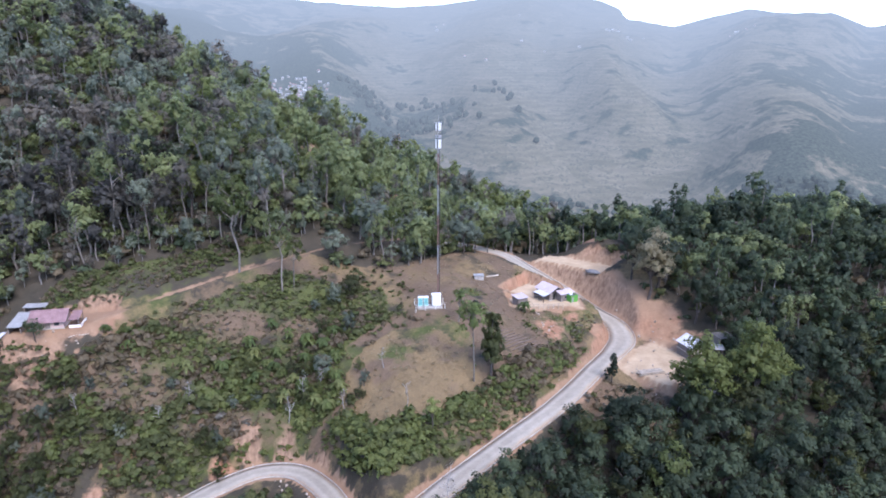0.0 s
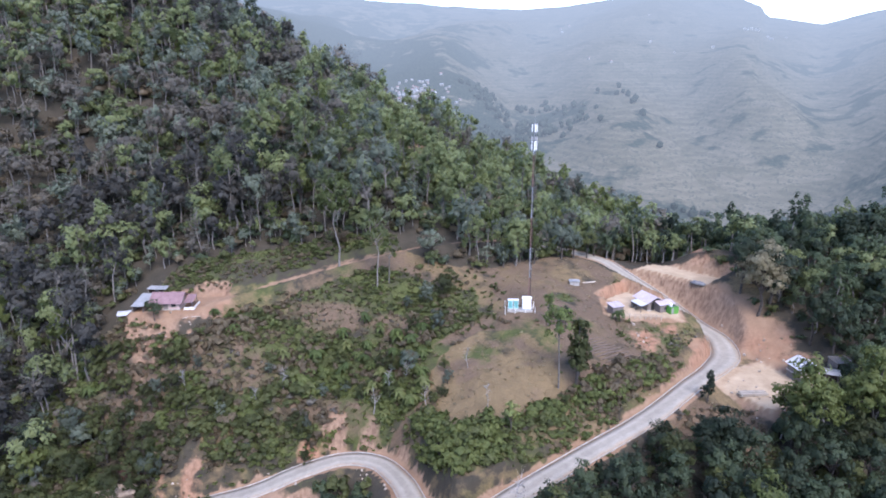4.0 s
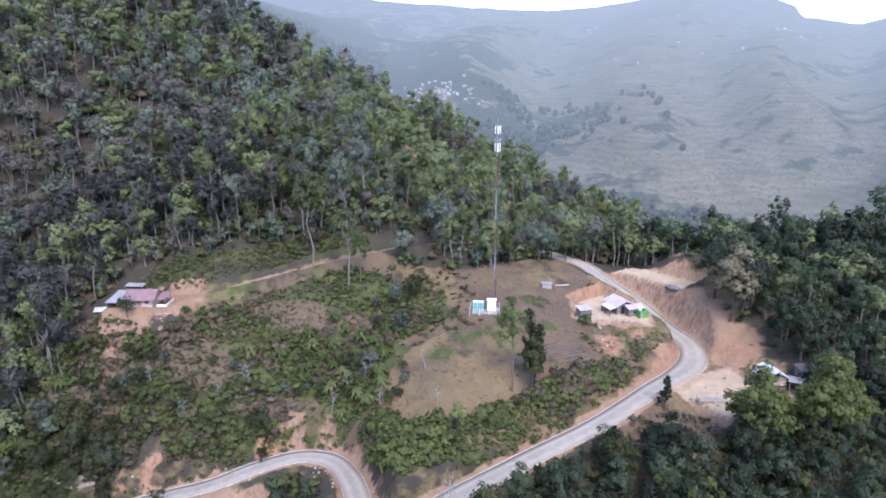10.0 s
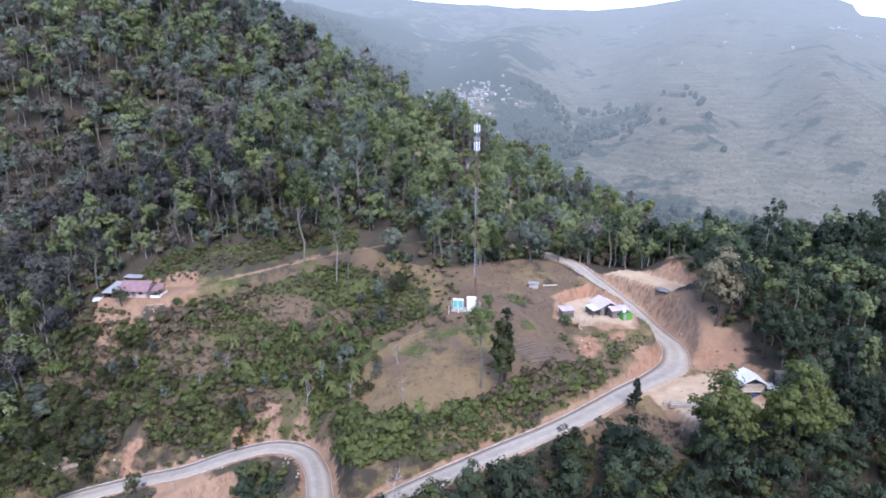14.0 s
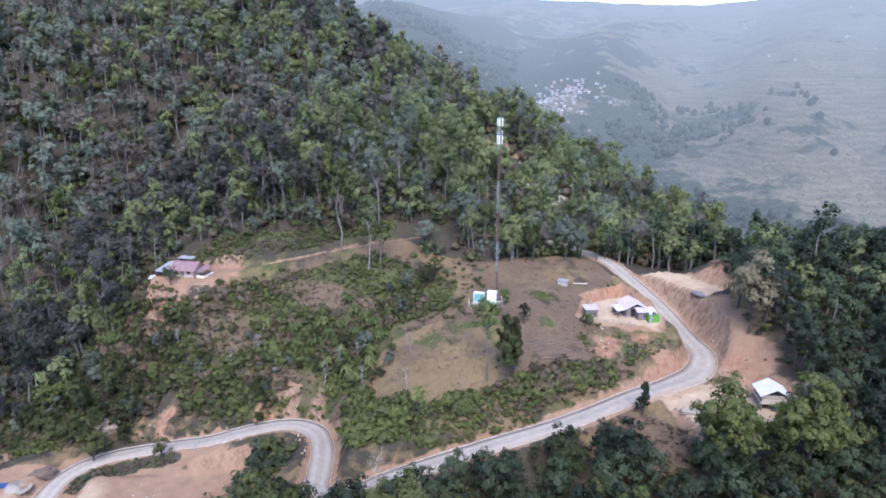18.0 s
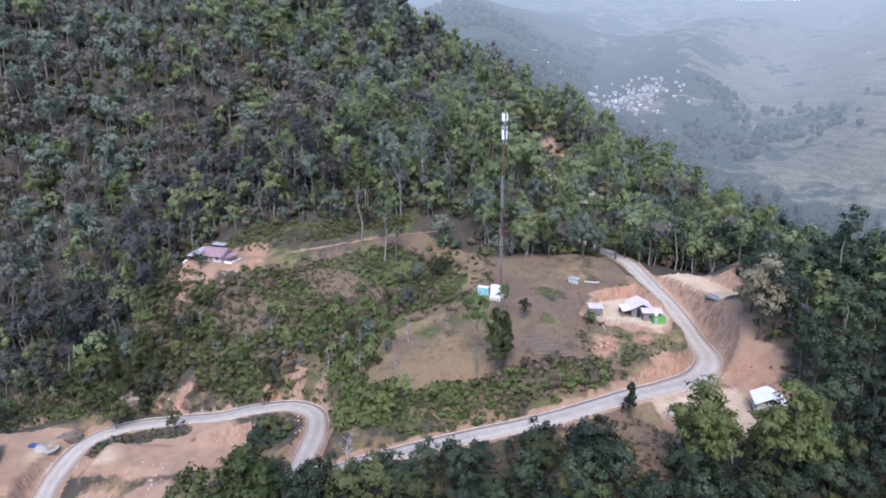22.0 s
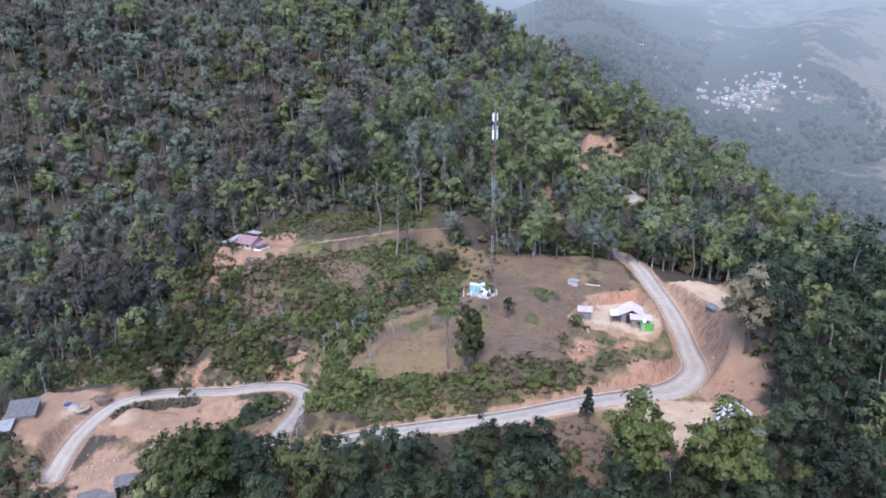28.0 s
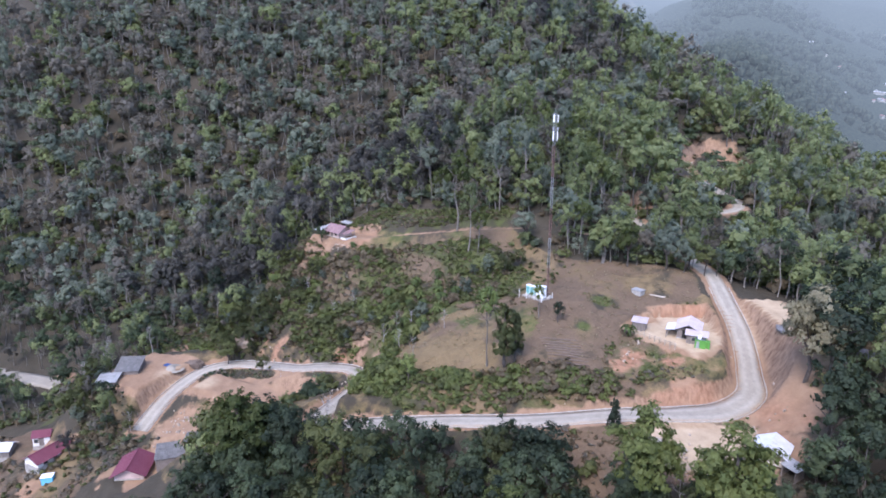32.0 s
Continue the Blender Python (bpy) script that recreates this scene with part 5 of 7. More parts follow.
    # trees that stand out: x, y, height, kind, shape, colour, label
    marks = [(-47.5, 134.0, 20.5, "tall", 0, M_BRIGHT, "tall tree with long bare trunk and fresh green crown"),
             (-37.3, 130.0, 16.0, "tall", 1, M_PINE, "tall two-tiered tree beside the dirt track"),
             (-35.2, 131.5, 11.0, "tall", 2, M_BRIGHT, "slim tree beside the dirt track"),
             (-62.8, 160, 20, "tall", 3, M_PINE, "tall tree with forked pale trunk above the canopy"),
             (-77, 141, 23, "tall", 4, M_PINE, "tall pale-trunked tree above the canopy"),
             (-180, 168, 15, "broad", 1, M_BRIGHT, "yellow-green tree in the brown wood"),
             (-91, 102, 16, "tall", 5, M_BRIGHT, "fresh green tree below the farmhouse yard"),
             (40.6, 101.0, 16.5, "big", 0, M_BRIGHT, "large fresh green tree below the earth yard"),
             (51, 104.0, 16.5, "big", 1, M_BRIGHT, "large bright green tree beside the shed"),
             (31, 85.5, 11.5, "broad", 3, M_BRIGHT, "bright green round tree below the road"),
             (-10.8, 64.0, 15.5, "big", 2, M_BRIGHT, "big green tree in front of the hairpin"),
             (-20, 62.0, 11.5, "broad", 5, M_SHRUB, "big green tree in front of the hairpin"),
             (27, 95.5, 13.0, "big", 3, M_BROAD, "large dark green tree below the road"),
             (41.8, 137.3, 15.0, "big", 1, M_YELLOW, "tree with yellowish flat crown on the cut bank"),
             (44, 139.5, 14.0, "broad", 4, M_BROAD, "dark tree behind the cut bank"), (39.5, 143.5, 12, "broad", 1, M_BROAD, "dark tree behind the cut bank"), (49.5, 129.5, 12, "broad", 0, M_BROAD, "dark tree behind the cut bank"),
             (5.3, 106.4, 12.6, "column", 0, M_SHRUB, "dark narrow tree at the field edge"),
             (5.6, 108.6, 10.0, "column", 1, M_SHRUB, "dark tree at the field edge"),
             (2.9, 121.5, 4.6, "broad", 3, M_BROAD, "small dark round tree on the knoll"),
             (2.2, 105.2, 14.0, "tall", 6, M_LIME, "slender tree with wide light green crown at the field edge"),
             (-0.4, 119.6, 7.5, "tall", 2, M_LIME, "light green young tree below the mast"),
             (-4.8, 92.8, 5.5, "broad", 0, M_LIME, "light green young tree above the road"),
             (-77.6, 109.6, 4.8, "broad", 6, M_BROAD, "small dark tree beside the farmhouse"),
             (27.6, 109.9, 6.5, "column", 1, M_BROAD, "narrow dark roadside tree"),
             (18.6, 97.6, 4.6, "broad", 1, M_DUSK, "small grey-green roadside tree"),
             (15.0, 93.0, 4.4, "tall", 1, M_BROAD, "slim dark green roadside tree"),
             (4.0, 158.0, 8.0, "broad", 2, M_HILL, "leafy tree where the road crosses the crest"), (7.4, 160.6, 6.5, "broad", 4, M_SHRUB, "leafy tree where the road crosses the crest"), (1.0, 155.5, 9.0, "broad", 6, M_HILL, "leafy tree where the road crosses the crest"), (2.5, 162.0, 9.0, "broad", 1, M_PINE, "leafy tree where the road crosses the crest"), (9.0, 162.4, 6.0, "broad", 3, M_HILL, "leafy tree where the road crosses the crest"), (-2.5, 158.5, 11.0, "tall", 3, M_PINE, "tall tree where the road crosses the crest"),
             (-5.0, 150.0, 9.5, "broad", 2, M_BRIGHT, "light green round tree at the wood edge"),
             (-63.0, 51.0, 7.0, "tall", 0, M_BRIGHT, "young green tree beside the earth ramp"),
             (-56.5, 53.0, 3.4, "broad", 4, M_SHRUB, "bushy tree at the end of the earth ramp"), (-59.5, 54.2, 4.0, "broad", 1, M_SHRUB, "bushy tree at the end of the earth ramp"),
             (-52.8, 82.2, 5.6, "broad", 2, M_SHRUB, "small round tree beside the lower road"),
             (-61.0, 41.6, 6.4, "broad", 3, M_GLOOM, "dark brownish tree between the red roofs")]
    for px, py, h, k, w, m, label in marks:
        tr, cr = {"tall": tall_f, "broad": broad_f, "big": big_f, "column": column_f}[k][w]
        top = cr.packed()[0][:, 2].max()
        single_tree(px, py, float(on_ground(px, py)[0]), k, w, h / top, m, "single_tree", label, "single trees")
    # small trees on the slope above the lower road and along the gully
    for x0, y0, x1, y1, n, h0, h1 in ((-100, 78, -64, 93, 46, 3.5, 7.5), (-84, 92, -62, 100, 14, 3, 5.5), (-80, 98, -64, 106, 8, 3, 5), (-64, 93.5, -38, 100.5, 15, 2.6, 5.0), (-36, 102, -22, 110, 9, 2.6, 5.0), (-30, 116, -20, 134, 9, 3, 6), (-22, 98, -17, 108, 5, 2.5, 4), (-44, 104, -34, 112, 5, 2.4, 4.0), (-90, 92, -80, 104, 8, 4, 7), (-60, 104, -48, 112, 4, 2.2, 3.6), (-94, 42, -70, 51, 24, 3.0, 6.0), (-70, 46, -60, 51, 7, 2.4, 4.5)):
        for _ in range(n):
            px, py, h, w = rng.uniform(x0, x1), rng.uniform(y0, y1), rng.uniform(h0, h1), int(rng.integers(7))
            top = broad_f[w][1].packed()[0][:, 2].max()
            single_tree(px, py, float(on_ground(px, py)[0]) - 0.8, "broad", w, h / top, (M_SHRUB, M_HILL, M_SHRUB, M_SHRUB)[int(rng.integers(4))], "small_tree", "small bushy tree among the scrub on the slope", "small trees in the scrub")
    bares = [(-27.7, 104.1, 6.5), (-25.0, 106.0, 5.5), (-30, 102.0, 5.0), (-2, 76.0, 10.5), (38, 103.5, 9.0), (44, 104, 9.5), (-57, 53.5, 5.5), (-46, 84, 3.5), (-20, 100, 5.0), (-14, 107, 4.5), (-48, 104, 5.5), (-52, 100.5, 4.5), (-66, 100, 4.5), (-9, 96.5, 5.0), (-79, 48, 8), (-93, 55, 11), (-84, 64, 8)]
    for px, py, h in bares:
        k = int(rng.integers(4))
        top = bare_f[k][0].packed()[0][:, 2].max()
        single_tree(px, py, float(on_ground(px, py)[0]), "bare", k, h / top, M_DUSK, "bare_tree", "leafless grey tree with thin twigs", "leafless trees")
    return rng


def build_scrub():
    rng = np.random.default_rng(11)
    fine = [bush_shape(rng, True) for _ in range(8)]
    low = [bush_shape(rng, False).packed() for _ in range(8)]
    for k in low:
        for f, m in k[1]:
            m += 1
    mats = [M_BARK2, M_SHRUB, M_BROAD, M_BRIGHT, M_DUSK, M_YELLOW, M_BRACKEN]
    protos = {}
    rows, made = [], 0
    zones = ((SCRUB, 0.98, (0.45, 1.55), (0, 0, 0, 0, 2, 5), 1.05), (OPEN_LAND, 1.5, (0.3, 0.9), (0, 0, 5), 0.62), (HEDGE, 0.95, (0.8, 1.7), (0, 0, 2, 2, 2), 1.15), (ROAD_BANK, 0.95, (0.4, 1.05), (0, 0, 0, 2, 5), 0.95), ([(11.8, 127.2), (14.2, 126), (18.4, 121.6), (17, 120.6), (13, 123.6)], 0.8, (0.4, 0.85), (2, 2, 0), 1.0), (BELOW_STRAIGHT, 1.2, (0.5, 1.35), (0, 1, 3, 5), 0.9), (MOUND_STRIP, 0.95, (0.45, 0.95), (1, 5, 5, 3), 1.0), (WEST_BANK, 1.5, (0.7, 1.7), (0, 0, 1, 5), 0.95), (GRASS_STRIP, 0.95, (0.45, 1.1), (0, 0, 0, 5, 2), 1.1),
             (HAIRPIN_WOOD, 1.6, (0.7, 1.9), (0, 1, 1), 0.85), (YARD_WOOD, 1.4, (0.7, 1.6), (0, 1, 5), 0.9), (HOUSES_SCRUB, 1.2, (0.4, 1.3), (0, 1, 3, 5, 5), 0.85), (HAMLET, 1.5, (0.35, 1.1), (0, 5, 5, 3), 0.7), (BRUSH_SLOPE, 1.15, (0.25, 0.6), (5, 5, 5, 3), 0.75), (SLUMP, 0.9, (0.14, 0.34), (5, 5, 3, 0), 0.40), ([(17, 121), (23, 121), (27.5, 126), (29, 130.5), (27, 131), (23, 126), (18, 123)], 0.75, (0.25, 0.6), (5, 5, 0, 3), 0.95), ([(36, 131), (37, 141), (45, 141), (48, 131), (44, 127)], 2.0, (0.25, 0.6), (0, 5), 0.25))
    for zone, step, (s0, s1), slots, keep in zones:
        p = np.array(zone)
        x, y = scatter(rng, p[:, 0].min(), p[:, 0].max(), p[:, 1].min(), p[:, 1].max(), step)
        ok = inside(x, y, zone) & clear_of(x, y, 2.9, -5.0 if zone in (MOUND_STRIP, HAIRPIN_WOOD) else 0.8) & (rng.uniform(size=len(x)) < keep + 0.25 * wob(x, y, 6, 2))
        if zone is OPEN_LAND:
            ok &= ~(inside(x, y, DRY_FIELD) | inside(x, y, BROWN_KNOLL) | inside(x, y, SCRUB))
        thin = np.zeros(len(x), bool)
        for cx, cy, rx, ry in BARE_SPOTS:
            thin |= np.hypot((x - cx) / rx, (y - cy) / ry) < 1.0 + 0.35 * wob(x, y, 4, 3)
        slid = np.hypot((x + 60.4) / 2.2, (y - 90.2) / 2.8) < 1
        slid |= np.hypot((x + 69.5) / 3.2, (y - 85.2) / 2.4) < 1
        slid |= (np.hypot(x - 18.4, y - 124.0) < 3.6) | (np.hypot(x - 23.5, y - 129.5) < 2.0)
        ok &= ~slid
        ok &= ~thin | (rng.uniform(size=len(x)) < 0.88)
        x, y, thin = x[ok], y[ok], thin[ok]
        z = on_ground(x, y) - 0.1
        brown = craggy(x, y, 16, 4, 2)
        big = 0.75 + 0.45 * wob(x, y, 11, 9)
        lush = craggy(x, y, 13, 3, 44)
        for i in range(len(x)):
            s = rng.uniform(s0, s1) * max(0.45, big[i]) * (1.0 if zone is not SCRUB else np.clip(1.45 - (y[i] - 85) / 60, 0.8, 1.4))
            slot = int(rng.choice(slots))
            if zone in (SCRUB, GRASS_STRIP, BROWN_KNOLL, SLUMP) and rng.uniform() < 0.13 + 1.1 * brown[i]:
                slot = 5
            if zone in (SCRUB, HEDGE, ROAD_BANK) and lush[i] > 0.1 and rng.uniform() < 0.7:
                slot = 2
            elif zone is HEDGE and lush[i] < -0.2 and rng.uniform() < 0.5:
                slot = 5
            if thin[i]:
                s, slot = s * 0.62, int(rng.choice((5, 5, 5, 5, 0, 3)))
            if s > 0.75 and made < 260 and rng.uniform() < 0.55:
                made += 1
                m = mats[slot + 1]
                k = int(rng.integers(8))
                pose_m = Matrix.Translation((x[i], y[i], z[i])) @ Matrix.Rotation(rng.uniform(0, 6.28), 4, "Z") @ Matrix.Diagonal((s, s, s * rng.uniform(0.8, 1.2), 1))
                if (k, slot) not in protos:
                    ob = new("shrub", mesh_shape("shrub", fine[k], [m]))
                    ob.matrix_world = pose_m
                    protos[(k, slot)] = tagged(ob, {0: "leafy green shrub on the slope", 1: "dark green shrub on the slope", 2: "fresh green shrub on the slope", 3: "dull brownish shrub on the slope", 4: "yellowing shrub above the road", 5: "brown withered shrub on the slope"}[slot], "shrub", "shrubs on the slope")
                else:
                    ob = copy_thing(protos[(k, slot)], pose_m)
                    ob.matrix_basis = pose_m
            else:
                rows.append((x[i], y[i], z[i], s, rng.integers(8), slot, rng.uniform()))
    sown(rng, "undergrowth", "mixed low undergrowth of shrubs and weeds", "undergrowth", low, rows, mats)

    # ferns and saplings under the wood edge
    rows = []
    for x0, x1, y0, y1, step, zone in ((-110, 12, 60, 176, 2.6, HILL_WOOD), (-300, -110, 40, 300, 4.4, HILL_WOOD), (-110, 40, 176, 300, 4.6, HILL_WOOD), (-30, 90, 60, 160, 3.0, EAST_WOOD_ZONE)):
        x, y = scatter(rng, x0, x1, y0, y1, step)
        ok = inside(x, y, zone) & clear_of(x, y, 5.0, 1.5) & (rng.uniform(size=len(x)) < 0.7)
        for a, b, c in zip(x[ok], y[ok], on_ground(x[ok], y[ok]) - 0.1):
            rows.append((a, b, c, rng.uniform(0.7, 1.9) * (1.9 if step > 4 else 1.15), rng.integers(8), rng.choice([0, 0, 1, 1, 5]), rng.uniform()))
    sown(rng, "forest_undergrowth", "dark undergrowth of saplings and dead leaves beneath trees", "undergrowth", low, rows, mats)

    # bananas in the gully
    shapes = [banana_shape(rng) for _ in range(4)]
    base = []
    for st, lv in shapes:
        t = thing("banana_plant", Matrix(), "broad-leaved green banana clump in the gully", "banana plant", "banana plants in the gully")
        for one in st:
            part("stem", mesh_shape("stem", one, [M_BRIGHT]), None, t)
        part("leaves", mesh_shape("leaves", lv, [M_BANANA]), None, t)
        base.append(t)
    spots = [(-34.7, 111.5), (-36.5, 112.5), (-33, 110), (-41, 117.5), (-39.5, 115), (-28.9, 112), (-27, 110), (-22.3, 107), (-24, 108.5), (-26.5, 104.5), (-25, 103), (-28.5, 106.5), (-30.5, 108.5), (-31.5, 105), (-23.5, 111), (-26, 114.5),
             (-66.5, 113.5), (-62, 112), (-88, 101), (-84.5, 98), (-29.5, 116), (-33.5, 118.5), (-37, 121), (-24.5, 117.5), (-21.5, 104.5), (-50.5, 110), (13.5, 129.6), (-44.5, 112), (-35, 114.5), (-38, 109.5), (-27.5, 100.5), (-23, 101.5)]
    for i, (px, py) in enumerate(spots):
        m = Matrix.Translation((px, py, float(on_ground(px, py)[0]) - 0.1)) @ Matrix.Rotation(rng.uniform(0, 6.28), 4, "Z") @ Matrix.Scale(rng.uniform(0.6, 1.0), 4)
        if i < len(base):
            base[i].matrix_world = m
        else:
            copy_thing(base[i % len(base)], m).matrix_basis = m

    # dry grass tufts
    tufts = []
    for k in range(5):
        s = Shape()
        n = 14
        a, r = rng.uniform(0, 6.28, n), rng.uniform(0, 0.22, n)
        b = np.stack([r * np.cos(a), r * np.sin(a), np.zeros(n)], -1)
        tip = b + np.stack([np.cos(a), np.sin(a), np.zeros(n)], -1) * rng.uniform(0.2, 0.5, (n, 1)) + np.stack([rng.normal(scale=0.08, size=n), rng.normal(scale=0.08, size=n), rng.uniform(0.1, 0.34, n)], -1)
        w = np.stack([-np.sin(a), np.cos(a), np.zeros(n)], -1) * 0.09
        s.add(np.stack([b + w, b - w, tip], 1).reshape(-1, 3), np.arange(n * 3).reshape(n, 3), 1, 0.0, np.tile((0.0, 0.0, 1.0), (n * 3, 1)))
        tufts.append(s.packed())
    rows = []
    for zone, step, slots in ((DRY_FIELD, 1.15, (0, 0, 0, 0, 0)), (BROWN_KNOLL, 1.5, (0, 0, 0, 0)), (GRASS_STRIP, 0.9, (1, 1, 0)), (SCRUB, 1.05, (0, 1, 1, 2)), (HEDGE, 0.9, (1, 2, 0)), (BRUSH_SLOPE, 0.9, (0, 0, 1)), (SLUMP, 0.7, (0, 1, 1)), (KNOLL_GREEN, 0.5, (2, 1, 0))):
        p = np.array(zone)
        x, y = scatter(rng, p[:, 0].min(), p[:, 0].max(), p[:, 1].min(), p[:, 1].max(), step)
        ok = inside(x, y, zone) & clear_of(x, y, 3.2, 0.3) & (rng.uniform(size=len(x)) < 0.62 + 0.4 * wob(x, y, 5, 4))
        for a, b, c in zip(x[ok], y[ok], on_ground(x[ok], y[ok]) - 0.03):
            rows.append((a, b, c, rng.uniform(0.45, 1.0), rng.integers(5), rng.choice(slots), rng.uniform()))
    sown(rng, "grass", "dry straw-coloured and green grass tufts on the slopes", "grass", tufts, rows, [M_BARK2, M_GRASS, M_SHRUB, M_BRIGHT])


build_woods()
build_scrub()


# ---- built things ----
M_PINKTIN = simple("pinkish_tin_roof", (0.370, 0.303, 0.310), (0.502, 0.433, 0.440), 0.8, 0.5, 0.1, 0.004)
M_WHITETIN = simple("white_tin_roof", (0.428, 0.426, 0.448), (0.576, 0.570, 0.585), 0.8, 0.45, 0.1, 0.004)
M_GREYTIN = simple("weathered_grey_roof", (0.076, 0.071, 0.067), (0.184, 0.174, 0.165), 1.1, 0.7, 0.1, 0.01)
M_DARKTIN = simple("dark_roof", (0.053, 0.057, 0.070), (0.132, 0.136, 0.150), 1.0, 0.65, 0.1, 0.01)
M_REDTIN = simple("crimson_tin_roof", (0.109, 0.026, 0.041), (0.160, 0.048, 0.065), 0.7, 0.5, 0.05, 0.004)
M_PALETIN = simple("dull_pale_roof", (0.195, 0.193, 0.190), (0.344, 0.339, 0.331), 1.0, 0.6, 0.1, 0.006)
M_RUSTTIN = simple("dull_red_roof", (0.163, 0.092, 0.092), (0.273, 0.176, 0.176), 0.9, 0.6, 0.05, 0.006)
M_WOODWALL = simple("grey_plank_wall", (0.10, 0.085, 0.075), (0.24, 0.205, 0.18), 1.2, 0.9, relief=0.01, stretch=(6, 6, 0.6))
M_GREEN = simple("lime_green_paint", (0.072, 0.223, 0.040), (0.112, 0.291, 0.061), 0.7, 0.6)
M_WALL = simple("stained_whitewash", (0.52, 0.49, 0.46), (0.76, 0.74, 0.71), 0.8, 0.85, relief=0.004)
M_PINKWALL = simple("pinkish_plaster", (0.38, 0.27, 0.24), (0.56, 0.43, 0.39), 0.8, 0.9)
M_WHITE = simple("white_enamel", (0.70, 0.71, 0.72), (0.82, 0.83, 0.83), 1.5, 0.4)
M_TEAL = simple("pale_teal_paint", (0.34, 0.52, 0.50), (0.48, 0.66, 0.63), 1.5, 0.5)
M_TEALDARK = simple("teal_door_panel", (0.10, 0.30, 0.29), (0.17, 0.40, 0.38), 1.5, 0.5)
M_STEEL = simple("galvanised_steel", (0.24, 0.245, 0.25), (0.42, 0.42, 0.43), 2.0, 0.55, 0.3)
M_REDSTEEL = simple("faded_red_steel", (0.16, 0.085, 0.075), (0.25, 0.14, 0.125), 2.0, 0.6, 0.1)
M_BLACK = simple("dark_opening", (0.012, 0.012, 0.012), (0.035, 0.033, 0.03), 1.0, 0.9)
M_TIMBER = simple("sawn_timber", (0.22, 0.18, 0.14), (0.46, 0.40, 0.33), 1.5, 0.9, relief=0.005, by_object=0.3)
M_ROCK = simple("pale_rock", (0.202, 0.161, 0.125), (0.403, 0.336, 0.271), 1.3, 0.9, relief=0.03, by_object=0.2)
M_BLUE = simple("blue_tarpaulin", (0.02, 0.04, 0.12), (0.04, 0.085, 0.21), 1.0, 0.5)
M_SKYBLUE = simple("light_blue_paint", (0.10, 0.36, 0.52), (0.18, 0.50, 0.66), 1.0, 0.5)
M_GLASS = simple("dusty_dark_glass", (0.02, 0.024, 0.03), (0.06, 0.065, 0.07), 2.0, 0.2)


def box(bm, x0, x1, y0, y1, z0, z1, bevel=0.0):
    m = Matrix.Translation(((x0 + x1) / 2, (y0 + y1) / 2, (z0 + z1) / 2)) @ Matrix.Diagonal((abs(x1 - x0), abs(y1 - y0), abs(z1 - z0), 1))
    r = bmesh.ops.create_cube(bm, size=1.0, matrix=m)
    if bevel:
        es = list({e for q in r["verts"] for e in q.link_edges})
        bmesh.ops.bevel(bm, geom=es, offset=bevel, segments=2, affect="EDGES")
    return bm


def boxes(*rows, bevel=0.0):
    bm = bmesh.new()
    for r in rows:
        box(bm, *r, bevel=bevel)
    return bm


def prism(bm, outline, y0, y1):
    """A solid with an outline in x, z drawn from y0 to y1."""
    a = [bm.verts.new((x, y0, z)) for x, z in outline]
    b = [bm.verts.new((x, y1, z)) for x, z in outline]
    bm.faces.new(a)
    bm.faces.new(b[::-1])
    for i in range(len(a)):
        j = (i + 1) % len(a)
        bm.faces.new((a[i], b[i], b[j], a[j]))
    bmesh.ops.recalc_face_normals(bm, faces=bm.faces)
    return bm


def tin(p0, p1, p2, p3, pitch=0.30, depth=0.045, thick=0.03, sag=0.0):
    """A ribbed roof sheet: eave p0 to p1, ridge p3 to p2."""
    p0, p1, p2, p3 = (np.array(p, float) for p in (p0, p1, p2, p3))
    n = max(4, int(np.linalg.norm(p1 - p0) / pitch) * 2)
    nrm = np.cross(p1 - p0, p3 - p0)
    nrm /= np.linalg.norm(nrm)
    if nrm[2] < 0:
        nrm = -nrm
    bm = bmesh.new()
    top, low = [], []
    for i in range(n + 1):
        t = i / n
        off = nrm * (depth * (0.5 if i % 2 else -0.5)) + np.array((0, 0, -sag * math.sin(math.pi * t)))
        col = [(p0 + (p1 - p0) * t) * (1 - s) + (p3 + (p2 - p3) * t) * s + off for s in (0, 0.5, 1)]
        top.append([bm.verts.new(c) for c in col])
        low.append([bm.verts.new(c - nrm * thick) for c in col])
    for i in range(n):
        for j in range(2):
            bm.faces.new((top[i][j], top[i + 1][j], top[i + 1][j + 1], top[i][j + 1]))
            bm.faces.new((low[i][j + 1], low[i + 1][j + 1], low[i + 1][j], low[i][j]))
        bm.faces.new((top[i + 1][0], top[i][0], low[i][0], low[i + 1][0]))
        bm.faces.new((top[i][2], top[i + 1][2], low[i + 1][2], low[i][2]))
    for i in (0, n):
        for j in range(2):
            q = (top[i][j], top[i][j + 1], low[i][j + 1], low[i][j])
            bm.faces.new(q if i == 0 else q[::-1])
    bmesh.ops.recalc_face_normals(bm, faces=bm.faces)
    return bm


def place(x, y, turn=0.0, z=None):
    return Matrix.Translation((x, y, float(on_ground(x, y)[0]) if z is None else z)) @ Matrix.Rotation(radians(turn), 4, "Z")


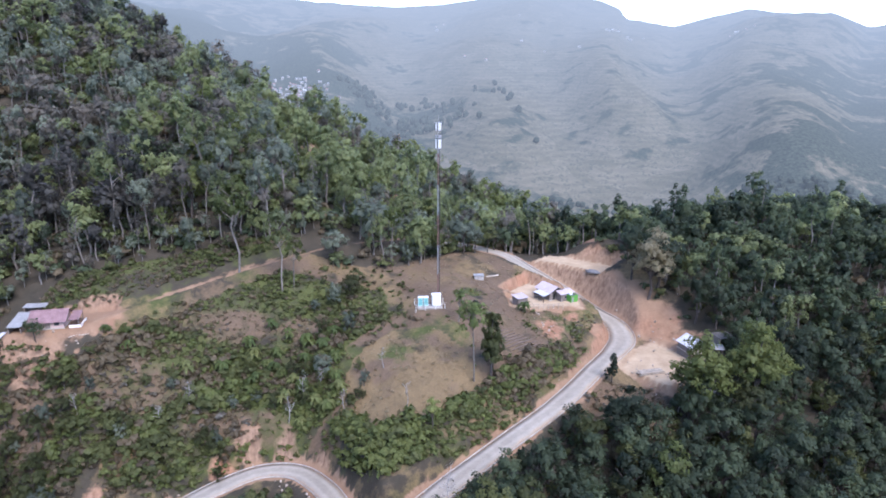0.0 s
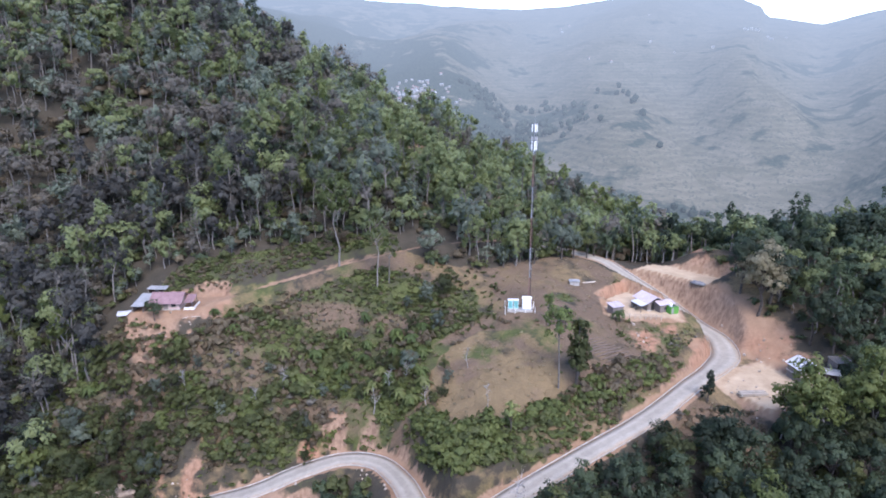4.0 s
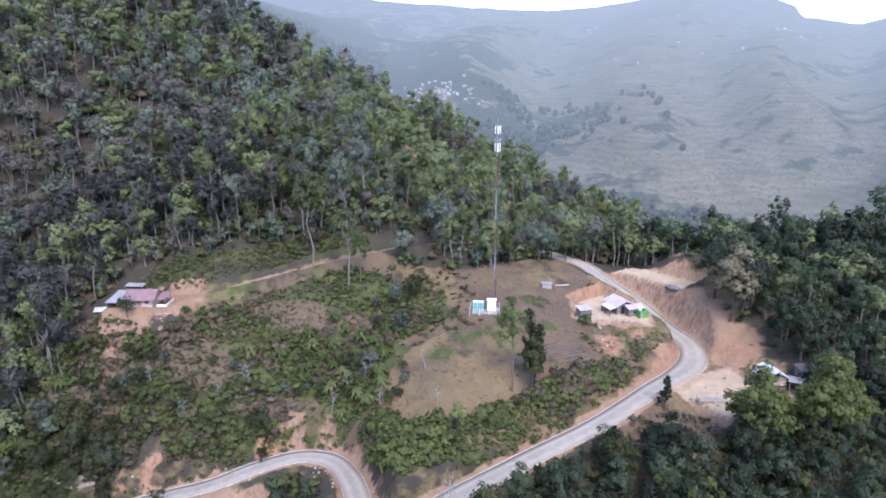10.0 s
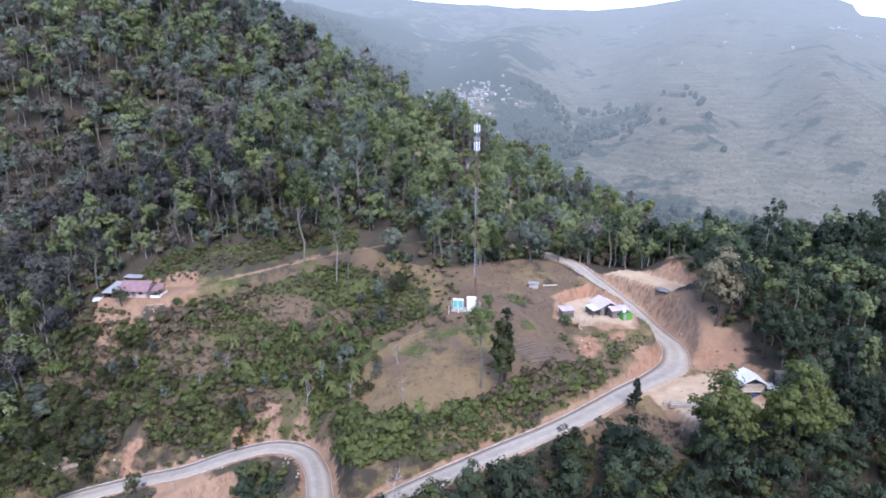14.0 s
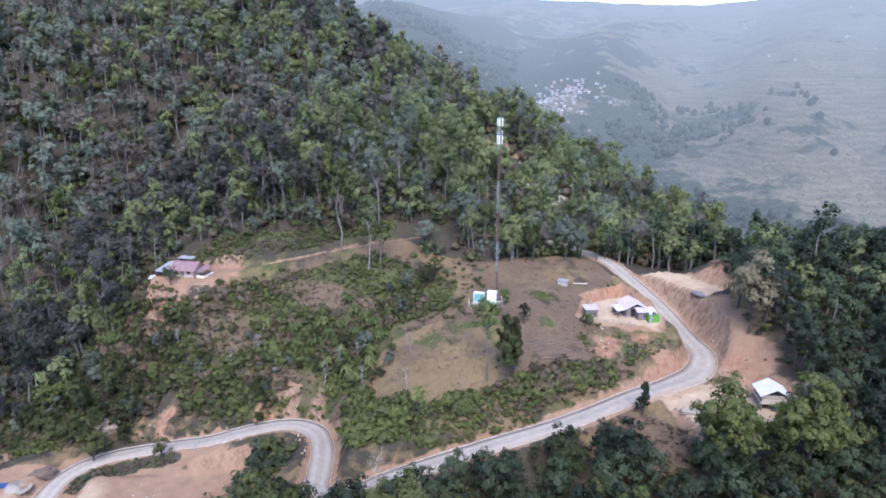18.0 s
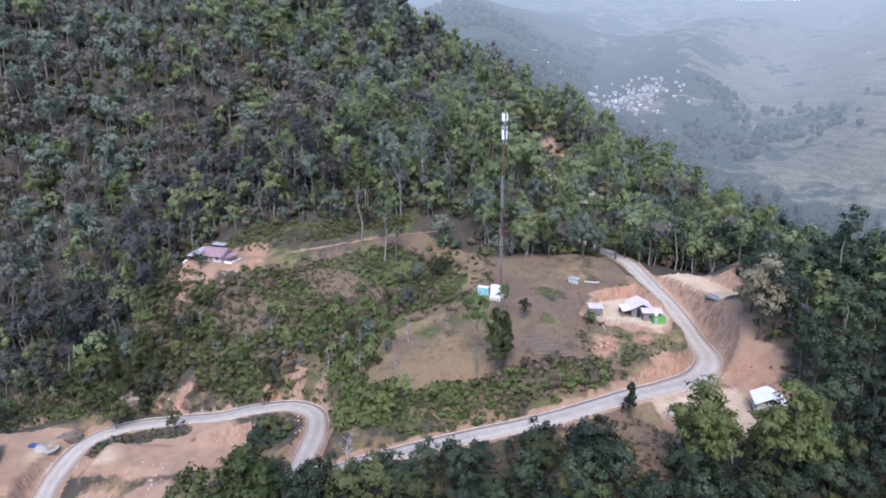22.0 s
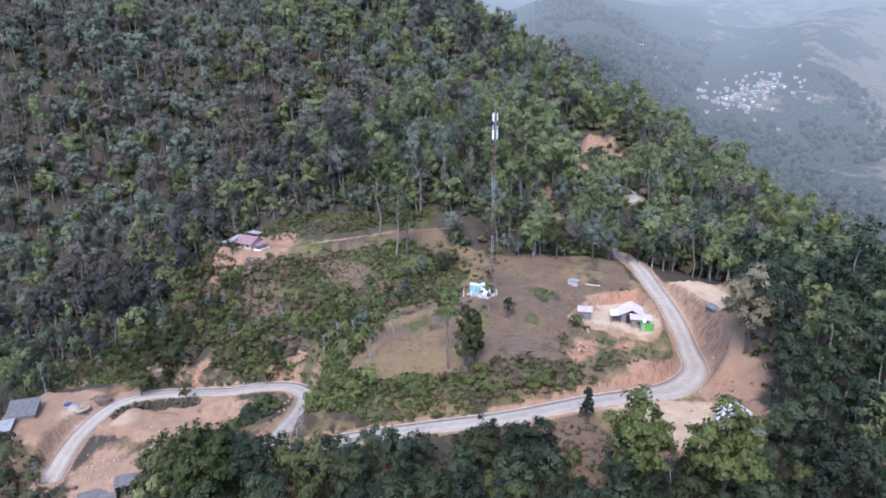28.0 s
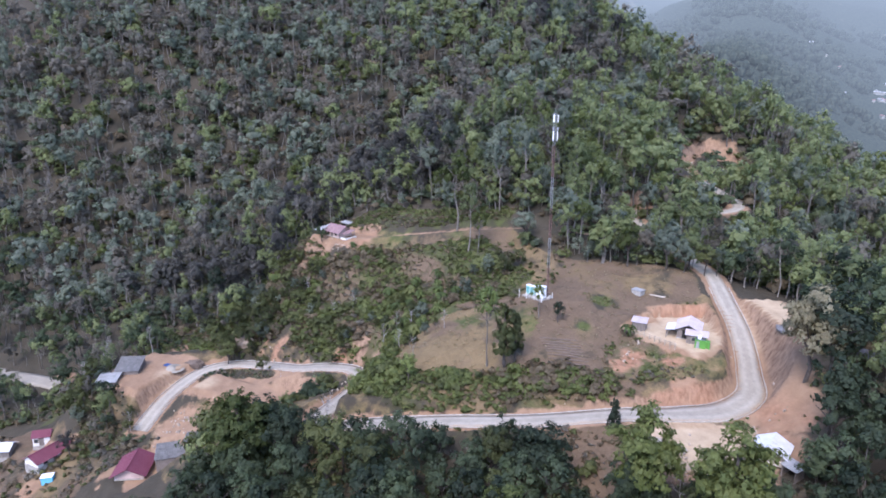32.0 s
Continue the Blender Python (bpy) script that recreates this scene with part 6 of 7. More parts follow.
def gable_house(name, m, label, w, d, wall, rise, over, roof_mat, wall_mat, category="house", ridge_x=True, door=True, windows=2, plinth=0.25, group="", foot=1.2):
    """Walls with gables, two roof sheets, ridge cap, door and windows with frames. The ridge runs along x, or along y."""
    t = thing(name, m, label, category, group)
    r = Matrix() if ridge_x else Matrix.Rotation(radians(90), 4, "Z")
    if not ridge_x:
        w, d = d, w
    hw, hd = w / 2, d / 2

    def put(nm, bm, mt, parent=t, lab=""):
        bm.transform(r)
        return part(nm, bm, mt, parent, lab)

    put("plinth", boxes((-hw - 0.12, hw + 0.12, -hd - 0.12, hd + 0.12, -foot, plinth)), M_KERB)
    bm = prism(bmesh.new(), [(-hd, plinth), (hd, plinth), (hd, wall), (0, wall + rise), (-hd, wall)], -hw, hw)
    bm.transform(Matrix.Rotation(radians(90), 4, "Z"))
    walls = put("wall", bm, wall_mat)
    k = rise / hd
    for s in (-1, 1):
        y0 = s * (hd + over)
        put("roof_sheet", tin((-hw - over, y0, wall - k * over + 0.05), (hw + over, y0, wall - k * over + 0.05), (hw + over, 0, wall + rise + 0.05), (-hw - over, 0, wall + rise + 0.05)), roof_mat)
    put("ridge_cap", ridge_cap(hw + over, wall + rise + 0.10), roof_mat)
    if door:
        dh = min(1.95, wall - plinth - 0.25)
        put("door", boxes((-0.45, 0.45, -hd - 0.05, -hd + 0.03, plinth, plinth + dh), bevel=0.01), M_WOODWALL, t)
        put("door_frame", boxes((-0.55, -0.45, -hd - 0.08, -hd + 0.02, plinth, plinth + dh + 0.1), (0.45, 0.55, -hd - 0.08, -hd + 0.02, plinth, plinth + dh + 0.1), (-0.45, 0.45, -hd - 0.08, -hd + 0.02, plinth + dh, plinth + dh + 0.1)), M_TIMBER, t)
    w0 = min(0.85, wall - plinth - 1.05)
    for i in range(windows):
        x = (-1 if i % 2 == 0 else 1) * hw * 0.58
        s = -1 if i < 2 else 1
        wn = put("window", boxes((x - 0.42, x + 0.42, s * hd - 0.03, s * hd + 0.03, plinth + w0, plinth + w0 + 0.8)), M_GLASS, t)
        put("window_frame", boxes((x - 0.5, x + 0.5, s * hd - 0.06, s * hd + 0.06, plinth + w0 + 0.8, plinth + w0 + 0.88), (x - 0.5, x + 0.5, s * hd - 0.06, s * hd + 0.06, plinth + w0 - 0.08, plinth + w0),
                                  (x - 0.5, x - 0.42, s * hd - 0.06, s * hd + 0.06, plinth + w0, plinth + w0 + 0.8), (x + 0.42, x + 0.5, s * hd - 0.06, s * hd + 0.06, plinth + w0, plinth + w0 + 0.8)), M_TIMBER, wn)
    return t


def ridge_cap(half, z):
    bm = prism(bmesh.new(), [(-0.22, -0.10), (0, 0.04), (0.22, -0.10), (0.20, -0.14), (0, -0.02), (-0.20, -0.14)], -half, half)
    bm.transform(Matrix.Translation((0, 0, z)) @ Matrix.Rotation(radians(90), 4, "Z"))
    return bm


def lean_to(name, m, label, w, d, front, back, roof_mat, wall_mat=None, category="shed", over=0.3, foot=1.2, walls=(1, 1, 0)):
    """A shed with one sloping roof on posts. walls: back, sides, front."""
    t = thing(name, m, label, category)
    hw, hd = w / 2, d / 2
    for x in (-hw, hw):
        for y, h in ((-hd, front), (hd, back)):
            part("post", boxes((x - 0.07, x + 0.07, y - 0.07, y + 0.07, -foot, h)), M_WOODWALL, t)
    wm = wall_mat or M_WOODWALL
    if walls[0]:
        part("back_wall", boxes((-hw + 0.07, hw - 0.07, hd - 0.05, hd + 0.05, -foot, back - 0.08)), wm, t)
    if walls[1]:
        for x in (-hw, hw):
            bm = prism(bmesh.new(), [(-hd + 0.07, -foot), (hd - 0.07, -foot), (hd - 0.07, back - 0.12), (-hd + 0.07, front - 0.1)], x - 0.04, x + 0.04)
            bm.transform(Matrix.Rotation(radians(90), 4, "Z") @ Matrix.Diagonal((1, 1, 1, 1)))
            bm.transform(Matrix.Diagonal((-1, 1, 1, 1)))
            bmesh.ops.reverse_faces(bm, faces=bm.faces)
            part("side_wall", bm, wm, t)
    if walls[2]:
        part("front_wall", boxes((-hw + 0.07, hw - 0.07, -hd - 0.05, -hd + 0.05, -foot, front - 0.08)), wm, t)
    part("roof_sheet", tin((-hw - over, -hd - over, front), (hw + over, -hd - over, front), (hw + over, hd + over, back), (-hw - over, hd + over, back), sag=0.05), roof_mat, t)
    return t


# ---- the mast ----
def build_mast():
    base = place(-4.5, 125.7, 20)
    t = thing("radio_mast", base, "slender red and grey lattice radio mast with white panel antennas", "mast")
    part("footing", boxes((-0.8, 0.8, -0.8, 0.8, -0.8, 0.35), bevel=0.04), M_KERB, t)
    top, r = 36.6, 0.24
    legs = [(r * math.cos(a), r * math.sin(a)) for a in (1.571, 3.665, 5.760)]
    sections = 6
    for s in range(sections):
        z0, z1 = 0.3 + s * (top - 0.3) / sections, 0.3 + (s + 1) * (top - 0.3) / sections
        m = M_REDSTEEL if s % 2 == 0 else M_STEEL
        sec = part("mast_section", boxes(*[(x - 0.09, x + 0.09, y - 0.09, y + 0.09, z1 - 0.05, z1 + 0.02) for x, y in legs]), m, t)
        for x, y in legs:
            v, q = limb([(x, y, z0), (x, y, z1)], (0.035, 0.035), 6)
            part("leg", mesh_of("leg", v, [q], m), m, sec)
        sh = Shape()
        n = 8
        for i in range(n):
            a, b = z0 + (z1 - z0) * i / n, z0 + (z1 - z0) * (i + 1) / n
            for k in range(3):
                p, q = legs[k], legs[(k + 1) % 3]
                if i % 2:
                    p, q = q, p
                sh.add(*limb([(*p, a), (*q, b)], (0.020, 0.020), 4), 0)
                sh.add(*limb([(*p, b), (*q, b)], (0.016, 0.016), 4), 0)
        part("bracing", mesh_shape("bracing", sh, [m]), m, sec)
    for z0, z1, rad in ((35.0, 36.4, 0.50), (31.6, 33.3, 0.50)):
        for a in (0.4, 2.5, 4.6):
            x, y = rad * math.cos(a), rad * math.sin(a)
            bm = boxes((-0.13, 0.13, -0.08, 0.08, z0, z1), bevel=0.03)
            bm.transform(Matrix.Translation((x, y, 0)) @ Matrix.Rotation(a + 1.571, 4, "Z"))
            an = part("panel_antenna", bm, M_WHITE, t, "white flat panel antenna")
            v, q = limb([(x * 0.80, y * 0.80, z0 - 0.2), (x * 0.80, y * 0.80, z1 + 0.1)], (0.035, 0.035), 6)
            part("antenna_pole", mesh_of("antenna_pole", v, [q], M_STEEL), M_STEEL, an)
    for a in (0.4, 2.5, 4.6):
        bm = boxes((-0.16, 0.16, -0.13, 0.13, 33.5, 34.1), bevel=0.02)
        bm.transform(Matrix.Translation((0.5 * math.cos(a), 0.5 * math.sin(a), 0)) @ Matrix.Rotation(a, 4, "Z"))
        part("radio_unit", bm, M_STEEL, t)
    v, q = limb([(0, 0, 36.5), (0, 0, 38.0)], (0.03, 0.012), 5)
    part("lightning_rod", mesh_of("lightning_rod", v, [q], M_STEEL), M_STEEL, t)
    v, q = limb([(0.12, -0.3, 0.3), (0.12, -0.3, 34.5)], (0.05, 0.05), 5)
    part("cable_run", mesh_of("cable_run", v, [q], M_BLACK), M_BLACK, t)

    zz = float(on_ground(-6.2, 124.0)[0])
    m = place(-6.2, 124.1, 8, zz)
    s = thing("concrete_slab", m, "raised pale concrete slab beneath the mast cabinets", "slab")
    part("slab", boxes((-2.5, 2.5, -1.3, 1.3, -0.9, 0.22), bevel=0.03), M_KERB, s)
    w = thing("equipment_cabinet", m @ Matrix.Translation((1.35, 0.05, 0.22)), "white metal equipment cabinet on a concrete slab", "cabinet")
    body = part("body", boxes((-0.85, 0.85, -0.6, 0.6, 0.18, 2.35), bevel=0.03), M_WHITE, w)
    part("roof", boxes((-0.95, 0.95, -0.7, 0.7, 2.352, 2.47), bevel=0.03), M_WHITE, w)
    part("base_frame", boxes((-0.8, 0.8, -0.55, 0.55, 0, 0.178)), M_STEEL, w)
    for x in (-0.42, 0.42):
        dr = part("door", boxes((x - 0.38, x + 0.38, -0.635, -0.603, 0.3, 2.2), bevel=0.01), M_WHITE, w)
        part("handle", boxes((x - 0.30 * math.copysign(1, x) - 0.02, x - 0.30 * math.copysign(1, x) + 0.02, -0.68, -0.636, 1.1, 1.35)), M_STEEL, dr)
    for i, x in enumerate((-1.85, -0.75)):
        c = thing("power_cabinet", m @ Matrix.Translation((x, 0.1, 0.22)), "pale teal power cabinet with darker door beside the white one", "cabinet", "teal power cabinets")
        part("body", boxes((-0.46, 0.46, -0.4, 0.4, 0.12, 1.85), bevel=0.03), M_TEAL, c)
        part("base_frame", boxes((-0.42, 0.42, -0.36, 0.36, 0, 0.118)), M_STEEL, c)
        part("roof", boxes((-0.52, 0.52, -0.47, 0.47, 1.852, 1.95), bevel=0.02), M_WHITE, c)
        dr = part("door", boxes((-0.34, 0.34, -0.435, -0.403, 0.3, 1.7), bevel=0.01), M_TEALDARK, c)
        part("handle", boxes((0.22, 0.26, -0.47, -0.436, 0.9, 1.1)), M_STEEL, dr)
    f = thing("site_fence", m @ Matrix.Translation((0, 0, 0.0)), "low white post and rail fence round the slab", "fence")
    for x in (-2.9, -1.0, 1.0, 2.9):
        for y in (-1.7, 1.7):
            part("fence_post", boxes((x - 0.05, x + 0.05, y - 0.05, y + 0.05, -0.9, 1.35)), M_WALL, f)
    for y in (1.7,):
        for z in (0.6, 1.15):
            part("rail", boxes((-2.85, 2.85, y - 0.02, y + 0.02, z - 0.03, z + 0.03)), M_STEEL, f)


build_mast()


# ---- the house on the knoll above the bend ----
def build_knoll_house():
    m = place(20.2, 136.2, 31, -3.62)
    h = thing("knoll_house", place(21.2, 136.7, 31, -3.62) @ Matrix.Scale(0.86, 4), "small wooden house with pinkish tin roofs on an earth terrace", "house")
    part("plinth", boxes((-2.7, 1.9, -0.7, 4.7, -0.7, 0.2)), M_KERB, h)
    bm = prism(bmesh.new(), [(-2.6, 0.2), (1.8, 0.2), (1.8, 2.3), (-0.4, 3.35), (-2.6, 2.3)], -0.6, 4.6)
    part("wall", bm, M_WOODWALL, h)
    # black panel on the solid wall stands for shade inside the open gable
    part("gable_opening", prism(bmesh.new(), [(-2.0, 2.35), (1.2, 2.35), (-0.4, 3.12)], -0.66, -0.603), M_BLACK, h, "dark panel standing for the shaded open gable under the roof")
    part("roof_sheet", tin((-3.1, -1.2, 2.12), (-3.1, 5.1, 2.12), (-0.4, 5.1, 3.46), (-0.4, -1.2, 3.46)), M_PINKTIN, h)
    part("roof_sheet", tin((2.3, -1.2, 2.12), (2.3, 5.1, 2.12), (-0.4, 5.1, 3.46), (-0.4, -1.2, 3.46)), M_PINKTIN, h)
    part("lean_to_roof", tin((-4.9, -1.1, 1.75), (-4.9, 3.2, 1.75), (-2.95, 3.2, 2.12), (-2.95, -1.1, 2.12)), M_WHITETIN, h, "white tin lean-to roof")
    for y in (-0.9, 1.1, 3.0):
        part("post", boxes((-4.75, -4.62, y - 0.06, y + 0.06, -0.6, 1.72)), M_WOODWALL, h)
    part("porch_wall", boxes((-4.6, -2.75, 2.9, 3.0, -0.4, 1.8)), M_WOODWALL, h)
    part("front_room", boxes((-0.5, 3.2, -2.6, -0.72, -0.6, 2.0)), M_WOODWALL, h)
    part("front_roof", tin((-0.9, -3.0, 1.98), (3.7, -3.0, 1.98), (3.7, -0.75, 2.55), (-0.9, -0.75, 2.55)), M_PINKTIN, h)
    part("door", boxes((-1.55, -0.75, -0.68, -0.603, 0.2, 2.1), bevel=0.01), M_BLACK, h)
    wn = part("window", boxes((0.5, 1.3, -2.66, -2.603, 0.7, 1.4)), M_GLASS, h)
    part("window_frame", boxes((0.42, 0.5, -2.69, -2.6, 0.62, 1.48), (1.3, 1.38, -2.69, -2.6, 0.62, 1.48), (0.5, 1.3, -2.69, -2.6, 1.4, 1.48), (0.5, 1.3, -2.69, -2.6, 0.62, 0.7)), M_TIMBER, wn)
    g = thing("wash_house", m @ Matrix.Translation((3.1, -3.0, 0)) @ Matrix.Scale(0.78, 4), "lime green flat-roofed washroom beside the tin-roofed house", "outbuilding")
    part("wall", boxes((-1.15, 1.15, -1.0, 1.0, -0.9, 1.75), bevel=0.02), M_GREEN, g)
    part("flat_roof", boxes((-1.03, 1.03, -0.88, 0.88, 1.752, 1.76)), M_DARKTIN, g)
    part("parapet", boxes((-1.15, 1.15, -1.0, -0.89, 1.752, 1.95), (-1.15, 1.15, 0.89, 1.0, 1.752, 1.95), (-1.15, -1.04, -0.89, 0.89, 1.752, 1.95), (1.04, 1.15, -0.89, 0.89, 1.752, 1.95)), M_GREEN, g)
    part("side_wall", boxes((1.17, 2.0, -0.3, 0.9, -0.9, 1.45), bevel=0.02), M_GREEN, g)
    part("door", boxes((-0.85, -0.2, -1.04, -1.003, -0.1, 1.6), bevel=0.01), M_PALETIN, g)
    k = thing("water_tank", m @ Matrix.Translation((2.9, -2.8, 1.376)) @ Matrix.Scale(0.78, 4), "small pale plastic water tank on the green roof", "tank")
    v, q = limb([(0, 0, 0), (0, 0, 0.08), (0, 0, 0.75), (0, 0, 0.9), (0, 0, 0.96)], (0.38, 0.42, 0.42, 0.2, 0.02), 14)
    part("body", mesh_of("body", v, [q], M_WHITE, True), M_WHITE, k)
    v, q = limb([(0, 0, 0.95), (0, 0, 1.02), (0, 0, 1.03)], (0.14, 0.14, 0.02), 10)
    part("lid", mesh_of("lid", v, [q], M_STEEL), M_STEEL, k)
    lean_to("kiosk", place(12.9, 133.0, 30), "little shed with whitish tin roof on the terrace edge", 2.3, 2.0, 1.7, 2.0, M_PINKTIN, M_WOODWALL, walls=(1, 1, 1))
    # yard wall of stones along the terrace edge
    t = thing("yard_fence", place(17.8, 131.2, 5, -3.6), "low bamboo fence along the terrace edge", "fence")
    for i in range(9):
        part("fence_post", boxes((-4.2 + i * 1.05 - 0.04, -4.2 + i * 1.05 + 0.04, -0.04, 0.04, -1.4, 0.75)), M_TIMBER, t)
    for z in (0.25, 0.6):
        part("rail", boxes((-4.3, 4.3, -0.075, -0.042, z - 0.03, z + 0.03)), M_TIMBER, t)


build_knoll_house()

# ---- the hoed garden plot on the knoll's flank ----
M_SOIL = simple("hoed_soil", (0.085, 0.062, 0.050), (0.150, 0.115, 0.092), 1.5, 0.95, relief=0.03)
gp = thing("garden_plot", place(9.6, 116.4), "hoed garden plot with dark parallel soil ridges", "garden plot")
for i in range(9):
    px, py = 6.6 + i * 0.78, 118.6 - i * 0.42
    line = [(px - 2.6 + k * 1.3 * 1.0, py - 2.6 + k * 1.3 * 0.9) for k in range(5)]
    pts = [(a - 9.6, b - 116.4, float(on_ground(a, b)[0]) - float(on_ground(9.6, 116.4)[0]) + 0.02) for a, b in line]
    v, q = limb(pts, (0.10, 0.19, 0.20, 0.19, 0.10), 6)
    part("soil_ridge", mesh_of("soil_ridge", v, [q], M_SOIL, True), M_SOIL, gp)

# ---- the cistern on the knoll ----
c = thing("cistern", place(4.4, 142.6, 6), "small pale concrete cistern box on the bare knoll", "cistern")
part("body", boxes((-1.05, 1.05, -0.8, 0.8, -0.7, 0.85), bevel=0.03), M_KERB, c)
part("lid", boxes((-1.18, 1.18, -0.92, 0.92, 0.852, 0.97), bevel=0.02), M_PALETIN, c)
part("hatch", boxes((-0.3, 0.3, -0.3, 0.3, 0.972, 1.03), bevel=0.015), M_STEEL, c)
c = thing("felled_log", place(7.6, 144.6, 24), "long pale debarked log lying on the bare knoll", "log")
v, q = limb([(-1.5, 0, 0.18), (1.5, 0, 0.18)], (0.17, 0.17), 10)
part("trunk", mesh_of("trunk", v, [q], M_TIMBER, True), M_TIMBER, c)
v, q = limb([(1.35, 0, 0.18), (1.6, 0, 0.18)], (0.21, 0.21), 10)
part("butt_end", mesh_of("butt_end", v, [q], M_TIMBER, True), M_TIMBER, c)

# ---- the farmhouse on the spur ----
fm = place(-77.2, 114.6, 14, -2.0)
fh = gable_house("farmhouse", fm, "farmhouse with faded dull red roof on an earth yard", 5.4, 4.6, 1.8, 1.25, 0.6, M_RUSTTIN, M_PINKWALL, windows=4)
part("porch_wall", boxes((3.55, 5.6, -2.3, -2.15, -0.6, 0.55), (5.45, 5.6, -2.15, 1.6, -0.6, 0.55)), M_WALL, fh, "low whitewashed porch wall")
part("porch_roof", tin((3.4, -1.9, 1.45), (5.2, -1.9, 1.45), (5.2, 1.6, 2.1), (3.4, 1.6, 2.1)), M_RUSTTIN, fh)
part("porch_post", boxes((5.0, 5.12, -1.7, -1.58, -0.6, 1.78)), M_WOODWALL, fh)
part("porch_post", boxes((5.0, 5.12, 1.3, 1.42, -0.6, 2.4)), M_WOODWALL, fh)
lean_to("barn", place(-82.0, 112.9, 12), "barn with weathered pale grey tin roof beside the farmhouse", 2.0, 5.6, 1.3, 2.1, M_PALETIN, walls=(1, 1, 0))
lean_to("woodshed", place(-83.6, 120.4, 10), "woodshed with pale tin roof behind the farmhouse", 3.6, 1.5, 1.5, 1.7, M_PALETIN)
lean_to("hen_house", place(-87.2, 113.6, 30), "tiny hen house with white sheet roof", 2.4, 1.6, 1.1, 1.4, M_WHITETIN)
ft = thing("yard_stones", place(-70.5, 112.6, 40), "row of whitish stones edging the farm yard", "kerb stones")
for i in range(11):
    bm = bmesh.new()
    bmesh.ops.create_icosphere(bm, subdivisions=2, radius=0.2, matrix=Matrix.Translation((-2.2 + i * 0.44, 0.35 * math.sin(i * 0.7), 0.05)) @ Matrix.Diagonal((1.1, 0.8, 0.75, 1)))
    part("stone", bm, M_ROCK, ft)

# ---- the two-storey shed and yard beside the bend ----
ym = place(46.2, 121.0, 18, -10.4) @ Matrix.Scale(0.82, 4)
ys = thing("yard_shed", ym, "two-storey plank shed with bright white gabled tin roof", "shed")
part("lower_wall", boxes((-2.5, 2.5, 2.2, 2.4, -1.2, 2.2), (-2.5, -2.3, -2.2, 2.2, -1.2, 2.2), (2.3, 2.5, -2.2, 2.2, -1.2, 2.2)), M_WOODWALL, ys)
for x in (-2.4, 0, 2.4):
    part("post", boxes((x - 0.09, x + 0.09, -2.3, -2.12, -1.2, 2.2)), M_WOODWALL, ys)
part("floor", boxes((-2.7, 2.7, -2.7, 2.6, 2.205, 2.35)), M_TIMBER, ys)
part("upper_wall", prism(bmesh.new(), [(-2.5, 2.36), (2.5, 2.36), (2.5, 4.0), (0, 5.3), (-2.5, 4.0)], -2.3, 2.4), M_WOODWALL, ys)
# shade of the open gable as a black panel on the wall
part("gable_opening", prism(bmesh.new(), [(-1.6, 4.1), (1.6, 4.1), (0, 4.95)], -2.37, -2.303), M_BLACK, ys)
for i in range(8):
    part("plank", boxes((-2.5, 2.5, -2.345, -2.304, 2.38 + i * 0.2, 2.55 + i * 0.2)), M_TIMBER, ys)
for s in (-1, 1):
    part("roof_sheet", tin((s * 3.0, -2.9, 3.86), (s * 3.0, 2.9, 3.86), (0, 2.9, 5.42), (0, -2.9, 5.42)), M_WHITETIN, ys)
part("tarpaulin", boxes((-0.4, 1.6, -2.5, -2.4, 0.0, 1.7), bevel=0.04), M_BLUE, ys, "blue tarpaulin hung below the floor")
lean_to("open_shelter", place(52.5, 122.5, 20), "grey-roofed open shelter beside the yard shed", 3.0, 2.2, 1.7, 2.0, M_GREYTIN)
lean_to("tin_shelter", place(50.2, 119.4, -10), "small pale tin shelter beside the yard shed", 2.0, 1.6, 1.6, 1.9, M_PALETIN)
lean_to("hillside_shelter", place(47.6, 143.4, 30), "dark-roofed shelter under the trees above the cut bank", 3.2, 2.6, 1.7, 2.1, M_DARKTIN)
ts = thing("timber_stack", place(35.6, 112.9, 14), "stack of weathered sawn planks at the yard edge", "timber")
for k in range(4):
    for j in range(5):
        part("plank", boxes((-2.6 + 0.15 * ((k * 7 + j * 3) % 4), 2.5 - 0.2 * ((k * 5 + j) % 3), -0.7 + j * 0.29, -0.45 + j * 0.29, 0.02 + k * 0.13, 0.13 + k * 0.13)), M_TIMBER, ts)
bm = bmesh.new()
bmesh.ops.create_icosphere(bm, subdivisions=3, radius=1.0, matrix=Matrix.Diagonal((1.9, 0.9, 0.55, 1)))
for q in bm.verts:
    q.co += Vector((0.16 * math.sin(5 * q.co.y + q.co.x * 3), 0.1 * math.sin(4 * q.co.x), 0.12 * math.sin(6 * q.co.x + 3 * q.co.y)))
    q.co.z = max(q.co.z, -0.2)
hp = new("tarpaulin_heap", mesh_of("tarpaulin_heap", np.array([q.co[:] for q in bm.verts]), [np.array([[q.index for q in f.verts] for f in bm.faces])], simple("dull_grey_tarpaulin", (0.10, 0.095, 0.095), (0.20, 0.19, 0.185), 1.0, 0.6), True))
bm.free()
hp.matrix_world = place(31.6, 148.4, -37)
tagged(hp, "heap covered by a dull grey tarpaulin on the earth terrace", "heap")

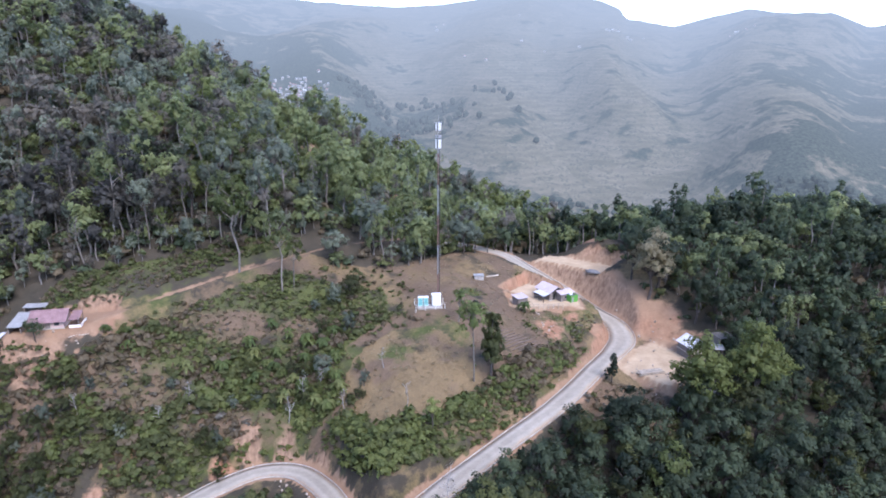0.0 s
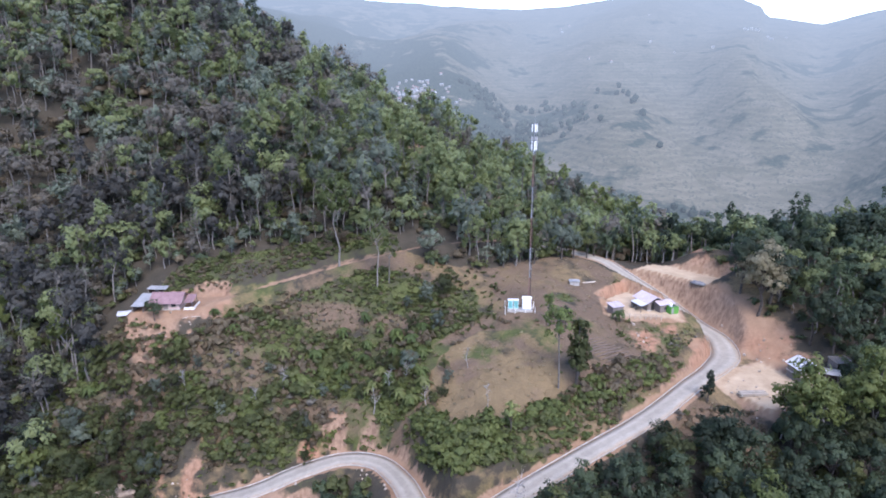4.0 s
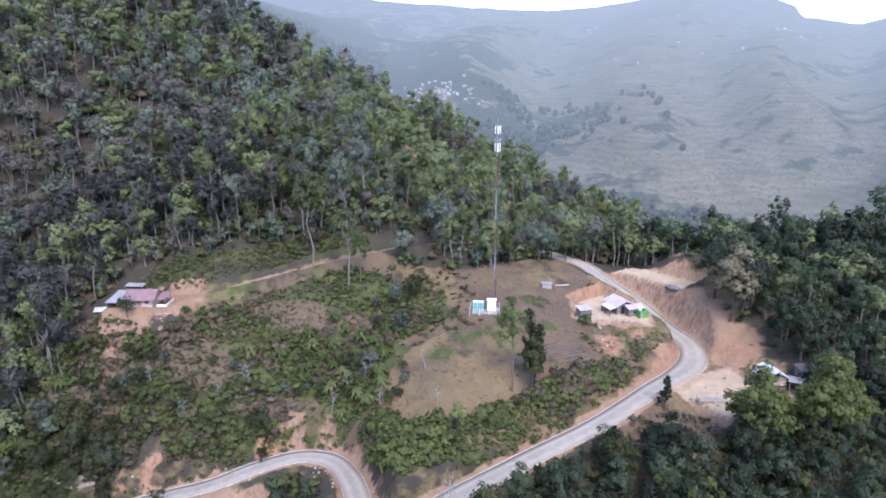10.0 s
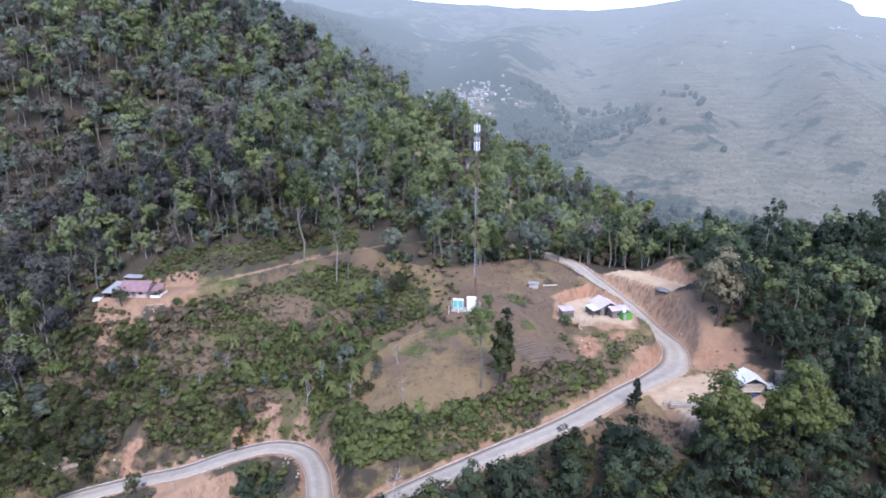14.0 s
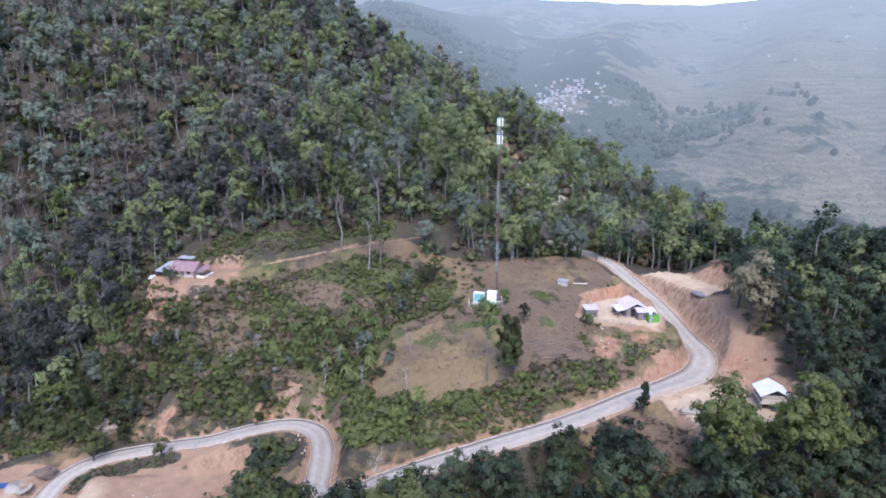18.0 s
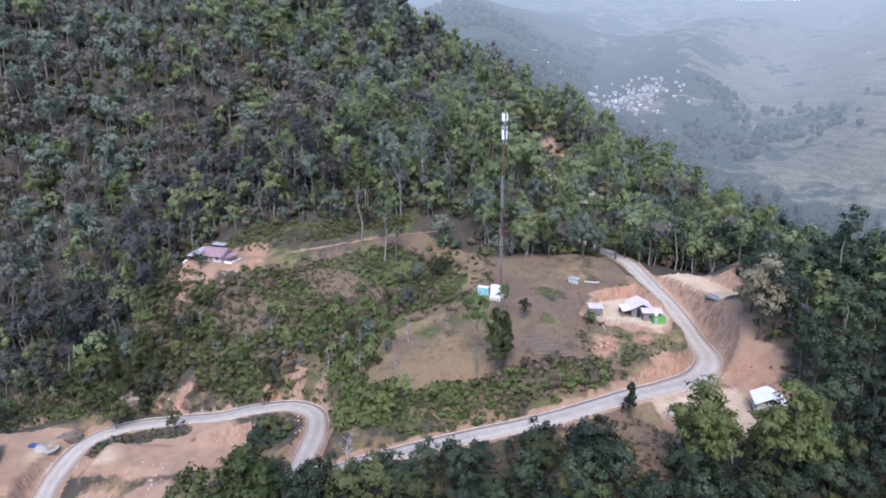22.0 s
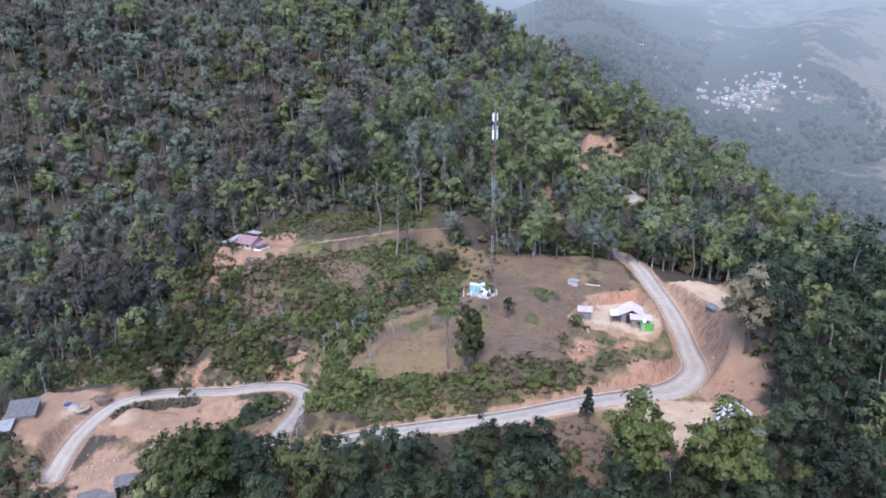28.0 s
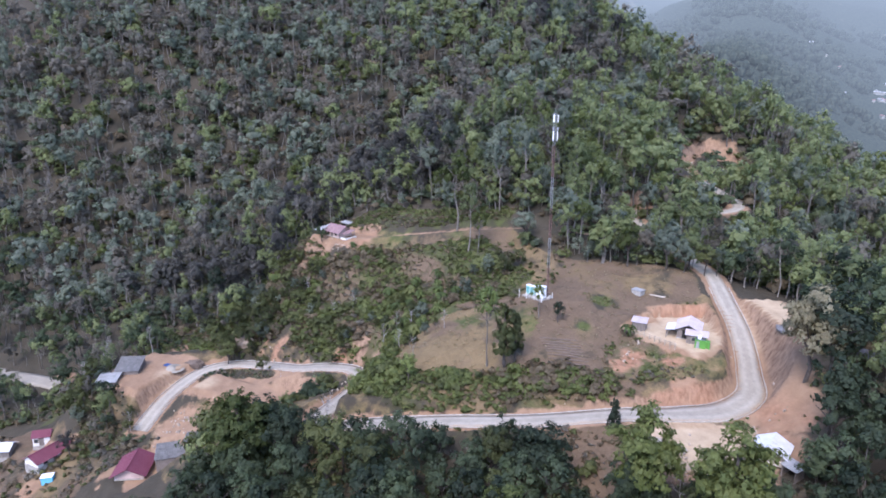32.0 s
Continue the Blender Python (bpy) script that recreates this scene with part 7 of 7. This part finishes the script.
# ---- the slipped rock above the lower road ----
def lumpy(name, m, radii, material, label, category, seed):
    rng = np.random.default_rng(seed)
    bm = bmesh.new()
    bmesh.ops.create_icosphere(bm, subdivisions=4, radius=1.0)
    v = np.array([q.co[:] for q in bm.verts])
    f = np.array([[q.index for q in p.verts] for p in bm.faces])
    bm.free()
    k = lump(rng, v, 0.22) + 0.05 * np.sin(v @ rng.normal(scale=14, size=(3, 4)) + rng.uniform(0, 6, 4)).mean(1)
    ob = new(name, mesh_of(name, v * k[:, None] * radii, [f], material, False))
    ob.matrix_world = m
    return tagged(ob, label, category)


M_PALEROCK = simple("slipped_pale_rock", (0.16, 0.12, 0.09), (0.33, 0.265, 0.205), 1.1, 0.95, relief=0.08)
M_REDEARTH = simple("dark_red_earth", (0.045, 0.020, 0.016), (0.120, 0.058, 0.044), 1.4, 0.95, relief=0.06)
lumpy("rock_outcrop", place(-69.6, 84.0, 28), (3.6, 1.6, 2.1), M_PALEROCK, "pale slipped rock face above the lower road", "rock", 21)
lumpy("earth_overhang", place(-68.4, 86.4, 28) @ Matrix.Translation((0, 0, 1.2)), (1.8, 1.1, 1.5), M_REDEARTH, "dark red earth overhang above the pale rock", "earth", 22)
lumpy("earth_mound", place(-70.8, 71.6, 60), (2.2, 1.0, 1.5), M_SOIL, "small dark earth mound beside the lower road", "earth", 23)

# ---- the hamlet below the west end ----
lean_to("roadside_barn", place(-76.0, 57.5, 62), "roadside barn with weathered dark grey roof", 5.2, 5.6, 1.0, 2.2, M_GREYTIN, walls=(1, 1, 1), foot=3.0)
lean_to("lower_barn", place(-72.6, 52.2, 62), "low barn with pale grey roof below the road", 4.2, 3.8, 0.7, 1.2, M_PALETIN, walls=(1, 1, 1), foot=3.0)
gable_house("red_roof_house", place(-43.2, 51.6, 152), "house with large crimson tin roof and pinkish walls", 6.2, 5.4, 1.35, 1.35, 0.8, M_REDTIN, M_PINKWALL, windows=4, foot=2.5)
lean_to("tin_barn", place(-41.2, 58.6, 72), "barn with dull grey tin roof behind the red-roofed house", 5.6, 4.6, 2.0, 2.7, M_GREYTIN, walls=(1, 1, 1), foot=2.5)
lean_to("tin_shed", place(-36.4, 62.2, 60), "little grey tin shed beside the ramp", 3.0, 2.6, 1.8, 2.2, M_GREYTIN, foot=2.0)
gable_house("long_house", place(-65.2, 38.0, 120), "long low building with crimson tin roof", 7.8, 4.4, 1.5, 1.2, 0.5, M_REDTIN, M_WALL, windows=4, foot=2.5)
gable_house("white_cottage", place(-77.4, 37.6, 70), "small white cottage with crimson tin roof", 3.6, 3.0, 2.5, 0.9, 0.3, M_REDTIN, M_WALL, windows=1, foot=2.0)
gable_house("white_shack", place(-80.5, 29.5, 60), "pale shack with patched tin roof", 4.4, 3.6, 2.0, 0.9, 0.4, M_WHITETIN, M_WOODWALL, windows=1, foot=2.0)
bb = thing("blue_box", place(-57.0, 37.0, 70), "light blue painted water box between the buildings", "tank")
part("body", boxes((-1.1, 1.1, -0.8, 0.8, -1.0, 1.3), bevel=0.04), M_SKYBLUE, bb)
part("lid", boxes((-1.18, 1.18, -0.88, 0.88, 1.302, 1.4), bevel=0.02), M_WHITE, bb)
bb = thing("tarpaulin_sheet", place(-73.2, 65.5, 30), "crumpled dark blue tarpaulin on the earth yard", "tarpaulin")
part("sheet", boxes((-1.0, 1.0, -0.7, 0.7, 0.02, 0.3), bevel=0.12), M_BLUE, bb)
bb = thing("gravel_heap", place(-70.8, 66.5, 30), "heap of pale gravel on the earth yard", "heap")
v, q = limb([(0, 0, -0.3), (0, 0, 0.03), (0.1, 0, 0.14), (0.1, 0.1, 0.19)], (2.3, 1.8, 0.8, 0.05), 16)
part("gravel", mesh_of("gravel", v, [q], M_CONCRETE, True), M_CONCRETE, bb)

# ---- buildings by the far cut on the hill ----
gable_house("hill_house", place(-44, 272, 30), "pale plastered house by the far cut bank", 7, 5, 2.6, 1.3, 0.5, M_GREYTIN, M_WALL, foot=3.0)
gable_house("hill_house", place(-36, 266, 10), "pale plastered house by the far cut bank", 6, 4.5, 2.4, 1.2, 0.5, M_GREYTIN, M_WALL, foot=3.0)


# ---- kerbs and stones along the road ----
def offset_line(line, by, lift):
    t = np.gradient(line[:, :2], axis=0)
    t /= np.linalg.norm(t, axis=1)[:, None]
    return np.column_stack([line[:, 0] + t[:, 1] * by, line[:, 1] - t[:, 0] * by, line[:, 2] + lift])


NEAR = ROAD[:, 1] < 158
NEAR_ROAD = ROAD[NEAR]
for nm, by in (("kerb_upper", ROAD_HALF[NEAR] + 0.2), ("kerb_lower", -ROAD_HALF[NEAR] - 0.2)):
    v, q = ribbon(offset_line(NEAR_ROAD, by, 0.0), 0.08, 0.13, 0.6, 0.02)
    tagged(new(nm, mesh_of(nm, v, [q], M_KERB)), "low stained concrete kerb along the road", "kerb", kind="structure")


def build_rocks():
    rng = np.random.default_rng(3)
    shapes = []
    for k in range(6):
        bm = bmesh.new()
        bmesh.ops.create_icosphere(bm, subdivisions=2, radius=1.0)
        for q in bm.verts:
            q.co *= 0.75 + 0.35 * rng.uniform()
        me = bpy.data.meshes.new("boulder")
        bm.to_mesh(me)
        bm.free()
        me.materials.append(M_ROCK)
        shapes.append(me)
    spots = []
    for p in NEAR_ROAD[::4]:
        for s in (-1, 1):
            if rng.uniform() < 0.6:
                a = rng.uniform(0, 6.28)
                spots.append((p[0] + s * 3.1 * math.cos(a) + s * 0.4, p[1] + s * 3.1 * math.sin(a), rng.uniform(0.12, 0.38)))
    for cx, cy, r, n in ((-50, 62, 5, 40), (-45, 72, 6, 16), (17, 126, 4, 14), (40, 128, 5, 14), (36, 114, 4, 10), (-60, 87.5, 3, 8), (-28, 93, 3, 8), (38, 112, 3, 8), (-74, 110, 4, 10)):
        for _ in range(n):
            spots.append((cx + rng.normal(scale=r * 0.5), cy + rng.normal(scale=r * 0.5), rng.uniform(0.1, 0.42)))
    for x, y, s in spots:
        if near_line(np.array([x]), np.array([y]), ROAD[::2])[0][0] < 2.8:
            continue
        ob = new("boulder", shapes[int(rng.integers(6))])
        ob.matrix_world = Matrix.Translation((x, y, float(on_ground(x, y)[0]) + s * 0.25)) @ Euler(rng.uniform(0, 6, 3)).to_matrix().to_4x4() @ Matrix.Diagonal((s, s * 0.8, s * 0.65, 1))
        tagged(ob, "pale angular boulder fallen beside the road", "rock", "loose boulders")


build_rocks()


# ---- the far villages ----
def build_villages():
    rng = np.random.default_rng(9)
    protos = []
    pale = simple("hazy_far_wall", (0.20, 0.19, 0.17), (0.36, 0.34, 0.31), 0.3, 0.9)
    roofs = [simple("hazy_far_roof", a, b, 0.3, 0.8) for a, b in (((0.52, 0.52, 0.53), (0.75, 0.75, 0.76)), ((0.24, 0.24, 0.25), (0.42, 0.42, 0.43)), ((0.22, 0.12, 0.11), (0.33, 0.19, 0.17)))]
    # the houses get the same airlight emission over their wall and roof colours
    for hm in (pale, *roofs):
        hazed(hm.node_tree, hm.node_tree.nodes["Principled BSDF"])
    for k, (roof, w, d) in enumerate(((roofs[0], 8, 6), (roofs[1], 9, 6), (roofs[2], 7, 6), (roofs[1], 12, 6))):
        t = thing("village_house", Matrix(), "pale distant village house with low gabled roof", "house", "houses of the far village")
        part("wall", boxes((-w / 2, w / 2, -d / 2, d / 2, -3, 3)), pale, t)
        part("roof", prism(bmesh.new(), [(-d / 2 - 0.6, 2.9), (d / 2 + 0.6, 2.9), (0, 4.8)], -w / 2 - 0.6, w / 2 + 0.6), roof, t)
        t.children[1].matrix_local = Matrix.Rotation(radians(90), 4, "Z")
        protos.append(t)
    spots = []
    for az, r, sa, sr, n in ((-14.0, 1025, 3.4, 70, 92), (-13.2, 1060, 1.5, 30, 18), (-15.4, 982, 2.0, 8, 16), (-13.0, 1090, 1.8, 40, 10), (13.6, 1760, 1.2, 40, 12), (22.5, 1700, 0.8, 25, 5), (-1.3, 1900, 0.5, 30, 3), (-22, 1100, 2, 120, 5), (-33, 900, 3, 90, 5), (5, 1500, 5, 200, 6)):
        for _ in range(n):
            a, d = az + rng.normal(scale=sa * 0.55), r + rng.normal(scale=sr * 0.6)
            spots.append((d * math.sin(radians(a)), d * math.cos(radians(a)), float(far_height(np.array([d]), np.array([a]))[0]), rng.uniform(0.2, 0.50) + d / 7500))
    for i, (x, y, z, s) in enumerate(spots):
        m = Matrix.Translation((x, y, z + 1.5)) @ Matrix.Rotation(rng.uniform(0, 3.1), 4, "Z") @ Matrix.Scale(s, 4)
        if i < 4:
            protos[i].matrix_world = m
        else:
            copy_thing(protos[int(rng.choice([0, 1, 1, 2, 2, 3]))], m).matrix_basis = m


build_villages()
